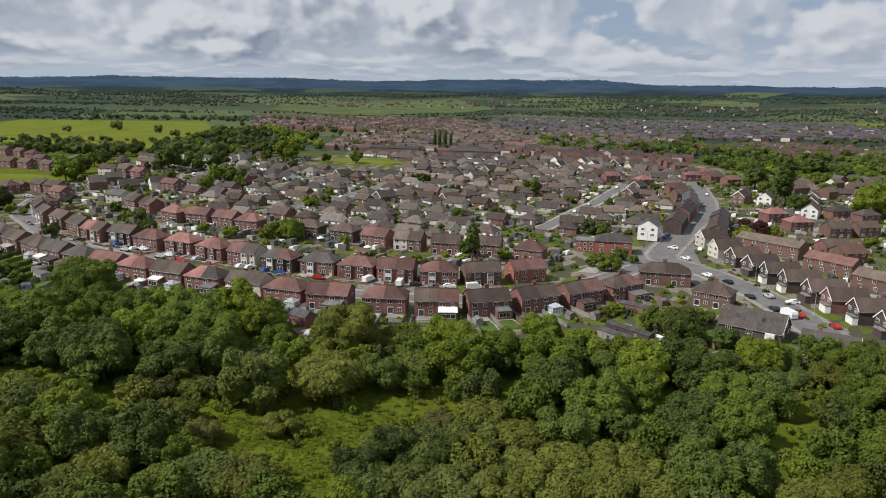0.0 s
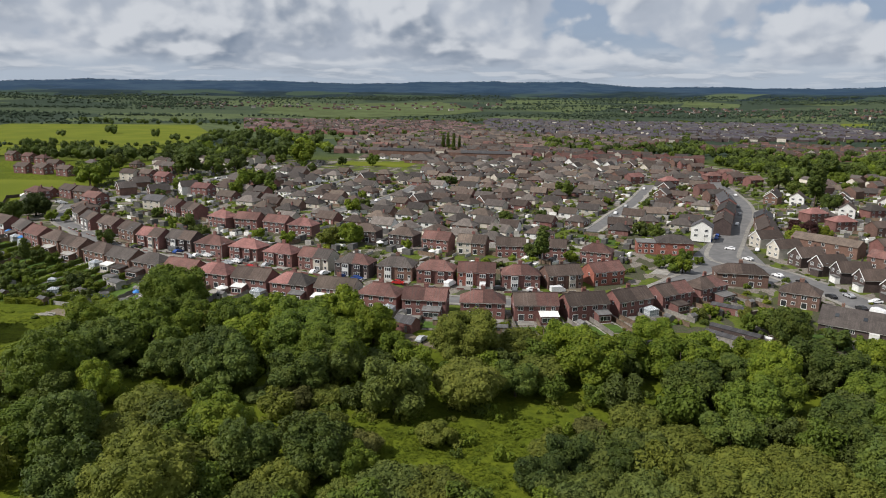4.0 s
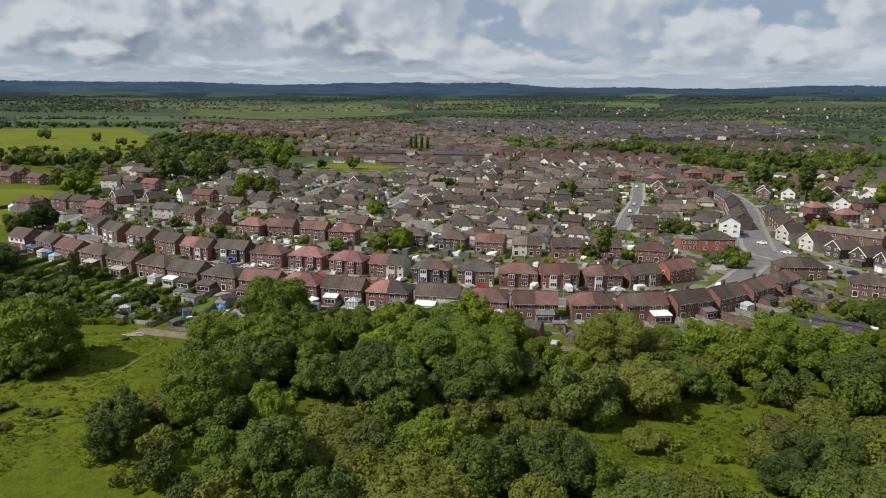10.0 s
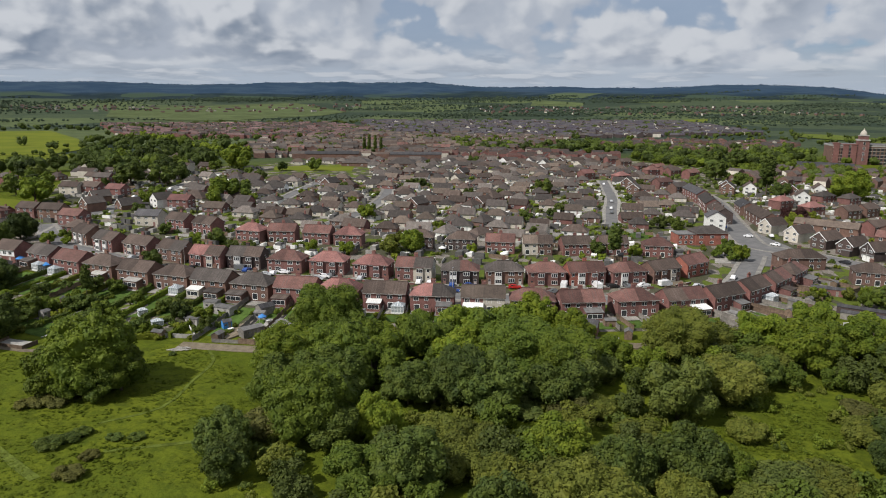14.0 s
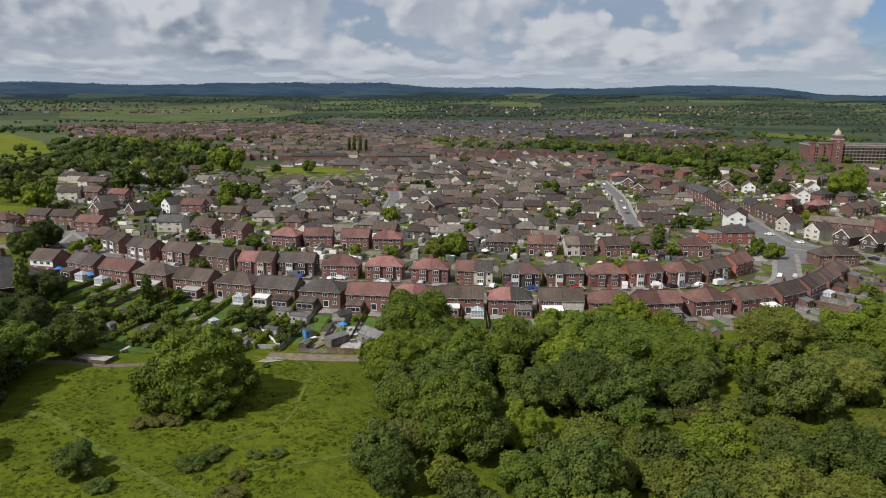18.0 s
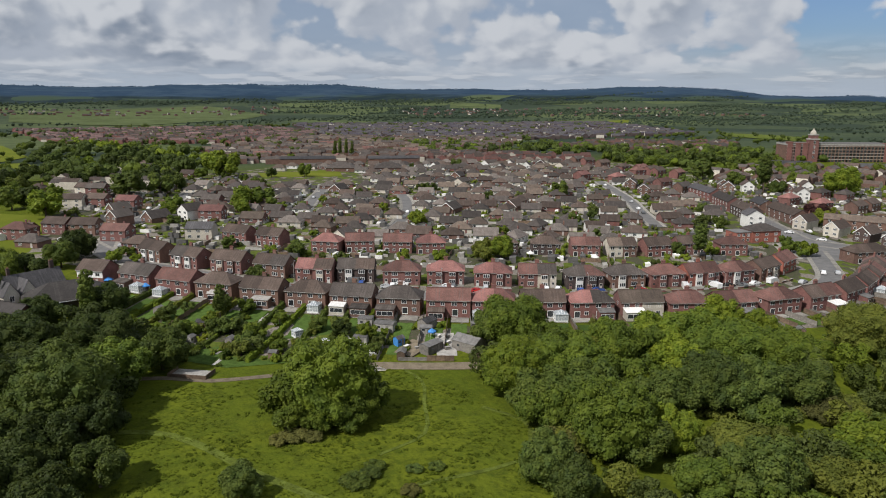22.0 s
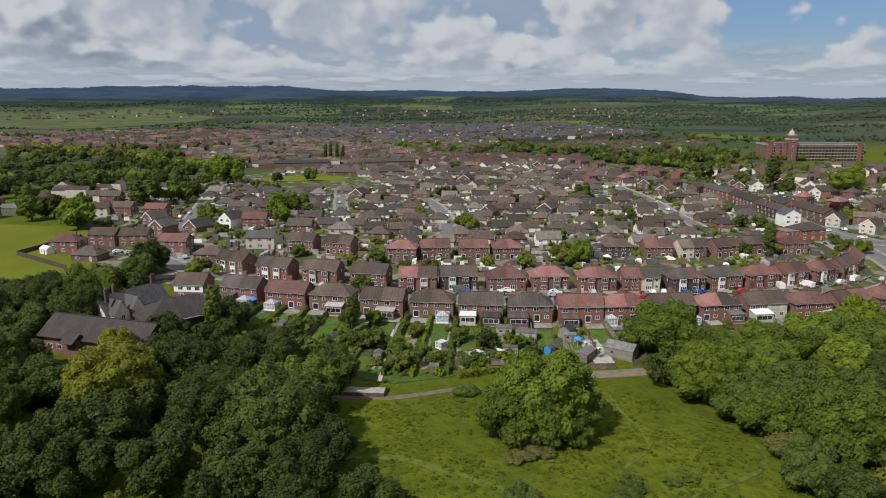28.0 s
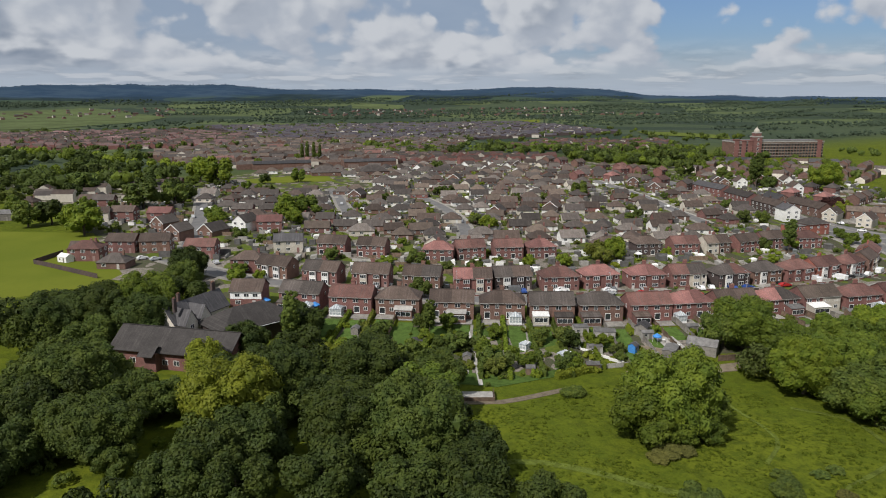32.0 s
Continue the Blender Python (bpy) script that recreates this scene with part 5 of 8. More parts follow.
BRAMBLE = [crown_mesh(34, 9, 4, 3200, 0.062, 0.7, 0.45)]
SMALL = [crown_mesh(41, 7, 4, 1500, 0.085, 1.0), crown_mesh(42, 8, 4, 1500, 0.082, 0.9), crown_mesh(43, 6, 4, 1400, 0.088, 1.15)]
FAR = [clump_mesh(51, 9, 170, 0.10, 0.9), clump_mesh(52, 8, 160, 0.10, 0.8), clump_mesh(53, 10, 170, 0.10, 1.1)]
FARTHEST = [clump_mesh(56, 2, 6, 0.16, 0.8), clump_mesh(57, 2, 6, 0.16, 0.7), clump_mesh(55, 1, 5, 0.16, 0.7)]
SCRUB = [crown_mesh(58, 4, 3, 330, 0.13, 0.75, 0.45, core=False), crown_mesh(59, 5, 3, 330, 0.13, 0.7, 0.45, core=False)]
LOW_BUSH = [clump_mesh(81, 4, 60, 0.12, 0.8), clump_mesh(82, 5, 60, 0.12, 0.7)]
CONE = crown_mesh(61, 16, 5, 2600, 0.085, 2.6, 0.0, 0.55)


def leaf_mesh(src, k, tone):
    key = ("leafmesh", id(src[k]) if isinstance(src, list) else id(src), tone)
    if key not in CACHE:
        v, f = src[k] if isinstance(src, list) else src
        CACHE[key] = raw_mesh("crown", v, f, "leaf_" + tone)
    return CACHE[key]


def trunk_mesh(seed):
    def build(bm):
        r = random.Random(seed)
        tube(bm, (0, 0, -0.4), (0.02, 0.01, 0.55), 0.085, 0.06, 8)
        for i in range(5):
            a, z = i * 1.26 + r.uniform(-0.3, 0.3), 0.42 + 0.03 * i
            p = (0.02, 0.01, z)
            q = (0.34 * math.cos(a), 0.34 * math.sin(a), z + r.uniform(0.35, 0.6))
            tube(bm, p, q, 0.042, 0.018, 6)
            tube(bm, q, (q[0] * 1.7, q[1] * 1.7, q[2] + 0.3), 0.018, 0.006, 5)
        tube(bm, (0.02, 0.01, 0.55), (0.05, -0.02, 1.3), 0.058, 0.012, 6)

    return mesh_of(("trunk", seed), build)


TREE_WORDS = {"b": "bright green", "d": "dark green", "g": "grey-green", "o": "olive green", "n": "brownish thorny", "y": "yellow-green", "w": "rounded pale green willow", "p": "copper-leaved", "m": "mid green", "k": "very dark green"}
STANDING = []
tree_rnd = random.Random(5)


def plant_tree(x, y, R, tone, src=None, group="woodland trees", name="tree", where="at the meadow's edge"):
    src = (GIANT if R > 6.4 else THICKET if tone in "on" or (tone == "g" and R < 5.0) else CROWNS) if src is None else src
    k = tree_rnd.randrange(len(src)) if isinstance(src, list) else 0
    z = land_height(x, y)
    t = base(name, pose(x, y, z, 0, 0, tree_rnd.uniform(0, 360)), f"{TREE_WORDS[tone]} broadleaved tree {where}", "tree", group)
    low = src is THICKET
    lift = (0.45 if low else 0.92) * R
    part("trunk", trunk_mesh(k), t, Matrix.Diagonal((R * 1.0, R * 1.0, R * (0.5 if low else 1.0), 1)), "bark")
    s = tree_rnd.uniform(0.95, 1.1)
    part("crown", leaf_mesh(src, k, tone), t, Matrix.Translation((0, 0, lift)) @ Matrix.Diagonal((R * s * 1.2, R * s * 1.2, R * tree_rnd.uniform(1.05, 1.2), 1)))
    return t


def plant_shrub(x, y, R, tone, label="", name="shrub", group="shrubs", sz=1.0):
    src = BRAMBLE if name == "bush" else BUSH
    ob = new(name, leaf_mesh(src, tree_rnd.randrange(len(src)), tone))
    ob.matrix_basis = pose(x, y, land_height(x, y) + 0.30 * R * sz, 0, 0, tree_rnd.uniform(0, 360)) @ Matrix.Diagonal((R, R * tree_rnd.uniform(0.8, 1.1), R * sz, 1))
    return tagged(ob, label or f"{TREE_WORDS[tone]} leafy shrub on rough ground", "shrub", group)


# West wood: darker leaf colours stand in for cloud shadow.
WEST_SHADE_TONE = {"b": "m", "d": "k", "g": "d", "o": "d", "m": "d"}


def woods(kind, rows):
    for x, y, R in rows:
        STANDING.append((x, y, R))
        if x < -185 and y < 330:
            tone = WEST_SHADE_TONE.get(kind, kind)
        elif x < -60 and kind == "g" and R > 4.5:
            tone = "m"
        elif x > 12 and y < 142 and kind in "bgo":
            tone = {"g": "d", "b": "m"}.get(kind, kind)
        else:
            tone = kind
        if R < 3.0:
            plant_shrub(x, y, R * 1.35, tone, f"{TREE_WORDS[tone]} bramble and thorn bush in the meadow", "bush", "meadow bushes", 0.62)
        elif tone == "w":
            plant_tree(x, y, R, tone, DOME, "")
        else:
            plant_tree(x, y, R, tone)


woods("g", [(-97, 187, 5.0), (-112, 152, 5.7), (-119, 158, 5.1), (-64, 158, 3.4), (-53, 155, 5.1), (-46, 159, 4.3), (-39, 137, 6.4), (-66, 149, 2.8), (-69, 145, 2.8), (-39, 106, 4.8), (25, 140, 5.4), (80, 152, 4.2), (48, 125, 4.9), (24, 121, 4.8), (6, 118, 4.6), (-3, 116, 4.6), (-11, 105, 4.2), (-3, 105, 4.2), (4, 105, 4.2), (69, 136, 4.6), (-109, 170, 5.7), (-113, 145, 7.2), (-250, 280, 5.6), (-248, 258, 3.8), (-253, 217, 3.2)])
woods("b", [(-110, 181, 4.8), (-96, 174, 5.6), (-92, 188, 3.5), (-101, 142, 4.2), (-77, 169, 5.9), (-72, 183, 5.4), (-64, 183, 4.9), (-55, 179, 5.8), (-46, 174, 5.1), (-40, 163, 4.0), (-71, 125, 4.8), (-46, 112, 3.7), (-70, 108, 3.0), (2, 164, 4.9), (5, 151, 6.2), (15, 158, 5.2), (26, 172, 4.7), (26, 152, 5.9), (36, 162, 4.4), (45, 158, 4.4), (46, 148, 4.9), (75, 155, 4.7), (60, 137, 4.6), (41, 136, 4.6), (32, 130, 5.1), (57, 121, 4.8), (-116, 175, 6.9), (-233, 294, 7.2)])
woods("m", [(-256, 251, 7.8), (-242, 236, 4.5), (-188, 217, 5.2), (-206, 194, 7.6), (-104, 199, 7.6), (-104, 186, 5.9), (-105, 173, 6.8), (-98, 165, 6.1), (-83, 187, 5.1), (-82, 177, 5.9), (-64, 178, 6.2), (-63, 166, 7.2), (-55, 159, 6.6), (-107, 127, 4.0)])
woods("d", [(-108, 202, 5.3), (-107, 160, 5.6), (-110, 141, 4.6), (-92, 156, 4.6), (-87, 153, 5.0), (-76, 148, 6.0), (-99, 123, 5.4), (-64, 115, 4.8), (-52, 114, 5.4), (-89, 103, 5.2), (-13, 146, 4.4), (40, 153, 3.8), (57, 153, 5.5), (62, 150, 5.0), (46, 118, 4.7), (44, 105, 4.8), (52, 107, 4.3), (64, 176, 4.8), (-178, 155, 3.1), (-256, 296, 6.9), (-245, 295, 7.0), (-225, 294, 6.3), (-237, 283, 6.8), (-260, 243, 5.9), (-255, 224, 6.7), (-247, 237, 5.2)])
woods("d", [(-219, 230, 7.0), (-218, 258, 5.0), (-201, 262, 4.9), (-201, 226, 6.9), (-215, 219, 4.5), (-216, 203, 7.1), (-234, 206, 6.4), (-242, 201, 6.0), (-227, 188, 5.8), (-216, 179, 5.1), (-208, 175, 5.1), (-248, 198, 5.2), (-239, 193, 5.2), (-228, 215, 4.9), (-162, 201, 2.3), (-117, 164, 5.4), (-80, 154, 6.5), (-61, 148, 5.3)])
woods("w", [(-24, 141, 5.8)])
woods("o", [(-23, 163, 6.6), (-85, 134, 4.4), (-54, 143, 3.1), (-53, 128, 3.9), (-90, 126, 4.1), (-78, 111, 6.1), (-57, 108, 4.2), (-77, 101, 6.7), (-31, 126, 3.2), (-32, 105, 4.7), (-9, 166, 5.4), (-6, 152, 5.0), (40, 125, 3.5), (15, 121, 4.1), (-9, 118, 4.0), (11, 104, 4.2), (19, 105, 4.8), (28, 104, 4.2), (37, 105, 4.2), (9, 130, 4.4), (-118, 149, 3.8), (-90, 137, 4.5)])
woods("n", [(-61, 141, 3.5), (-45, 121, 3.4), (0, 130, 2.9), (-154, 140, 2.1), (-122, 149, 3.7)])
woods("m", [(97, 158, 4.2), (99, 147, 4.6), (92, 139, 4.2), (84, 133, 4.0), (110, 138, 4.6), (78, 112, 4.0), (112, 128, 4.0)])
woods("d", [(104, 160, 3.8), (108, 150, 4.4), (102, 136, 4.5), (94, 126, 4.3), (88, 108, 4.2), (115, 145, 4.5), (82, 157, 3.6)])
woods("o", [(90, 150, 4.4), (86, 119, 4.2), (104, 124, 4.2), (98, 114, 4.0), (68, 106, 4.2), (60, 100, 4.2), (22, 112, 4.4), (32, 112, 4.6), (14, 110, 4.0), (-60, 101, 4.2), (-68, 118, 4.4), (-84, 120, 4.2), (-46, 104, 3.6)])
woods("k", [(-8, 114, 3.8), (1, 112, 3.6), (-14, 109, 3.4), (-267, 238, 5.4), (-260, 229, 5.0), (-269, 226, 5.2), (-264, 251, 5.6), (-276, 236, 5.6), (-278, 250, 5.6), (-274, 220, 5.0), (-128, 134, 3.8), (-199, 166, 4.2), (-206, 158, 4.6), (-200, 184, 4.4), (-212, 166, 4.8)])
woods("y", [(-229, 249, 4.6), (-232, 222, 7.5), (-203, 240, 3.5)])
woods("m", [(-157.6, 178.6, 8.4), (-151.5, 176, 5.2), (-163.5, 178.5, 5.6), (-155, 172.5, 3.6), (-161, 173.5, 3.2)])
woods("d", [(-159.5, 152, 2.1), (-157, 153.5, 1.7), (-155, 156, 1.4), (-149, 152.5, 1.3), (-145, 152, 1.2), (-174, 149, 1.8), (-129, 141, 4.0), (-143, 196, 0.9)])
woods("n", [(-166, 172, 2.3), (-163, 170.5, 1.9), (-169, 171, 1.7), (-152, 146, 1.4)])
woods("b", [(-197, 207, 6.0)])


def estate_trees(tone, rows):
    for x, y, R in rows:
        plant_tree(x, y, R, tone, SMALL if R < 4.5 or y > 420 else CROWNS, "garden trees", where="among the houses")


estate_trees("d", [(-218, 320, 4.9), (-198, 507, 8.4), (-181, 509, 7.3), (-171, 528, 5.7), (-255, 474, 6.3), (-219, 587, 8.3), (-214, 691, 8.2), (-262, 744, 6.9), (-137, 313, 3.4), (-12, 484, 3.9), (73, 633, 4.4), (56, 431, 5.0), (9, 343, 3.4), (1, 312, 2.7), (74, 311, 3.4), (100, 351, 3.3), (272, 556, 8.8), (-157, 276, 3.5), (-389, 661, 7.2), (-376, 663, 7.2), (-347, 646, 7.0), (201, 390, 4.9), (213, 473, 7.9), (202, 428, 6.0), (298, 559, 7.8), (306, 529, 6.7)])
estate_trees("b", [(-236, 449, 7.6), (-179, 430, 4.1), (-232, 662, 7.8), (-137, 631, 9.4), (-143, 422, 4.1), (-201, 322, 2.9), (-132, 600, 9.5), (-139, 438, 6.5), (-146, 319, 2.3), (-68, 362, 4.3), (-101, 291, 2.6), (-88, 286, 3.0), (-123, 425, 3.2), (-93, 454, 2.3), (-18, 363, 2.5), (-62, 286, 4.6), (230, 366, 9.5), (63, 250, 3.2), (-235, 436, 7.2), (-194, 320, 1.8)])
estate_trees("g", [(-260, 540, 5.5), (-201, 681, 7.4), (40, 371, 2.7)])
estate_trees("o", [(-72, 282, 3.7), (-68, 291, 3.9)])
estate_trees("p", [(141, 311, 5.1)])
estate_trees("y", [(151, 309, 3.6), (133, 302, 3.9)])
estate_trees("k", [(-245, 475, 6.5), (-185, 569, 7.0), (-172, 547, 6.0), (-208, 660, 7.5), (-250, 638, 7.0), (-265, 609, 6.5), (-202, 770, 8.0), (-98.7, 598.5, 4.0), (-240, 600, 6.0), (-228, 560, 5.5), (-196, 610, 6.5), (-160, 660, 6.5), (-275, 570, 6.5), (-214, 334, 5.4)])
estate_trees("m", [(-175, 448, 4.6), (-129.6, 438, 6.0), (-73, 598, 5.0), (-200, 640, 6.0), (-150, 600, 4.5), (-180, 620, 5.5), (-258, 520, 5.0), (-197, 332, 2.4), (-192, 335, 2.0), (-124, 560, 3.4), (-118, 553, 3.0), (62, 258, 3.0), (60, 250, 2.2), (71, 268.5, 2.6), (67, 263, 2.4), (57, 257, 2.0), (75, 264, 1.8)])
def conifer(x, y, R, label, sz=1.0):
    t = base("conifer", pose(x, y, land_height(x, y)), label, "tree", "garden trees")
    part("trunk", mesh_of(("pole_trunk",), lambda bm: tube(bm, (0, 0, -0.4), (0, 0, 2.0), 0.10, 0.05, 8)), t, Matrix.Diagonal((R, R, R, 1)), "bark")
    part("crown", leaf_mesh(CONE, 0, "d"), t, Matrix.Translation((0, 0, 2.5 * R * sz)) @ Matrix.Diagonal((R * 1.5, R * 1.5, R * sz, 1)))


def poplar(x, y, R, hgt):
    t = base("poplar", pose(x, y, land_height(x, y)), "tall dark green poplar above the roofs", "tree", "poplars")
    part("trunk", mesh_of(("pole_trunk",), lambda bm: tube(bm, (0, 0, -0.4), (0, 0, 2.0), 0.10, 0.05, 8)), t, Matrix.Diagonal((R, R, R * 1.2, 1)), "bark")
    part("crown", leaf_mesh(CONE, 0, "d"), t, Matrix.Translation((0, 0, hgt * 0.5)) @ Matrix.Diagonal((R * 1.35, R * 1.35, hgt * 0.205, 1)))


for x, y, R, hgt in ((194.5, 396, 5.2, 28), (199, 401, 3.6, 22), (-8, 756, 2.0, 21), (-3, 755, 2.0, 24), (3, 753, 2.0, 23), (9, 752, 1.8, 20), (470, 555, 4.0, 20)):
    poplar(x, y, R, hgt)
conifer(12, 258, 2.6, "dark dense conifer behind a row of houses", 1.3)
conifer(-172, 246, 1.6, "slim dark conifer in a back garden", 1.5)
conifer(-206, 258, 2.2, "dark conifer by the school", 1.6)

# undergrowth between the woodland trees
WOOD_EAST = [(-132, 132), (-122, 150), (-116, 166), (-119, 186), (-112, 197), (-100, 196), (-60, 180), (0, 172), (40, 164), (72, 162), (112, 162), (128, 130), (110, 84), (60, 84), (-20, 84), (-100, 88)]
WOOD_WEST = [(-345, 330), (-280, 330), (-232, 312), (-238, 290), (-252, 270), (-232, 240), (-208, 262), (-192, 240), (-190, 215), (-200, 186), (-206, 168), (-215, 150), (-262, 150), (-345, 200)]
GLADES = [(-44, 123, 11), (-34, 130, 8), (-16, 128, 10), (-12, 138, 7), (-26, 112, 8), (-70, 133, 4), (-256, 212, 10), (-235, 262, 9), (-37, 178, 9)]
def stand(name, spots, src, label, category, tone, low=0.3):
    """Many plants in one mass of leaves; spots of x, y, radius."""
    verts, faces = [], []
    r = random.Random(len(spots))
    for x, y, R in spots:
        v, f = src[r.randrange(len(src))]
        o, a = len(verts), r.uniform(0, 6.28)
        c, s, z = math.cos(a) * R, math.sin(a) * R, land_height(x, y)
        k = r.uniform(0.8, 1.15)
        verts += [(x + p[0] * c - p[1] * s, y + p[0] * s + p[1] * c, z + R * low + p[2] * R * k) for p in v]
        faces += [[o + i for i in q] for q in f]
    tagged(new(name, raw_mesh(name, verts, faces, "leaf_" + tone)), label, category, kind="stuff")


def thicken():
    """Younger trees that close the gaps of the woods."""
    r = random.Random(15)
    heaps = {}
    # The west wood's k and d leaves again carry the painted cloud shadow.
    for shape, n, x0, x1, y0, y1, tones in ((WOOD_EAST, 100, -140, 125, 84, 198, "gombdmg"), (WOOD_WEST, 90, -345, -185, 150, 330, "kkdkd")):
        made = tries = 0
        while made < n and tries < 9000:
            tries += 1
            x, y = r.uniform(x0, x1), r.uniform(y0, y1)
            R = r.uniform(2.8, 4.6) + (1.2 if x < -200 else 0)
            if not in_shape(x, y, shape) or any(math.hypot(x - a, y - b) < c + R * 0.5 for a, b, c in GLADES):
                continue
            if any(math.hypot(x - a, y - b) < 0.62 * (c + R) for a, b, c in STANDING):
                continue
            heaps.setdefault(r.choice(tones), []).append((x, y, R * 1.15))
            STANDING.append((x, y, R))
            made += 1
    for tone, spots in heaps.items():
        stand("young_woodland", spots, YOUNG, "dense young trees filling the gaps of the wood", "woodland", tone, 0.8)


thicken()


def undergrowth():
    r = random.Random(8)
    heaps = {"o": [], "d": [], "b": []}
    for shape, n, x0, x1, y0, y1 in ((WOOD_EAST, 620, -140, 125, 84, 198), (WOOD_WEST, 130, -290, -185, 165, 330)):
        made = 0
        while made < n:
            x, y = r.uniform(x0, x1), r.uniform(y0, y1)
            if not in_shape(x, y, shape) or any(math.hypot(x - a, y - b) < c * 0.8 for a, b, c in GLADES):
                continue
            heaps[r.choice("oodb")].append((x, y, r.uniform(1.2, 2.6)))
            made += 1
    for gx, gy, gr in GLADES[:6]:
        for i in range(int(gr * 3)):
            a, q = r.uniform(0, 6.28), gr * math.sqrt(r.random())
            heaps["b"].append((gx + q * math.cos(a), gy + q * math.sin(a), r.uniform(0.4, 0.9)))
    for tone, spots in heaps.items():
        stand("undergrowth", spots, SCRUB, "tangled bramble and low scrub under the trees", "undergrowth", tone)


undergrowth()


def weeds():
    """Docks, nettles and tall grass of the meadow: one tangle of small blades."""
    r = np.random.RandomState(4)
    verts, faces = [], []
    shape = [(-215, 176), (-205, 190), (-190, 206), (-165, 203), (-140, 202), (-128, 190), (-124, 175), (-118, 160), (-126, 138), (-150, 125), (-190, 140)]
    spots = []
    while len(spots) < 5200:
        x, y = r.uniform(-216, -110), r.uniform(125, 206)
        if in_shape(x, y, shape) and noise.noise(Vector((x * 0.09, y * 0.09, 0))) + r.uniform(-0.35, 0.35) > 0.0:
            spots.append((x, y))
    for x0, y0, rad, n in ((-44, 123, 10, 900), (-28, 126, 8, 700), (-13, 128, 9, 800), (-24, 112, 7, 400)):
        for i in range(n):
            a, q = r.uniform(0, 6.28), rad * math.sqrt(r.uniform(0, 1))
            spots.append((x0 + q * math.cos(a), y0 + q * math.sin(a)))
    for x, y in spots:
        z = lie(x, y)
        h = r.uniform(0.07, 0.2)
        for k in range(4):
            a = r.uniform(0, 6.28)
            c, s = math.cos(a) * h * 2.2, math.sin(a) * h * 2.2
            o = len(verts)
            verts += [(x - s * 0.35, y + c * 0.35, z), (x + s * 0.35, y - c * 0.35, z), (x + c + s * 0.2, y + s - c * 0.2, z + h), (x + c - s * 0.2, y + s + c * 0.2, z + h * 0.9)]
            faces.append((o, o + 1, o + 2, o + 3))
    mounds = []
    while len(mounds) < 420:
        x, y = r.uniform(-216, -110), r.uniform(125, 206)
        k = noise.noise(Vector((x * 0.07, y * 0.11, 3.0))) + 0.6 * noise.noise(Vector((x * 0.3, y * 0.3, 8.0)))
        if in_shape(x, y, shape) and k + r.uniform(-0.1, 0.1) > 0.16 and abs(math.hypot(x + 172, y - 118) - 62) > 2.0:
            mounds.append((x, y, r.uniform(0.3, 0.7)))
    stand("meadow_tussocks", mounds, LOW_BUSH, "tussocks of nettle, dock and bramble in the meadow", "weeds", "weed", -0.2)
    ob = new("meadow_weeds", raw_mesh("meadow_weeds", verts, faces, "leaf_weed"))
    tagged(ob, "tangle of tall grass and weeds over the meadow", "weeds", kind="stuff")


weeds()


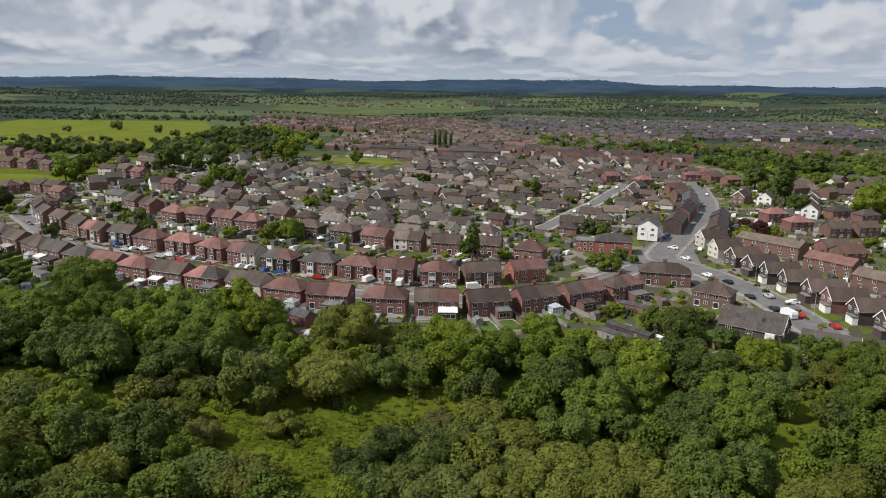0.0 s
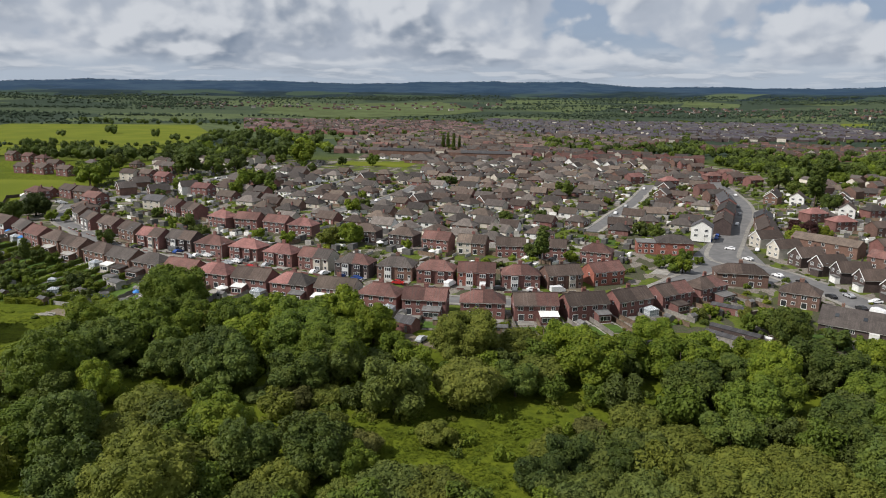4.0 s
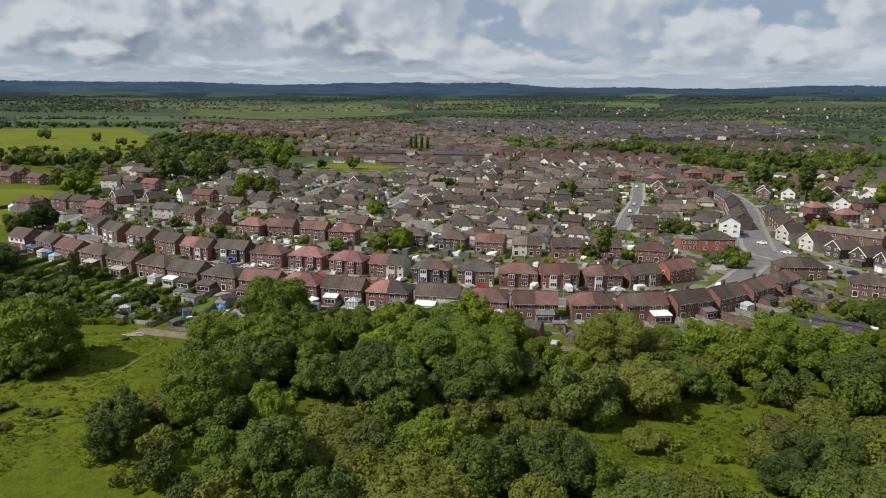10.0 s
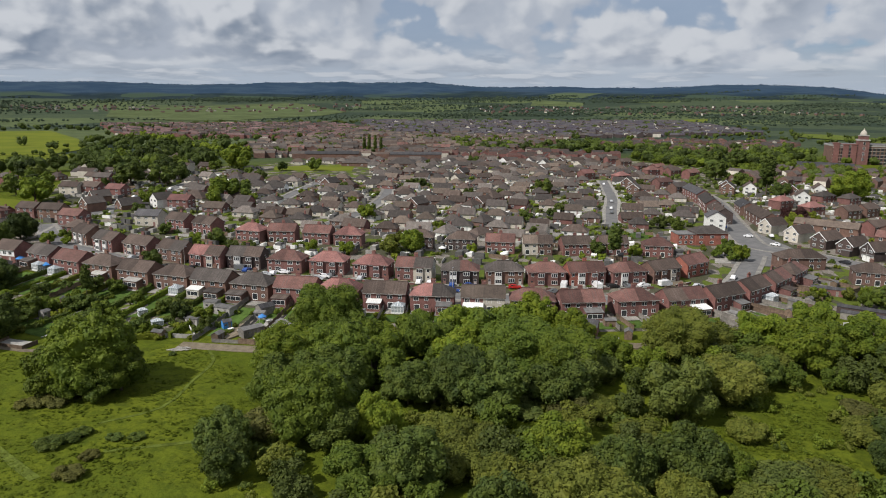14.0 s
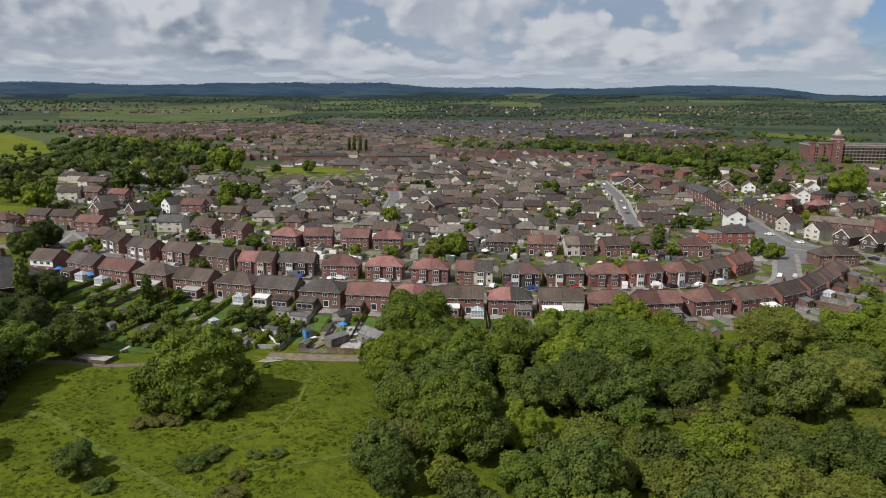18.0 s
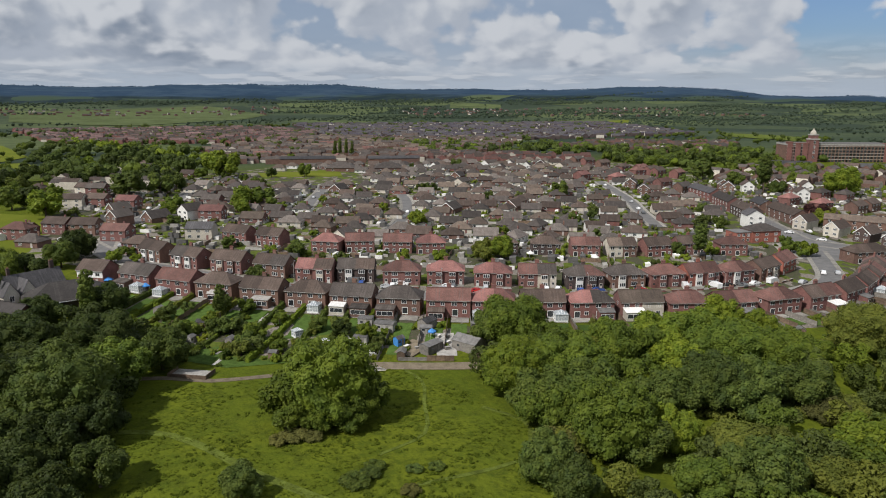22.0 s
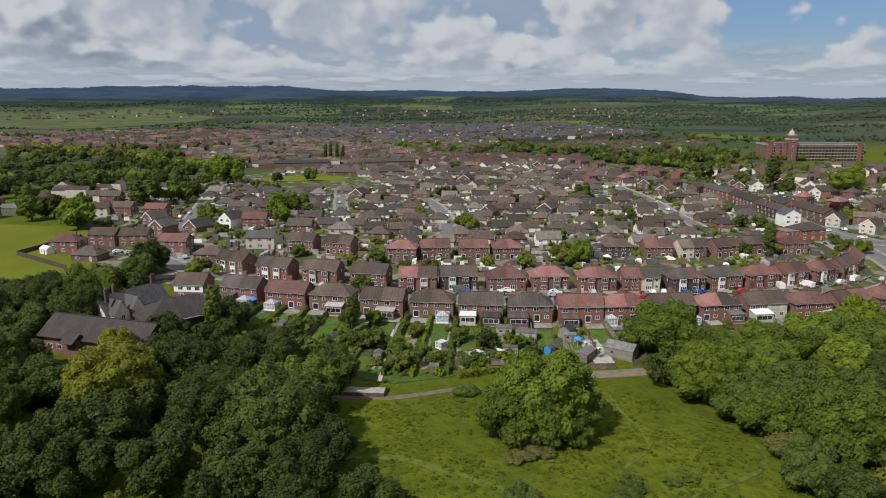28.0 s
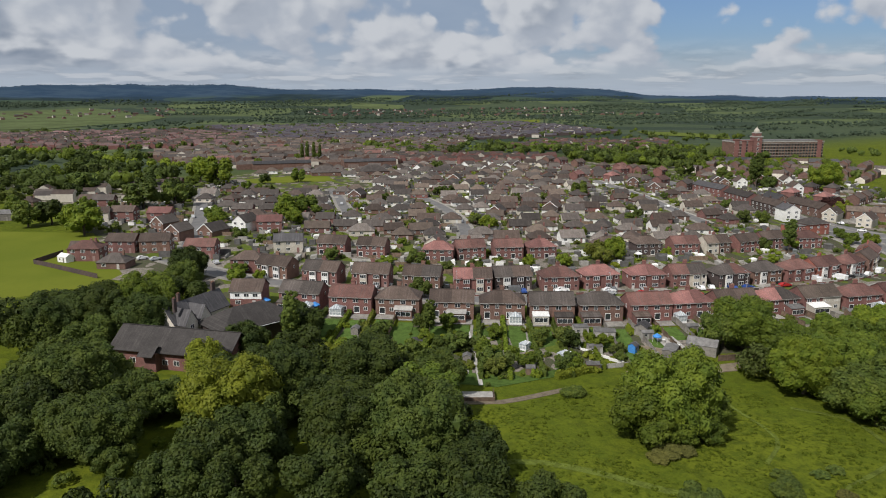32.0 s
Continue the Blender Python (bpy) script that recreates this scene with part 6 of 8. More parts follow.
def far_woods():
    r = random.Random(12)

    def far(name, spots, label, tone, src=FAR):
        stand(name, spots, src, label, "woodland", tone, 0.7)

    # belt of trees behind the estate
    shape = [(100, 770), (130, 905), (240, 850), (360, 790), (480, 700), (420, 600), (330, 560), (262, 500), (250, 560), (240, 650), (185, 720)]
    for tone, n in (("b", 16), ("m", 80), ("d", 150), ("k", 110)):
        belt = []
        while len(belt) < n:
            x, y = r.uniform(100, 480), r.uniform(500, 905)
            if in_shape(x, y, shape) and abs(x - 205) > 12 and noise.noise(Vector((x * 0.02, y * 0.02, 1.0))) > -0.25:
                belt.append((x, y, r.uniform(2.6, 6.2)))
        far("tree_belt", belt, "broad belt of green trees behind the estate", tone)
    avenue = [(-276 + 149 * k / 26 + r.gauss(0, 3), 1116 - 382 * k / 26 + r.gauss(0, 5), r.uniform(4.0, 6.5)) for k in range(27)]
    far("tree_avenue", avenue, "fresh green avenue of trees beside the far estate", "b")
    for tone, n in (("d", 46), ("k", 24), ("m", 18)):
        west = [(r.uniform(-340, -150), 590 + 420 * r.random() ** 1.4, r.uniform(4.0, 8.5)) for i in range(n)]
        west = [w for w in west if noise.noise(Vector((w[0] * 0.012, w[1] * 0.009, 5.0))) > -0.12 and not in_shape(w[0], w[1], [(-500, 800), (-290, 800), (-262, 690), (-420, 640)])]
        far("west_copse", west, "mixed green copse west of the estate", tone)
    lane = [(-430 + 9 * i + r.gauss(0, 5), 628 + r.gauss(0, 14) - 0.2 * i, r.uniform(4, 8)) for i in range(28)]
    lane += [(-640 + 16 * i, 1330 + r.gauss(0, 14), r.uniform(4, 8)) for i in range(24)] + [(-520 + 60 * i + r.gauss(0, 15), 960 + 60 * (i % 2), r.uniform(5, 9)) for i in range(3)] + [(-640 + 14 * i, 806 + r.gauss(0, 6), r.uniform(2, 5)) for i in range(28)] + [(-286 - 0.3 * i, 800 + 14 * i, r.uniform(3, 6)) for i in range(14)]
    far("field_hedges", lane, "hedges and trees round the pastures", "d")
    for tone, n in (("m", 100), ("d", 80), ("k", 30)):
        town = [(r.uniform(-300, 330), r.uniform(700, 1130), r.uniform(2.6, 5.5)) for i in range(n)]
        far("street_trees", [q for q in town if noise.noise(Vector((q[0] * 0.011, q[1] * 0.009, 4.0))) > -0.1], "garden trees among the far streets", tone)
    far("roadside_trees", [(r.uniform(176, 244), r.uniform(400, 560), r.uniform(1.2, 3.2)) for i in range(70)], "garden trees and bushes beside the main road", "d", LOW_BUSH)
    far("works_trees", [(r.uniform(240, 420), r.uniform(430, 640), r.uniform(2.5, 5.5)) for i in range(90)], "trees and scrub round the works sheds", "m")
    far("works_scrub", [(r.uniform(250, 640), r.uniform(380, 700), r.uniform(2.5, 6.0)) for i in range(80)], "dark trees between the road and the mill", "d")
    # hedgerows and copses of the farmland, long and flat across the view
    near, away = [], []
    while len(near) + len(away) < 15000:
        az, d = radians(r.uniform(-50, 80)), 950 + 2480 * r.random() ** 0.72
        x, y = HUB[0] + d * math.sin(az), HUB[1] + d * math.cos(az)
        if (d < 1650 and -420 < x < 780 and y > 800) or noise.noise(Vector((x * 0.0022, y * 0.004, 2.0))) < -0.22 or any(in_shape(x + q, y, f) for f in FAR_FIELDS + [WEST_FIELD] for q in (0, 90, 200)):
            continue
        turn = r.choice((0.0, 0.15, -0.2, -0.1)) + r.gauss(0, 0.12)
        wood = r.random() < 0.5
        n = r.randrange(14, 60)
        wide = 1.0 + d / 3000
        for i in range(n):
            (near if d < 1500 else away).append((x + (i * 5.5 * math.cos(turn) if not wood else r.gauss(0, 42)) * wide + r.gauss(0, 3), y + (i * 5.5 * math.sin(turn) if not wood else r.gauss(0, 13)) * wide + r.gauss(0, 4), r.uniform(1.8, 4.2) * wide))
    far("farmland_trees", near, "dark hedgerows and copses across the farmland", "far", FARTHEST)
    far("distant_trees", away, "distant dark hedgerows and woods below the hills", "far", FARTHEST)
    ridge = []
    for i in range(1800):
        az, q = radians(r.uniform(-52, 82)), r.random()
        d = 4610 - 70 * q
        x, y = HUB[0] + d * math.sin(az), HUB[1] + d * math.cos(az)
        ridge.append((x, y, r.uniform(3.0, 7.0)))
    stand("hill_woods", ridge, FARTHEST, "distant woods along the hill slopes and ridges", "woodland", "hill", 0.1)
    for tone, n in (("d", 300), ("k", 560), ("m", 160)):
        town = [(r.uniform(-330, 780), r.uniform(760, 1620), r.uniform(2.5, 6.0)) for i in range(n)]
        far("town_trees", [q for q in town if noise.noise(Vector((q[0] * 0.008, q[1] * 0.006, 9.0))) > -0.25], "scattered trees among far streets", tone, LOW_BUSH)


far_woods()


# ---- far streets ----
def far_streets():
    r = random.Random(21)
    pink = [(-364, 1480), (20, 1470), (85, 1230), (-20, 905), (-290, 1040)]
    dark = [(75, 1130), (120, 1540), (760, 1440), (640, 1000), (300, 960)]
    mid = [(-70, 730), (-90, 900), (60, 1100), (330, 940), (150, 790), (90, 690)]
    for shape, roofs, wall, n, turn in ((pink, ("roof_pink", "roof_russet", "roof_brown"), "brick_red", 16, -20), (dark, ("roof_slate", "roof_slate", "roof_brown"), "brick_dark", 16, -28), (mid, ("roof_brown", "roof_russet", "roof_grey"), "brick_brown", 34, -15)):
        xs, ys = [p[0] for p in shape], [p[1] for p in shape]
        done, tries = [], 0
        while len(done) < n and tries < 6000:
            tries += 1
            x, y = r.uniform(min(xs), max(xs)), r.uniform(min(ys), max(ys))
            if not in_shape(x, y, shape) or any(abs(x - a) < 34 and abs(y - b) < 22 for a, b in done):
                continue
            done.append((x, y))
            a = radians(turn + (90 if (int(x / 160) + int(y / 190)) % 2 else 0) + r.uniform(-6, 6))
            half = r.choice((6.0, 9.0, 12.0))
            terrace(x - half * math.cos(a), y - half * math.sin(a), x + half * math.cos(a), y + half * math.sin(a), int(half / 3), r.choice(roofs), wall, 8.5, 5.0, 2.7, "far streets", detail=0, z=land_height(x, y))


far_streets()


def rooftops(name, shape, n, turn, roofs, wall, label, seed, gap=7.0, long=(3.2, 7.0)):
    """Rows of small far houses in one mesh."""
    r = random.Random(seed)
    bm = bmesh.new()
    xs, ys = [p[0] for p in shape], [p[1] for p in shape]
    done, tries = [], 0
    while len(done) < n and tries < 30000:
        tries += 1
        x, y = r.uniform(min(xs), max(xs)), r.uniform(min(ys), max(ys))
        y = round(y / 19.0) * 19.0 + 0.3 * x % 19.0
        if not in_shape(x, y, shape) or any(abs(x - a) < gap and abs(y - b) < gap for a, b in done):
            continue
        done.append((x, y))
        m = pose(x, y, land_height(x, y), 0, 0, turn + (90 if r.random() < 0.22 else 0) + r.uniform(-7, 7))
        L, d, h, k = r.uniform(*long), r.uniform(3.4, 4.2), r.choice((2.8, 4.8, 4.8)), r.uniform(2.0, 2.8)
        p = [bm.verts.new(m @ Vector(q)) for q in ((-L, -d, -1), (L, -d, -1), (L, d, -1), (-L, d, -1), (-L, -d, h), (L, -d, h), (L, d, h), (-L, d, h), (-L, 0, h + k), (L, 0, h + k))]
        for f in ((0, 1, 5, 4), (2, 3, 7, 6), (1, 2, 6, 9, 5), (3, 0, 4, 8, 7)):
            bm.faces.new([p[i] for i in f]).material_index = 1 if r.random() < 0.12 else 0
        slot = 2 + r.randrange(len(roofs))
        for f in ((4, 5, 9, 8), (6, 7, 8, 9)):
            bm.faces.new([p[i] for i in f]).material_index = slot
    me = bpy.data.meshes.new(name)
    bm.to_mesh(me)
    bm.free()
    for mat in (wall, "render_cream") + tuple(roofs):
        me.materials.append(MATS[mat])
    tagged(new(name, me), label, "houses", kind="stuff")


rooftops("pink_rooftops", [(-400, 1520), (30, 1500), (95, 1250), (0, 1010), (-300, 1120)], 900, -20, ("roof_pink", "roof_pink", "roof_brown", "roof_grey", "roof_tan"), "brick_red", "far estate of small pink-roofed houses", 1)
# Roof and wall colours of this town hold painted cloud shade.
rooftops("dark_rooftops", [(75, 1130), (120, 1640), (860, 1500), (680, 1000), (300, 960)], 1500, -28, ("roof_purple_shade", "roof_purple_shade", "roof_slate", "roof_dark"), "brick_dark", "far rows of slate-roofed terraces", 2)
rooftops("brown_rooftops", [(-120, 720), (-130, 920), (60, 1120), (330, 960), (200, 800), (100, 690)], 520, -15, ("roof_brown", "roof_grey", "roof_dark", "roof_tan"), "brick_brown", "far brown-roofed streets behind the estate", 3)
rooftops("east_rooftops", [(210, 470), (300, 360), (420, 420), (390, 480), (290, 520)], 60, 20, ("roof_brown", "roof_grey"), "brick_brown", "brown-roofed houses below the mill", 4, 9.0, (4.0, 8.0))
rooftops("edge_rooftops", [(60, 700), (150, 650), (200, 645), (235, 660), (185, 725), (100, 775)], 60, -15, ("roof_brown", "roof_grey", "roof_russet"), "brick_red", "brown-roofed houses at the edge of the estate", 9, 9.0)
rooftops("belt_rooftops", [(290, 810), (420, 880), (560, 780), (450, 670), (350, 700)], 130, -10, ("roof_brown", "roof_grey", "roof_russet"), "brick_brown", "brown-roofed streets beyond the belt of trees", 8)
rooftops("west_rooftops", [(-250, 560), (-190, 520), (-160, 600), (-190, 680), (-270, 660)], 26, -30, ("roof_grey", "roof_brown"), "render_cream", "grey-roofed houses west of the estate", 5, 11.0, (4.0, 7.0))
rooftops("village_rooftops", [(600, 2100), (1500, 1500), (1700, 2300), (700, 2700)], 150, 10, ("roof_slate", "roof_brown"), "brick_brown", "small far village among trees", 6)
rooftops("hill_rooftops", [(-900, 2200), (300, 2300), (300, 2800), (-900, 2700)], 150, 10, ("roof_slate", "roof_brown"), "brick_brown", "small far village below the hills", 7)

# ---- vehicles ----
def car_body_mesh(van=False, estate_=False):
    def build(bm):
        if van:
            prof = [(-2.5, 0.35), (2.45, 0.35), (2.5, 0.9), (2.35, 1.15), (1.75, 1.25), (1.35, 1.95), (1.1, 2.05), (-2.4, 2.05), (-2.5, 1.9)]
            half = 0.95
        else:
            prof = [(-2.1, 0.35), (2.05, 0.35), (2.12, 0.65), (1.95, 0.85), (0.95, 0.98), (0.25, 1.42), (-1.15, 1.46), (-1.75, 1.05), (-2.08, 0.98), (-2.15, 0.6)]
            half = 0.86
        n = len(prof)
        rings = []
        for y, k in ((-half, 0.90), (-half * 0.92, 1.0), (half * 0.92, 1.0), (half, 0.90)):
            rings.append([bm.verts.new((x * (0.985 if abs(y) == half else 1.0), y * (0.84 if z > 1.0 and not van else 1.0), 0.35 + (z - 0.35) * (0.985 if k < 1 else 1.0))) for x, z in prof])
        for a, b in zip(rings, rings[1:]):
            for i in range(n):
                bm.faces.new((a[i], a[(i + 1) % n], b[(i + 1) % n], b[i]))
        bm.faces.new(rings[0][::-1])
        bm.faces.new(rings[-1])
        bmesh.ops.recalc_face_normals(bm, faces=bm.faces)

    return mesh_of(("body", van), build)


def car_glass_mesh(van):
    def build(bm):
        if van:
            prof, half = [(1.80, 1.24), (1.42, 1.86), (1.36, 1.80), (1.70, 1.22)], 0.80
            prism(bm, [(p[0], p[1]) for p in prof], -half, half)
            for v in bm.verts:
                v.co = Vector((v.co.y + 0.03, v.co.x, v.co.z))
        else:
            prism(bm, [(0.92, 1.0), (0.27, 1.40), (-1.10, 1.435), (-1.66, 1.06)], -0.745, 0.745)
            for v in bm.verts:
                v.co = Vector((v.co.y * 1.0, v.co.x, v.co.z))

    return mesh_of(("windows", van), build)


def car(x, y, ang, paint, van=False):
    word = "van" if van else "car"
    c = base(word, pose(x, y, land_height(x, y) + 0.17, 0, 0, ang), f"parked {paint} {'panel van' if van else 'hatchback car'} at the roadside", word, "parked vehicles")
    part("body", car_body_mesh(van), c, None, "paint_" + paint)
    part("windscreen" if van else "cabin_glass", car_glass_mesh(van), c, Matrix.Diagonal((1, 1.02, 1, 1)), "glass_pane")
    for wx in ((1.55, -1.6) if van else (1.3, -1.3)):
        for wy in (-0.82, 0.82):
            part("wheel", mesh_of(("wheel",), lambda bm: tube(bm, (0, -0.11, 0.32), (0, 0.11, 0.32), 0.32, 0.32, 12)), c, pose(wx, wy, 0), "rubber")
    front = 2.46 if van else 2.05
    for wy in (-0.6, 0.6):
        part("headlight", box_mesh("headlight", (-0.06, 0.06, -0.17, 0.17, -0.09, 0.09)), c, pose(front, wy, 0.85 if van else 0.72), "lamp_glass")
    return c


PAINTS = ["white", "silver", "black", "red", "blue", "grey", "silver", "grey"]


def near_line(line, x, y):
    pts = spline(line, 3.0)
    k = min(range(len(pts) - 1), key=lambda i: math.hypot(pts[i].x - x, pts[i].y - y))
    return math.degrees(math.atan2(pts[k + 1].y - pts[k].y, pts[k + 1].x - pts[k].x))


# parked along the street, on drives and on the main road
for x, y, paint, kind in ((-113, 259, "white", 0), (-100, 251, "white", 0), (-102.5, 248.5, "silver", 0), (-93, 243, "red", 0), (-66.5, 237, "white", 0), (-78, 234, "red", 0), (-119, 257, "silver", 0), (-55, 231, "blue", 0), (-24, 225.5, "white", 1), (-41, 226.5, "red", 0),
                          (-136, 273, "white", 1), (-127, 266, "grey", 1), (-144, 280, "black", 0), (-62, 226, "blue", 0), (-8, 222, "black", 0), (3, 221, "white", 0), (11, 221, "white", 1), (21, 217, "silver", 0), (41, 225, "white", 0), (46, 223, "silver", 0), (-30, 219, "grey", 0), (-160, 293, "silver", 0)):
    car(x, y, near_line(STREET, x, y) + (70 if (x in (-24, -66.5)) else 0), paint, bool(kind))
for x, y, paint in ((99, 291, "white"), (98, 272, "white"), (97, 246, "white"), (101, 237, "black"), (101, 219, "black"), (107.5, 220, "silver"), (112, 213, "white"), (108, 200, "red"), (113, 190, "red"), (103, 206, "black"), (97, 307, "blue"), (102, 312, "blue"), (105, 318, "blue"), (112, 330, "silver"), (118, 341, "grey"),
                    (110, 289, "white"), (126, 344, "white"), (140, 372, "silver"), (150, 396, "grey"), (168, 440, "white"), (162, 452, "silver")):
    car(x, y, near_line(MAIN, x, y) + (90 if x in (99, 112) else 0), paint)
for x, y, paint, ang in ((-188, 452, "white", 70), (-182, 462, "silver", 70), (-190, 440, "grey", 70), (-172, 486, "white", 72), (-200, 352, "silver", 90), (-222, 372, "white", 10), (-218, 368, "silver", 10), (72, 372, "white", 65), (84, 394, "silver", 65), (66, 360, "grey", 60), (-66, 388, "white", 60), (-58, 404, "white", 65), (-94, 474, "silver", 70), (118, 468, "white", 65)):
    car(x, y, ang, paint)


def caravan(x, y, ang):
    c = base("caravan", pose(x, y, land_height(x, y) + 0.2, 0, 0, ang), "white touring caravan parked by the road", "caravan")

    def build(bm):
        prism(bm, [(-2.7, 0.45), (2.5, 0.45), (2.75, 1.0), (2.6, 1.9), (2.2, 2.5), (-2.4, 2.5), (-2.75, 1.8)], -1.05, 1.05)
        for v in bm.verts:
            v.co = Vector((v.co.y, v.co.x, v.co.z))

    part("body", mesh_of(("caravan_body",), build), c, None, "paint_white")
    part("window", box_mesh("caravan_window", (-0.7, 0.7, -0.03, 0.03, 0, 0.6)), c, pose(0.6, -1.06, 1.4), "glass_pane")
    part("door", box_mesh("caravan_door", (-0.3, 0.3, -0.03, 0.03, 0, 1.7)), c, pose(-1.3, -1.06, 0.6), "white_plastic")
    for wy in (-0.9, 0.9):
        part("wheel", mesh_of(("wheel",), None), c, pose(0, wy, 0), "rubber")
    part("hitch", box_mesh("hitch", (2.6, 3.7, -0.07, 0.07, 0.4, 0.52)), c, None, "alloy")


caravan(104, 199, 100)


# ---- garden things ----
def fence(x0, y0, x1, y1, h=1.6, mat="fence_wood", label="weathered brown panel fence between gardens", pitch=2.4):
    L = math.hypot(x1 - x0, y1 - y0)
    n = max(1, round(L / pitch))
    ang = math.degrees(math.atan2(y1 - y0, x1 - x0))
    f = base("garden_fence", pose(x0, y0, 0), label, "fence", "garden fences")
    step = round(L / n, 2)
    panel = box_mesh("fence_panel", (0.05, step - 0.05, -0.025, 0.025, 0.08, h), (0.05, step - 0.05, -0.05, -0.025, h - 0.25, h - 0.17), (0.05, step - 0.05, -0.05, -0.025, 0.3, 0.38))
    post = box_mesh("fence_post", (-0.05, 0.05, -0.05, 0.05, -0.6, h + 0.1))
    for i in range(n + 1):
        t = i / n
        x, y = x0 + (x1 - x0) * t, y0 + (y1 - y0) * t
        m = pose(x - x0, y - y0, land_height(x, y), 0, 0, ang)
        part("post", post, f, m, mat)
        if i < n:
            part("panel", panel, f, m, mat)
    return f


def hedge(x0, y0, x1, y1, h, wide, tone, label):
    """A clipped hedge: a dense run of leaves round a core."""
    L = math.hypot(x1 - x0, y1 - y0)
    r = np.random.RandomState(int(abs(x0 * 7 + y0)))
    n = int(L * (h + wide) * 16)
    u, a = r.uniform(0, L, n), r.uniform(0, math.pi, n)
    bulge = 1 + 0.12 * np.sin(u * 1.7) + r.uniform(-0.08, 0.1, n)
    v, z = np.cos(a) * wide / 2 * bulge, 0.15 + np.sin(a) ** 0.6 * (h - 0.15) * bulge
    z = np.where(r.uniform(size=n) < 0.4, r.uniform(0.1, h * 0.8, n), z)
    d = np.array(((x1 - x0) / L, (y1 - y0) / L))
    px, py = x0 + d[0] * u - d[1] * v, y0 + d[1] * u + d[0] * v
    pz = np.array([land_height(a_, b_) for a_, b_ in zip(px, py)]) + z
    pos = np.stack((px, py, pz), 1)
    t1, t2 = r.normal(size=(n, 3)) * 0.13, r.normal(size=(n, 3)) * 0.13
    verts = np.stack((pos - t1, pos - t2, pos + t1, pos + t2), 1).reshape(-1, 3).tolist()
    faces = np.arange(4 * n).reshape(-1, 4).tolist()
    steps = max(2, int(L / 2))
    o = len(verts)
    for i in range(steps + 1):
        cx, cy = x0 + (x1 - x0) * i / steps, y0 + (y1 - y0) * i / steps
        g_ = land_height(cx, cy)
        for s, zz in ((-0.38, -0.1), (-0.36, h * 0.85), (0.36, h * 0.85), (0.38, -0.1)):
            verts.append((cx - d[1] * s * wide, cy + d[0] * s * wide, g_ + zz))
    for i in range(steps):
        for k in range(3):
            q = o + 4 * i + k
            faces.append([q, q + 1, q + 5, q + 4])
    faces += [[o, o + 1, o + 2, o + 3], [o + 4 * steps + k for k in (3, 2, 1, 0)]]
    return tagged(new("hedge", raw_mesh("hedge", verts, faces, "leaf_" + tone)), label, "hedge", "garden hedges")


def shed(x, y, ang, w=2.6, d=2.0, h=1.9, rise=0.5, wall="fence_wood", roof="roof_felt", label="small timber garden shed with felt roof", name="shed"):
    s = base(name, pose(x, y, land_height(x, y), 0, 0, ang), label, name.replace("_", " "), "garden sheds")
    part("wall", walls_mesh(w, d, h, rise, True), s, None, wall)
    part("roof", gable_roof(-w / 2 - 0.12, w / 2 + 0.12, d, h, rise, 0.15, 0.06), s, None, roof)
    part("door", box_mesh("shed_door", (-0.4, 0.4, -0.04, 0.02, 0, 1.75)), s, pose(w * 0.2, -d / 2 - 0.005, 0.05), "grey_timber")
    part("window", box_mesh("shed_window", (-0.35, 0.35, -0.04, 0.02, 0, 0.5)), s, pose(-w * 0.22, -d / 2 - 0.005, 1.0), "glass_pane")
    return s


def glazed_room(x, y, ang, w=3.4, d=2.8, h=2.2, rise=0.9, name="conservatory", label="white framed conservatory behind a house"):
    c = base(name, pose(x, y, land_height(x, y), 0, 0, ang), label, name, "conservatories" if name == "conservatory" else "greenhouses")
    wf = lambda span: mesh_of(("glazed_wall", span, h), lambda bm: lattice(bm, bars(span, max(2, int(span / 0.8)), 0.09), [-0.6, 0.5, 1.2, 1.29, h - 0.1, h], -0.05, 0.03, -0.01))
    for face, span in (("f", w), ("b", w), ("l", d), ("r", d)):
        me = wf(span)
        if not me.materials:
            me.materials.append(MATS["white_plastic"])
            me.materials.append(MATS["conservatory_glass"])
        ob = new("glazed_wall", me)
        ob.matrix_basis, ob.parent = on_face(face, w, d, 0, 0), c
    part("glass_roof", hip_roof(-w / 2, w / 2, d, h, rise, 0.12), c, None, "conservatory_glass")
    k = rise / (d / 2)
    for i in range(5):
        u = -w / 2 + 0.3 + (w - 0.6) * i / 4
        zt = h + min(rise, (w / 2 - abs(u)) * k * 1.0)
        def build(bm, u=u, zt=zt):
            yt = -max(0.0, d / 2 - (zt - h) / k)
            tube(bm, (u, -d / 2 - 0.1, h + 0.12), (u, yt, zt + 0.17), 0.05, 0.05, 4)
        part("glazing_bar", mesh_of(("glazing_bar", w, d, h, rise, i), build), c, None, "white_plastic")
    return c


def lean_to(x, y, ang, w, d, h=2.6, wall="render_white", roof="roof_felt", label="single-storey rear extension with a shallow roof", glazed=True):
    e = base("extension", pose(x, y, land_height(x, y), 0, 0, ang), label, "extension", "rear extensions")
    part("wall", mesh_of(("ext_wall", w, d, h), lambda bm: prism(bm, [(-d / 2, -1.0), (d / 2, -1.0), (d / 2, h + 0.5), (-d / 2, h)], -w / 2, w / 2)), e, None, wall)
    part("roof", mesh_of(("ext_roof", w, d, h), lambda bm: prism(bm, [(-d / 2 - 0.2, h - 0.03), (d / 2, h + 0.52), (d / 2, h + 0.64), (-d / 2 - 0.2, h + 0.10)], -w / 2 - 0.15, w / 2 + 0.15)), e, None, roof)
    if glazed:
        add_window(e, w - 0.7, 1.3, on_face("f", w, d, 0, 0.85), 3)
    return e


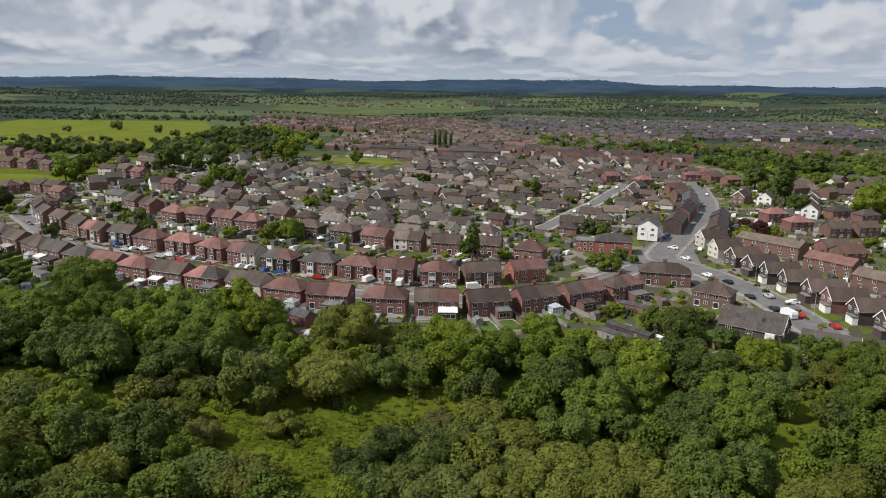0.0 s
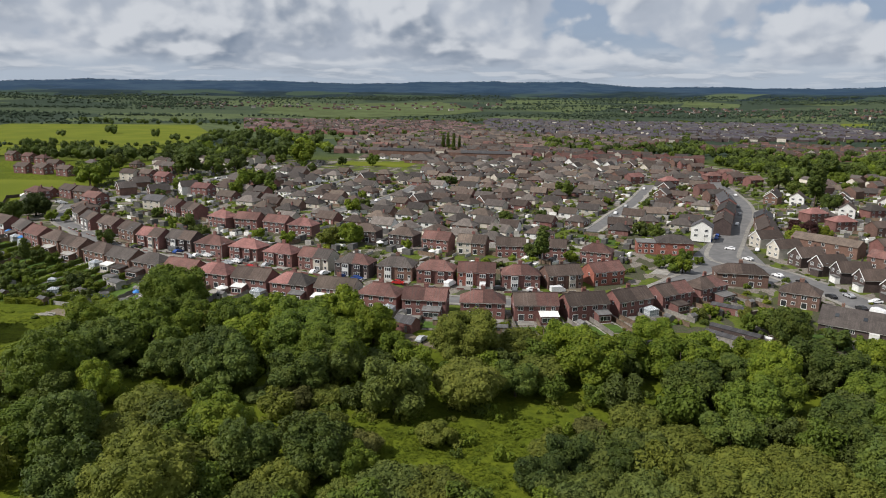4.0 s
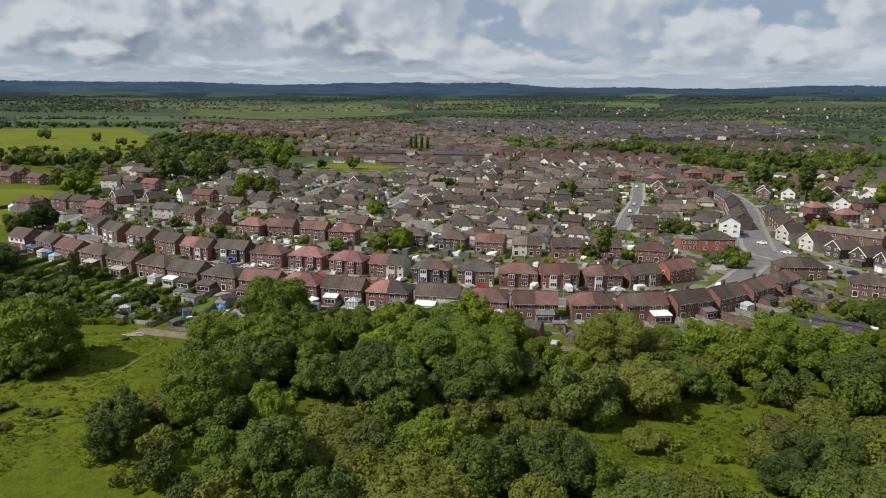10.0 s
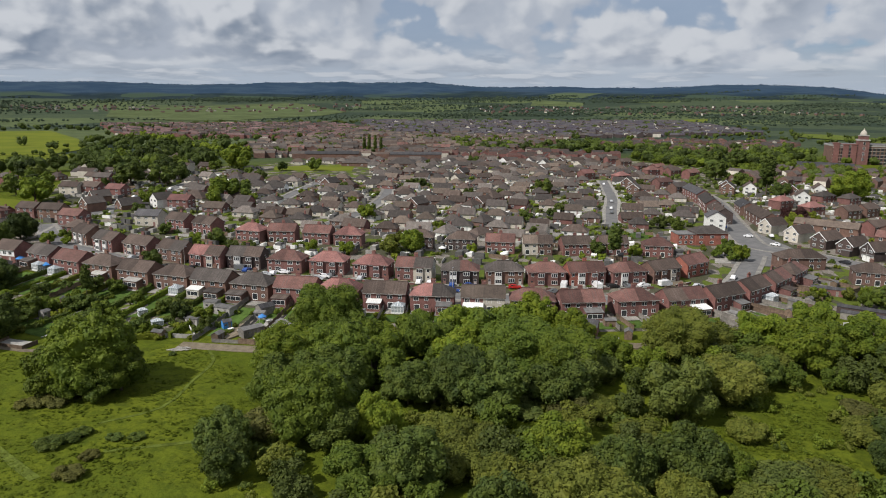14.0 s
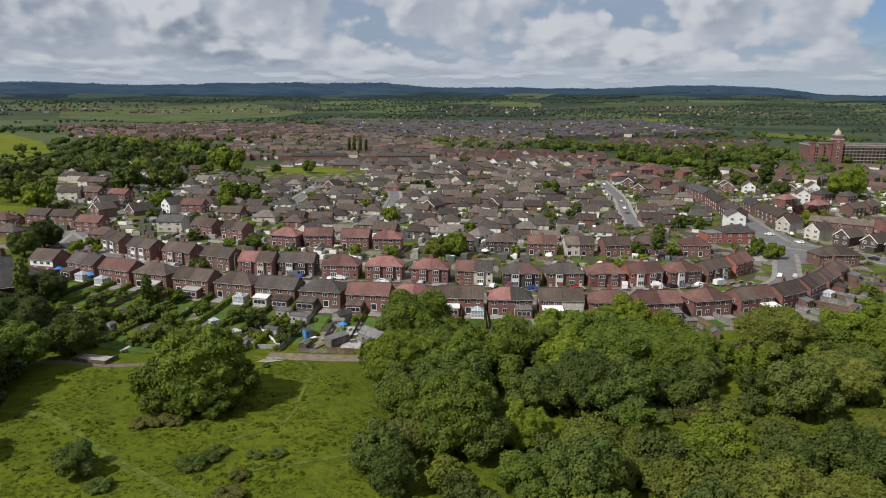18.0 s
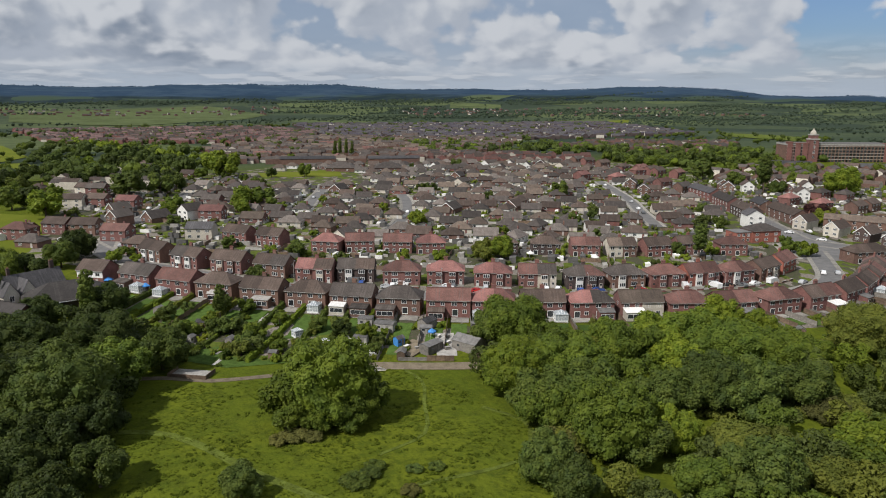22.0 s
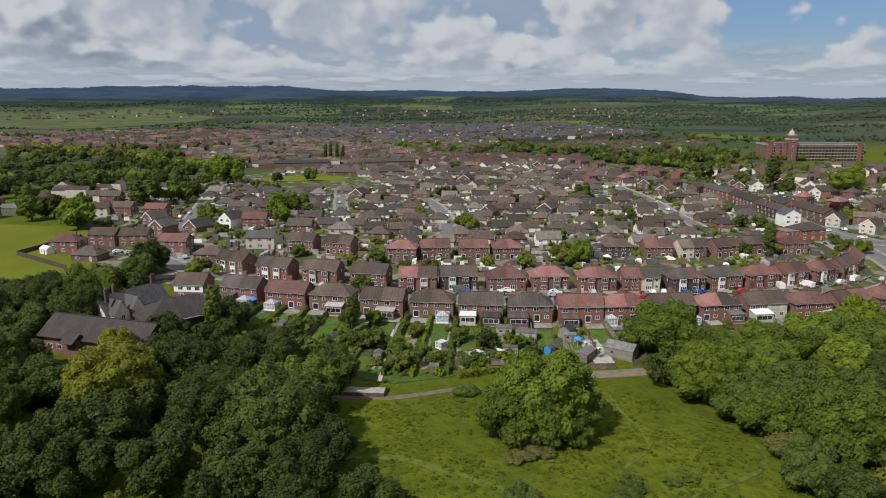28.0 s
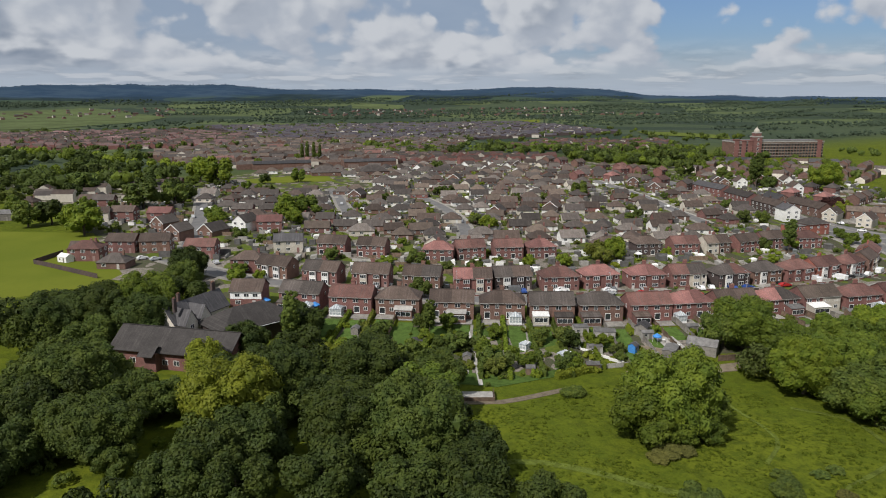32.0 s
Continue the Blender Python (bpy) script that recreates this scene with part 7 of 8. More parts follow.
def garden(k, length):
    """The back garden of one pair: lawns, flags, fences, beds, sheds."""
    r = random.Random(100 + k)
    cx, cy, ang = row(ROW_A, k, 1.9)
    a = radians(ang)
    ux, uy, vx, vy = math.cos(a), math.sin(a), math.sin(a), -math.cos(a)
    at = lambda u, v: (cx + ux * u + vx * v, cy + uy * u + vy * v)
    for s in (-1, 1):
        c = s * 3.4
        ribbon("patio", [at(c, 4.0), at(c, 7.5)], 2.6, -2.6, -0.3, 0.13, "flagstone", "pale flagged patio behind a house", "patio")
        q = 7.5 + r.uniform(0, 2)
        ribbon("lawn", [at(c + r.uniform(-0.5, 0.5), q), at(c, q + (length - q) * r.uniform(0.45, 0.9))], 2.3, -2.1, -0.3, 0.12, "lawn_grass", "mown back garden lawn", "lawn")
        if r.random() < 0.5:
            ribbon("garden_walk", [at(c + 2.6, 7.5), at(c + 2.5, length * 0.85)], 0.4, -0.4, -0.2, 0.14, "flagstone", "narrow flagged garden path", "path")
    for u in (-6.9, 0.0, 6.9):
        if u == 6.9 and k < 7:
            continue
        p, q = at(u, 4.2), at(u, length)
        if r.random() < 0.42 and length > 25:
            hedge(*p, *q, r.uniform(1.2, 1.9), 1.1, r.choice("dbo"), "clipped green hedge between long gardens")
        else:
            fence(*p, *q, 1.5, r.choice(("fence_wood", "grey_timber")), pitch=2.8)
    n = int(length / (2.4 if length > 25 else 5.0))
    for i in range(n):
        u, v = r.choice((-6.0, -1.0, 1.0, 6.0)) + r.uniform(-0.6, 0.6), r.uniform(9, length)
        plant_shrub(*at(u, v), r.uniform(0.7, 1.6), r.choice("bbdgoy"), "rounded leafy garden shrub beside a lawn", group="garden shrubs", sz=1.2)
    if length > 25:
        for i in range(3):
            plant_tree(*at(r.choice((-5.5, -1.5, 1.5, 5.5)), r.uniform(14, length - 3)), r.uniform(1.6, 2.6), r.choice("bdg"), SMALL, "garden trees", where="in a back garden")
    for s in (-1, 1):
        if r.random() < 0.75:
            shed(*at(s * 5.3 + r.uniform(-0.4, 0.4), r.uniform(0.45, 0.95) * length), ang + r.choice((0, 90, 180)), round(r.uniform(2.0, 3.4), 1), 2.0, wall=r.choice(("fence_wood", "grey_timber", "concrete")))


for k, length in enumerate((24, 33, 42, 44, 41, 38, 33, 24, 17, 15, 14, 14, 14, 15, 16, 16, 18, 18, 16, 14)):
    garden(k, length)


def behind(k, u, v):
    cx, cy, ang = row(ROW_A, k, 1.9)
    a = radians(ang)
    return cx + math.cos(a) * u + math.sin(a) * v, cy + math.sin(a) * u - math.cos(a) * v, ang


for k, u, w_, d_ in ((0, 3.2, 3.6, 3.2), (1, -3.5, 3.4, 3.0), (4, 3.5, 3.4, 3.0), (9, 4.6, 3.6, 3.4), (8, -4.8, 2.8, 2.6), (12, 4.4, 3.4, 3.2), (17, 4.0, 3.6, 3.0)):
    x, y, ang = behind(k, u, 3.9 + d_ / 2)
    glazed_room(x, y, ang, w_, d_)
for k, u, w_, d_, wm, rf in ((0, -3.0, 5.0, 3.4, "brick_brown", "roof_grey"), (2, 2.0, 5.0, 2.6, "brick_brown", "concrete"), (3, 1.5, 5.4, 2.6, "brick_brown", "concrete"), (5, -3.5, 4.4, 2.8, "render_cream", "render_white"), (5, 3.0, 5.0, 3.2, "brick_brown", "roof_grey"), (6, -3.4, 5.4, 3.2, "brick_brown", "roof_grey"), (7, -3.4, 4.6, 3.0, "brick_red", "roof_brown"),
                            (9, -2.6, 4.0, 2.6, "brick_red", "render_white"), (10, 3.6, 4.4, 2.8, "brick_red", "roof_felt"), (11, -2.8, 5.6, 3.4, "render_cream", "render_white"), (13, 2.5, 5.0, 3.0, "brick_red", "roof_felt"), (15, 3.2, 5.2, 3.4, "brick_red", "render_white"), (16, 3.4, 4.0, 3.0, "brick_red", "roof_felt"), (18, -2.0, 5.0, 4.0, "brick_red", "roof_brown"), (19, 2.0, 6.0, 4.0, "brick_red", "roof_felt")):
    x, y, ang = behind(k, u, 3.87 + d_ / 2)
    lean_to(x, y, ang, w_, d_, wall=wm, roof=rf)
# the long gardens: thick planting, a pale path and old fruit trees
LONG = [(-188, 232), (-182, 220), (-174, 213), (-158, 211), (-146, 212), (-141, 226), (-150, 238), (-162, 247), (-178, 258), (-187, 248)]
sheet("orchard_grass", LONG, "lawn_grass", "rough mown grass of the long gardens", "lawn", 0.10, 6.0)
ribbon("garden_walk", [(-161, 243.8), (-169, 229), (-176.8, 215.6)], 0.5, -0.5, -0.2, 0.17, "concrete", "pale straight concrete garden path", "path")
for x, y, R, tone in ((-170, 236, 3.2, "d"), (-170.7, 252, 2.6, "d"), (-164.4, 248.5, 2.4, "m"), (-165, 230, 2.4, "m"), (-169.8, 219.5, 2.6, "o"), (-143.3, 222.5, 2.7, "k"), (-186, 252, 2.6, "d"), (-148, 229, 2.2, "d"), (-157, 237, 2.0, "b"), (-181, 238, 2.8, "m"), (-160.5, 219, 2.0, "m"), (-175, 243, 2.2, "b"), (-185, 236, 3.0, "d"), (-153, 212, 1.8, "m")):
    plant_tree(x, y, R, tone, SMALL, "garden trees", where="in a long garden")
planting = random.Random(61)
made = 0
while made < 62:
    x, y = planting.uniform(-190, -140), planting.uniform(211, 260)
    if in_shape(x, y, LONG) and abs((x + 158.7) * 0.5 - (y - 230) * 0.87) > 2.2:
        plant_shrub(x, y, planting.uniform(0.6, 1.5), planting.choice("bdmdyog"), "leafy shrub in a long planted garden", group="garden shrubs", sz=1.15)
        made += 1


def front_garden(k):
    """Low brick wall, drive and planting before one pair across the street."""
    r = random.Random(300 + k)
    cx, cy, ang = row(ROW_B, k, 1.9)
    a = radians(ang)
    at = lambda u, v: (cx + math.cos(a) * u + math.sin(a) * v, cy + math.sin(a) * u - math.cos(a) * v)
    ribbon("front_drive", [at(0, 4.3), at(0, 8.8)], 6.0, -6.0, -0.3, 0.12, "flagstone" if k % 3 else "soil", "flagged front drive between house and street", "drive")
    x, y = at(0, 8.9)
    t = base("garden_wall", pose(x, y, land_height(x, y), 0, 0, ang), "low brick front garden wall with a pale coping", "wall", "front garden walls")
    for u0, u1 in ((-6.0, -3.6), (-1.4, 1.4), (3.6, 6.0)):
        part("brick_wall", box_mesh(f"front_wall{u0}", (u0, u1, -0.11, 0.11, -0.3, 0.75)), t, None, B_WALL[k] if isinstance(B_WALL[k], str) else "brick_red")
        part("coping", box_mesh(f"coping{u0}", (u0 - 0.04, u1 + 0.04, -0.15, 0.15, 0.752, 0.83)), t, None, "concrete")
    for i in range(2):
        plant_shrub(*at(r.choice((-5.4, -0.7, 0.7, 5.4)) + r.uniform(-0.4, 0.4), r.uniform(5.4, 8.2)), r.uniform(0.5, 1.0), r.choice("dmyod"), "clipped evergreen shrub in a front garden", group="garden shrubs", sz=1.2)


for k in range(1, 16):
    front_garden(k)
for k, u, paint, van in ((2, 2.6, "silver", 0), (4, -2.5, "black", 0), (5, 2.5, "blue", 0), (6, -2.6, "white", 0), (7, 2.5, "grey", 0), (8, -2.4, "silver", 0), (9, 2.6, "white", 0), (10, -2.5, "blue", 0), (11, 2.5, "black", 0), (13, 2.4, "white", 1), (14, -2.5, "grey", 0)):
    cx, cy, ang = row(ROW_B, k, 1.9)
    a = radians(ang)
    car(cx + math.cos(a) * u + math.sin(a) * 6.9, cy + math.sin(a) * u - math.cos(a) * 6.9, ang + 90, paint, bool(van))
# plots behind the junction houses
for x0, y0, x1, y1, lb in ((69, 221, 74, 203, "orange-brown boarded fence"), (70, 178.5, 71.5, 171.5, "reddish boarded fence"), (57.7, 177, 70, 178.5, "weathered boarded fence"), (63, 198, 74, 203, "orange-brown boarded fence")):
    fence(x0, y0, x1, y1, 1.6, "fence_wood", lb + " round a back garden")
shed(59.8, 201.5, -40, 11.0, 3.6, 2.3, 0.5, "brick_red", "roof_slate", "long low brick store with grey roof", "store_hut")
shed(53.7, 213.3, -35, 4.6, 3.6, 2.2, 1.3, "brick_brown", "roof_russet", "small brick hut with russet pitched roof", "garden_room")
glazed_room(45.2, 205, 25, 4.0, 3.0, 2.0, 0.6, "conservatory", "white framed sun room behind a house")
shed(57.8, 175.5, -50, 3.0, 1.6, 2.0, 0.2, "render_white", "render_white", "white rendered store hut beside trees", "store_hut")
for x, y, R, tone in ((65.6, 183.6, 4.2, "d"), (59, 185, 3.2, "m"), (72, 189, 3.0, "m"), (66, 192, 2.4, "b"), (61, 195, 2.0, "o"), (52, 198, 2.2, "b"), (48, 196, 1.8, "o"), (75, 172, 3.2, "d"), (81, 170, 2.6, "m"), (78, 194, 1.8, "d")):
    plant_tree(x, y, R, tone, SMALL, "garden trees", where="in a back garden")
sheet("back_lawn", [(71, 171), (80, 172), (82, 183), (73, 184)], "lawn_grass", "small green back lawn", "lawn", 0.12, 4.0)
for i in range(22):
    x, y = planting.uniform(50, 80), planting.uniform(172, 204)
    if not any(abs(x - a) < 4.5 and abs(y - b) < 4.5 for a, b in PLACED):
        plant_shrub(x, y, planting.uniform(0.7, 1.5), planting.choice("bdmdo"), "leafy shrub in an overgrown back garden", group="garden shrubs", sz=1.1)
for i in range(70):
    x, y = planting.uniform(44, 104), planting.uniform(166, 276)
    if x < 100 and not any(abs(x - a) < 6.0 and abs(y - b) < 5.0 for a, b in PLACED) and all(math.hypot(x - p.x, y - p.y) > 6.5 for p in spline(MAIN, 5.0) + spline(STREET, 5.0)) and not in_shape(x, y, [(70, 238), (84, 232), (100, 244), (101, 262), (110, 300), (96, 306), (84, 288), (66, 262), (56, 246)]):
        plant_shrub(x, y, planting.uniform(0.8, 1.7), planting.choice("bdmdoy"), "leafy shrub in a garden by the junction", group="garden shrubs", sz=1.1)
for i in range(16):
    plant_shrub(109.5 + planting.uniform(-0.8, 1.4) - (3 if i > 11 else 0), 176 + 7.2 * i, planting.uniform(0.7, 1.3), planting.choice("dmybm"), "rounded shrub in a roadside front garden", group="garden shrubs", sz=1.0)
# the fenced corner by the playing field
fence(-257, 386, -253, 378, 1.8, "brick_dark", "dark boarded fence along the playing field")
fence(-253, 378, -240, 350, 1.8, "brick_dark", "dark boarded fence along the playing field")
fence(-257, 386, -246.4, 398.6, 1.8, "brick_dark", "dark boarded fence along the playing field")
shed(-246.5, 384, -60, 5.0, 3.6, 2.2, 1.0, "white_canvas", "white_canvas", "white garden marquee beside the field", "marquee")
shed(-263.6, 503.5, -25, 12.0, 8.0, 3.5, 1.6, "grey_timber", "roof_felt", "grey barn-like shed beyond the field", "barn")
# outbuildings by the meadow
shed(-114.5, 203.5, -62, 7.5, 5.0, 2.4, 1.3, "grey_timber", "roof_felt", "large grey boarded garage with pitched roof", "garage")
shed(-124, 206, 28, 6.0, 3.0, 2.2, 0.4, "grey_timber", "roof_felt", "low grey outbuilding with dark felt roof", "outbuilding")
shed(-120, 219, 28, 4.5, 3.2, 2.3, 0.9, "grey_timber", "roof_slate", "grey garden room with slate-coloured roof", "garden_room")
shed(-131, 222.5, -38, 5.5, 3.4, 2.2, 0.35, "concrete", "roof_felt", "pale concrete garage with flat roof", "garage")
shed(-130.5, 212.5, 20, 2.4, 2.0, 2.0, 0.6, "blue_canvas", "roof_slate", "blue-grey painted garden shed", "shed")
glazed_room(-149, 218.5, 15, 3.0, 2.2, 1.8, 0.6, "greenhouse", "white framed greenhouse in a long garden")
glazed_room(-154, 228, 20, 2.4, 2.0, 1.8, 0.6, "greenhouse", "small white framed greenhouse among shrubs")
shed(-177, 243.5, -35, 3.0, 2.4, 2.0, 0.6, "fence_wood", "roof_slate", "dark summer house at the end of a lawn", "summer_house")
hedge(-159, 210, -147, 209.3, 1.7, 2.0, "y", "dense clipped yellow-green hedge above the meadow")
fence(-146.5, 209.5, -138.5, 207, 1.3, "concrete", "pale concrete post and dark board fence by the meadow", 1.6)
fence(-134, 203.2, -127.4, 200.6, 1.1, "grey_timber", "low grey yard fence above the meadow")
fence(-127.4, 200.6, -121.2, 198.0, 1.6, "fence_wood", "brown boarded yard fence")
ribbon("gravel_yard", [(-132, 206.5), (-124.5, 211.5)], 3.2, -3.2, -0.3, 0.13, "soil", "bare gravel yard behind a house", "yard")
ribbon("flagged_yard", [(-121.5, 201.5), (-117, 214)], 2.6, -2.6, -0.3, 0.14, "concrete", "pale flagged yard crowded with oddments", "yard")
shed(-134.9, 227.7, -30, 4.0, 3.0, 2.2, 0.2, "concrete", "roof_felt", "pale flat-roofed concrete garage", "garage")
shed(-139.4, 217.5, -30, 3.6, 2.6, 2.0, 0.2, "concrete", "roof_felt", "pale flat-roofed store in a garden", "store_hut")
for i, (x, y) in enumerate(((-120, 205), (-118.6, 208), (-121, 208.6), (-117.2, 211.5), (-119.6, 212.4), (-123, 206.6), (-127, 208), (-129.4, 209.8))):
    t = base("crate", pose(x, y, land_height(x, y) + 0.14, 0, 0, 30 * i), ("pale stacked timber crate in a yard", "grey garden bench in a yard")[i % 2], "crate", "yard oddments")
    part("box", box_mesh("crate_box", (-0.7, 0.7, -0.45, 0.45, 0.0, 0.7)), t, None, ("grey_timber", "concrete", "fence_wood")[i % 3])
    part("lid", box_mesh("crate_lid", (-0.76, 0.76, -0.5, 0.5, 0.702, 0.78)), t, None, ("concrete", "render_white", "grey_timber")[i % 3])
fence(-116, 197.5, -104, 192.5, 1.7, "fence_wood", "brown boarded fence along a track")
fence(-143, 224, -138.5, 208, 0.9, "render_white", "low white-capped garden wall", 4.0)


def terrace_wall():
    """The walled patio at the foot of a long garden."""
    t = base("garden_terrace", pose(-182, 211.5, lie(-182, 211.5), 0, 0, -32), "walled flagged terrace with seats at the garden's foot", "terrace")
    part("retaining_wall", box_mesh("retaining_wall", (-4.6, 4.6, -2.4, -2.1, -2.0, 0.9)), t, None, "fence_wood")
    part("paving", box_mesh("paving", (-4.5, 4.5, -2.09, 2.4, -1.5, 0.25)), t, None, "concrete")
    part("side_wall", box_mesh("side_wall", (-4.75, -4.61, -2.4, 2.4, -1.5, 0.95)), t, None, "fence_wood")
    part("side_wall", box_mesh("side_wall", (4.61, 4.75, -2.4, 2.4, -1.5, 0.95)), t, None, "fence_wood")


terrace_wall()


def timber_pile():
    t = base("timber_pile", pose(-142, 199.5, lie(-142, 199.5), 0, 0, -12), "pile of pale sawn planks lying on the grass", "timber")
    r = random.Random(3)
    for i in range(14):
        part("plank", box_mesh("plank", (-2.0, 2.0, -0.11, 0.11, 0, 0.06)), t, pose(r.uniform(-1.6, 1.6), r.uniform(-0.9, 0.9), 0.05 + 0.06 * (i // 3), 0, r.uniform(-3, 3), r.uniform(-25, 25)), "concrete" if i % 3 else "render_cream")


timber_pile()
# long sheds and huts east of the row
for x0, y0, x1, y1, wm, rf in ((47, 185, 56, 174.5, "brick_dark", "roof_slate"), (43.5, 180, 52, 169.5, "grey_timber", "roof_slate")):
    L = math.hypot(x1 - x0, y1 - y0)
    shed((x0 + x1) / 2, (y0 + y1) / 2, math.degrees(math.atan2(y1 - y0, x1 - x0)), round(L, 1), 3.0, 2.3, 0.5, wm, rf, "long dark low hut with slate-grey roof", "long_hut")
shed(39, 170, -10, 6.0, 2.4, 2.0, 0.4, "render_white", "render_white", "white flat-topped cabin beside the trees", "cabin")
shed(46, 166.5, -35, 4.0, 2.2, 1.8, 0.4, "concrete", "concrete", "pale store hut beside the trees", "store_hut")
shed(-37.5, 182, -35, 6.0, 4.2, 2.5, 1.4, "brick_red", "roof_slate", "brick garage with slate-grey pitched roof", "garage")
shed(-28.5, 176, 60, 2.6, 2.0, 2.0, 0.6, "fence_wood", "roof_felt", "orange-brown timber shed by a drive", "shed")
car(-33.5, 173.5, 60, "silver")
ribbon("drive", [(-38, 178), (-33, 172), (-24, 170), (-16, 171)], 1.9, -1.9, -0.3, 0.10, "soil", "bare earth drive at the wood's edge", "drive")


def tent(x, y, R, mat, label):
    t = base("garden_tent", pose(x, y, land_height(x, y)), label, "tent", "garden tents")

    def build(bm):
        n = 8
        lo = [bm.verts.new((R * math.cos(i * math.pi / 4), R * math.sin(i * math.pi / 4), 1.9)) for i in range(n)]
        hem = [bm.verts.new((R * math.cos(i * math.pi / 4), R * math.sin(i * math.pi / 4), 1.65)) for i in range(n)]
        top = bm.verts.new((0, 0, 2.7))
        for i in range(n):
            bm.faces.new((lo[i], lo[(i + 1) % n], top))
            bm.faces.new((hem[i], hem[(i + 1) % n], lo[(i + 1) % n], lo[i]))

    part("canopy", mesh_of(("canopy", R), build), t, None, mat)
    for i in range(4):
        a = math.pi / 4 + i * math.pi / 2
        part("leg", mesh_of(("tentleg",), lambda bm: tube(bm, (0, 0, 0), (0, 0, 1.7), 0.03, 0.03, 6)), t, pose(R * 0.92 * math.cos(a), R * 0.92 * math.sin(a), 0), "white_plastic")


for x, y, R, mt, lb in ((-95, 213.5, 1.9, "white_canvas", "white garden gazebo behind a house"), (-191, 279, 1.7, "blue_canvas", "blue garden gazebo on a patio"), (-202, 290, 1.6, "blue_canvas", "blue awning beside a white house"), (-77, 190, 1.9, "pink_canvas", "pink garden tent below the houses"), (-72, 192, 1.5, "white_canvas", "white garden parasol below the houses"),
                        (-121, 213, 1.2, "blue_canvas", "blue covered trampoline in a yard"), (-29, 270, 1.6, "white_canvas", "white garden gazebo behind the third row"), (-50, 284, 1.6, "white_canvas", "white garden gazebo behind the third row")):
    tent(x, y, R, mt, lb)

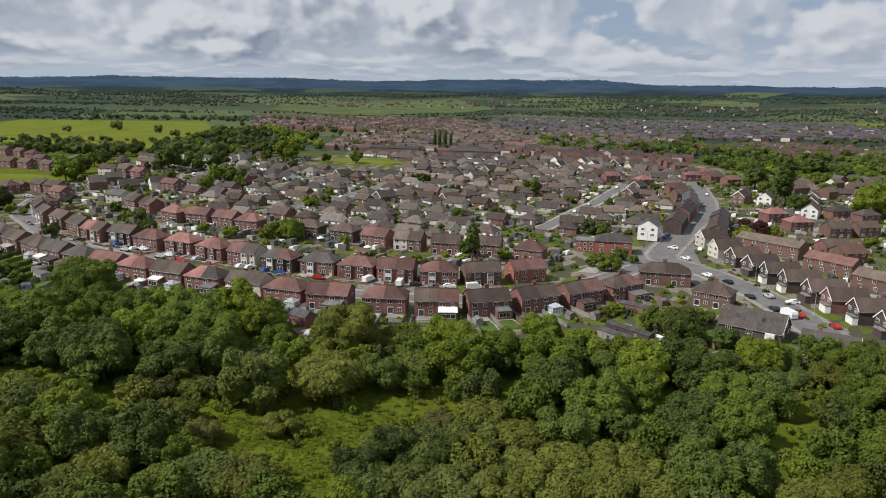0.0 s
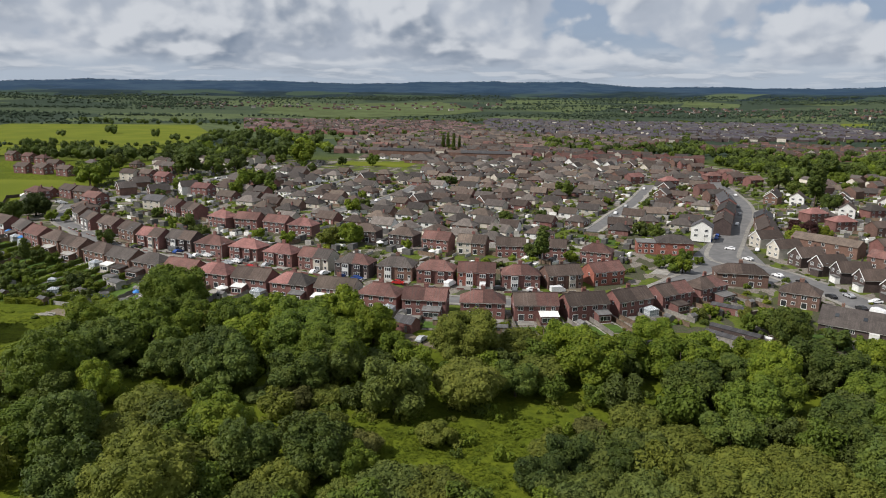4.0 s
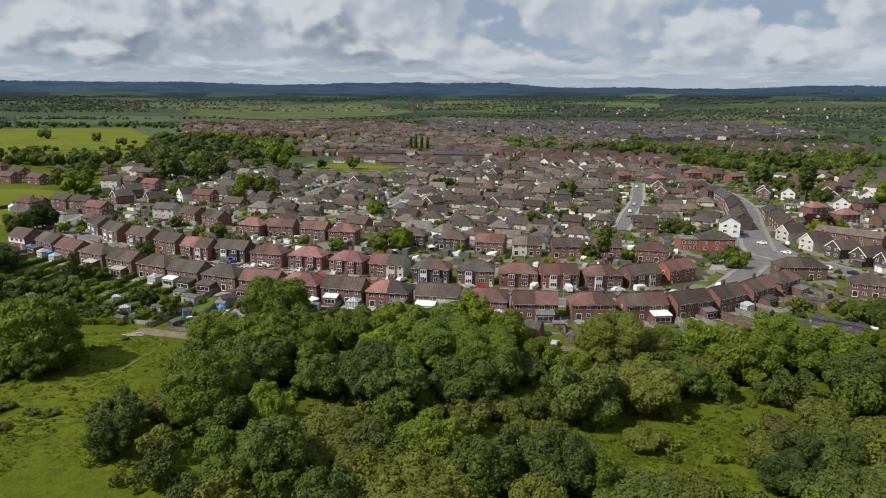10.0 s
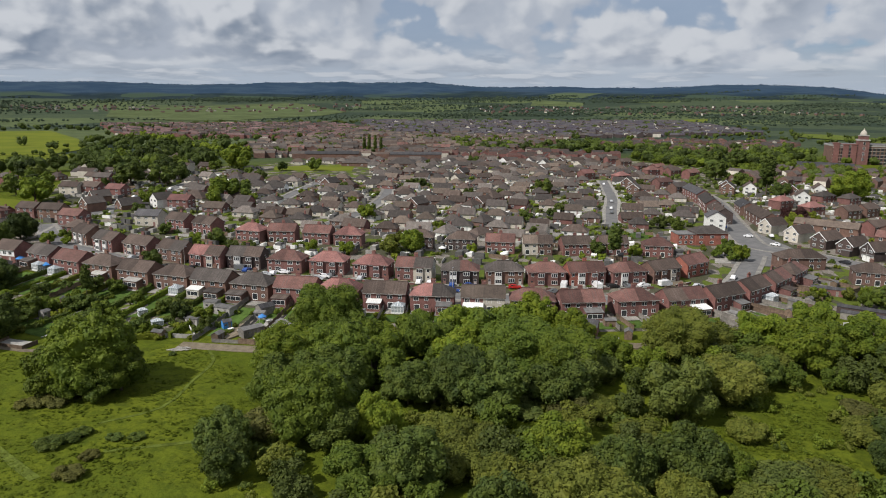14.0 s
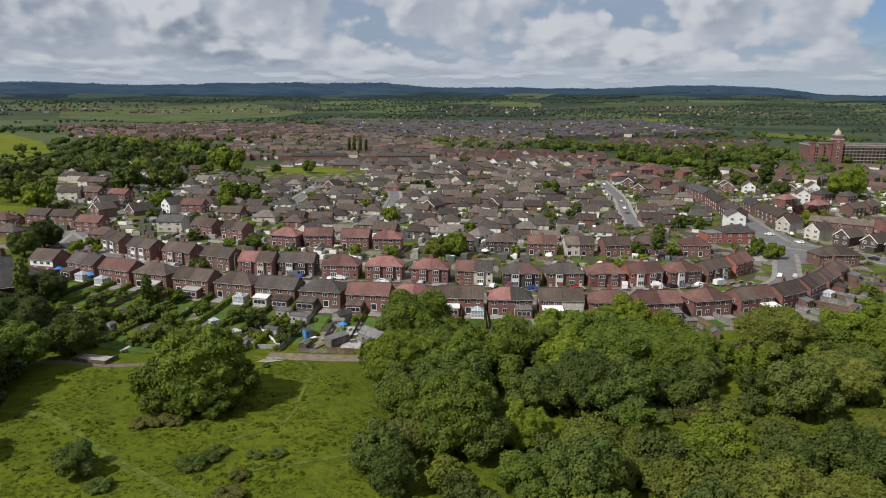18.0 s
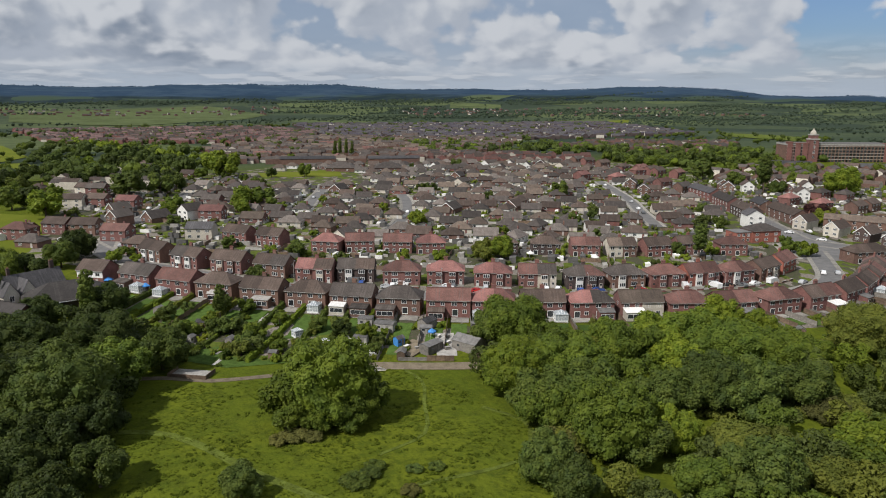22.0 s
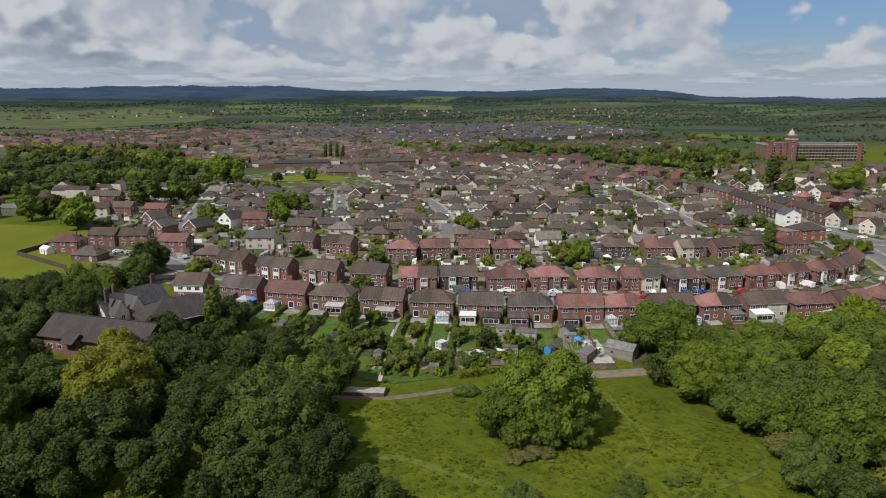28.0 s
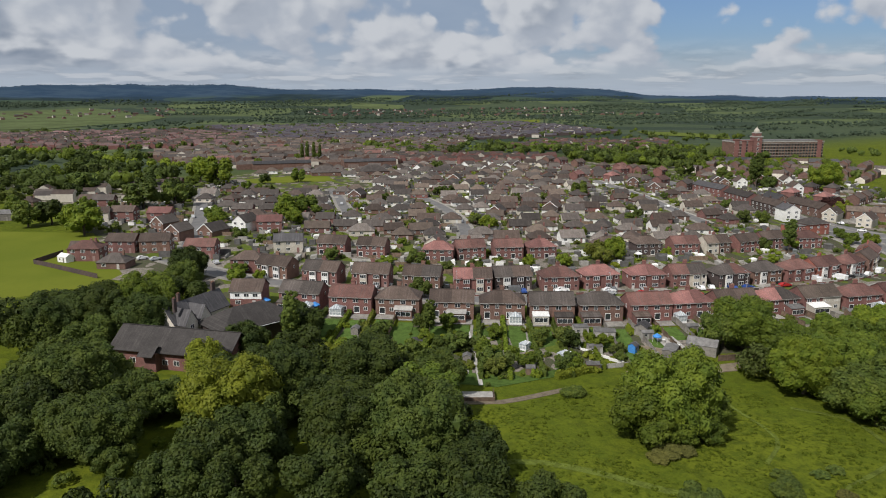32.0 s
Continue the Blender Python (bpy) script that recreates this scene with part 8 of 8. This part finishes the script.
# ---- clutter among the middle gardens ----
def clutter():
    r = random.Random(77)
    roads = [p for line in (MAIN, SIDE_ROAD, CROSS_ROAD, CLOSE, WEST_LANE, STREET) for p in spline(line, 5.0)]

    def free(x, y, gap):
        return not in_shape(x, y, OPEN_GREEN) and not any(abs(x - a) < gap and abs(y - b) < gap for a, b in PLACED) and not any(math.hypot(x - p.x, y - p.y) < 5.5 for p in roads)

    shape = [(-200, 335), (-150, 300), (-90, 268), (-20, 242), (40, 245), (60, 300), (125, 345), (170, 470), (190, 640), (90, 690), (-130, 620), (-230, 520), (-225, 400)]
    east = [(112, 300), (128, 180), (150, 190), (290, 380), (290, 480), (200, 460)]
    n = dict(shrub=0, tree=0)
    scrub = {"b": [], "d": [], "o": []}
    walls, huts, pale = [], [], []
    for i in range(22000):
        x, y = r.uniform(-230, 290), r.uniform(180, 690)
        if not in_shape(x, y, shape) and not in_shape(x, y, east):
            continue
        pick = r.random()
        if pick < 0.30 and free(x, y, 6.2):
            if n["shrub"] < 40 and y < 330:
                plant_shrub(x, y, r.uniform(0.9, 2.0), r.choice("bbdgdoy"), "leafy garden shrub between the houses", group="garden shrubs", sz=1.2)
                n["shrub"] += 1
            elif len(scrub["b"]) < 520:
                scrub[r.choice("bdo")].append((x, y, r.uniform(0.8, 2.0)))
        elif pick < 0.37 and n["tree"] < 58 and free(x, y, 7.0):
            plant_tree(x, y, r.uniform(1.8, 3.2), r.choice("bdgd"), SMALL, "garden trees", where="among the houses")
            n["tree"] += 1
        elif pick < 0.62 and len(walls) < 1100 and free(x, y, 5.0):
            walls.append((x, y, radians(-30 + r.choice((0, 90)) + r.uniform(-5, 5)), r.uniform(3, 9)))
        elif pick < 0.8 and len(huts) < 560 and free(x, y, 6.0):
            huts.append((x, y, radians(-30 + r.choice((0, 90))), r.uniform(1.0, 2.2), r.uniform(0.9, 1.4)))
        elif len(pale) < 640 and free(x, y, 5.8):
            pale.append((x, y, radians(-30 + r.choice((0, 90))), r.uniform(1.0, 2.4), r.uniform(0.7, 1.3)))
    for tone, spots in scrub.items():
        stand("garden_scrub", spots, LOW_BUSH, "small garden bushes among the far houses", "shrubs", tone)

    def joined(name, boxes, mat, label, category):
        bm = bmesh.new()
        for x, y, a, hx, hy, z in boxes:
            vs = add_box(bm, -hx, hx, -hy, hy, -0.4, z)
            m = pose(x, y, land_height(x, y), 0, 0, math.degrees(a))
            for v in vs:
                v.co = m @ v.co
            if hy > 0.3:
                vs[4].co.z += 0.35
                vs[5].co.z += 0.35
        me = bpy.data.meshes.new(name)
        bm.to_mesh(me)
        bm.free()
        me.materials.append(MATS[mat])
        tagged(new(name, me), label, category, kind="stuff")

    joined("garden_walls", [(x, y, a, L / 2, 0.06, 1.6) for x, y, a, L in walls[:520]], "fence_wood", "brown fences between the estate gardens", "fences")
    joined("pale_walls", [(x, y, a, L / 2, 0.09, 1.1) for x, y, a, L in walls[520:]], "concrete", "pale low walls between the estate gardens", "walls")
    joined("garden_huts", [(x, y, a, p, q, 2.0) for x, y, a, p, q in huts], "roof_felt", "grey flat-roofed sheds and garages among the gardens", "sheds")
    joined("white_lean_tos", [(x, y, a, p, q, 1.25) for x, y, a, p, q in pale[::2]], "render_white", "white lean-to roofs and sun rooms among the gardens", "sun rooms")
    joined("pale_stores", [(x, y, a, p, q, 1.5) for x, y, a, p, q in pale[1::2]], "concrete", "pale flat-roofed stores among the gardens", "sheds")


clutter()


def street_lamp(x, y, ang):
    s = base("street_lamp", pose(x, y, land_height(x, y) + 0.2, 0, 0, ang), "slim grey steel street lamp with a curved arm", "street lamp", "street lamps")
    part("pole", mesh_of(("pole",), lambda bm: tube(bm, (0, 0, -0.3), (0, 0, 7.2), 0.10, 0.06, 8)), s, None, "concrete")
    part("arm", mesh_of(("arm",), lambda bm: tube(bm, (0, 0, 7.15), (1.1, 0, 7.45), 0.05, 0.04, 6)), s, None, "concrete")
    part("lantern", box_mesh("lantern", (1.0, 1.7, -0.14, 0.14, 7.38, 7.54)), s, None, "alloy")


for x, y, ang in ((112, 200, 180), (110, 236, 180), (88, 292, 0), (104, 288, 180), (113, 338, 0), (130, 334, 180), (130, 366, 0), (150, 372, 180), (146, 402, 0), (-146, 272, 60), (-104, 247, 60), (-62, 227, 70), (-18, 214, 80), (-212, 356, 0)):
    street_lamp(x, y, ang)
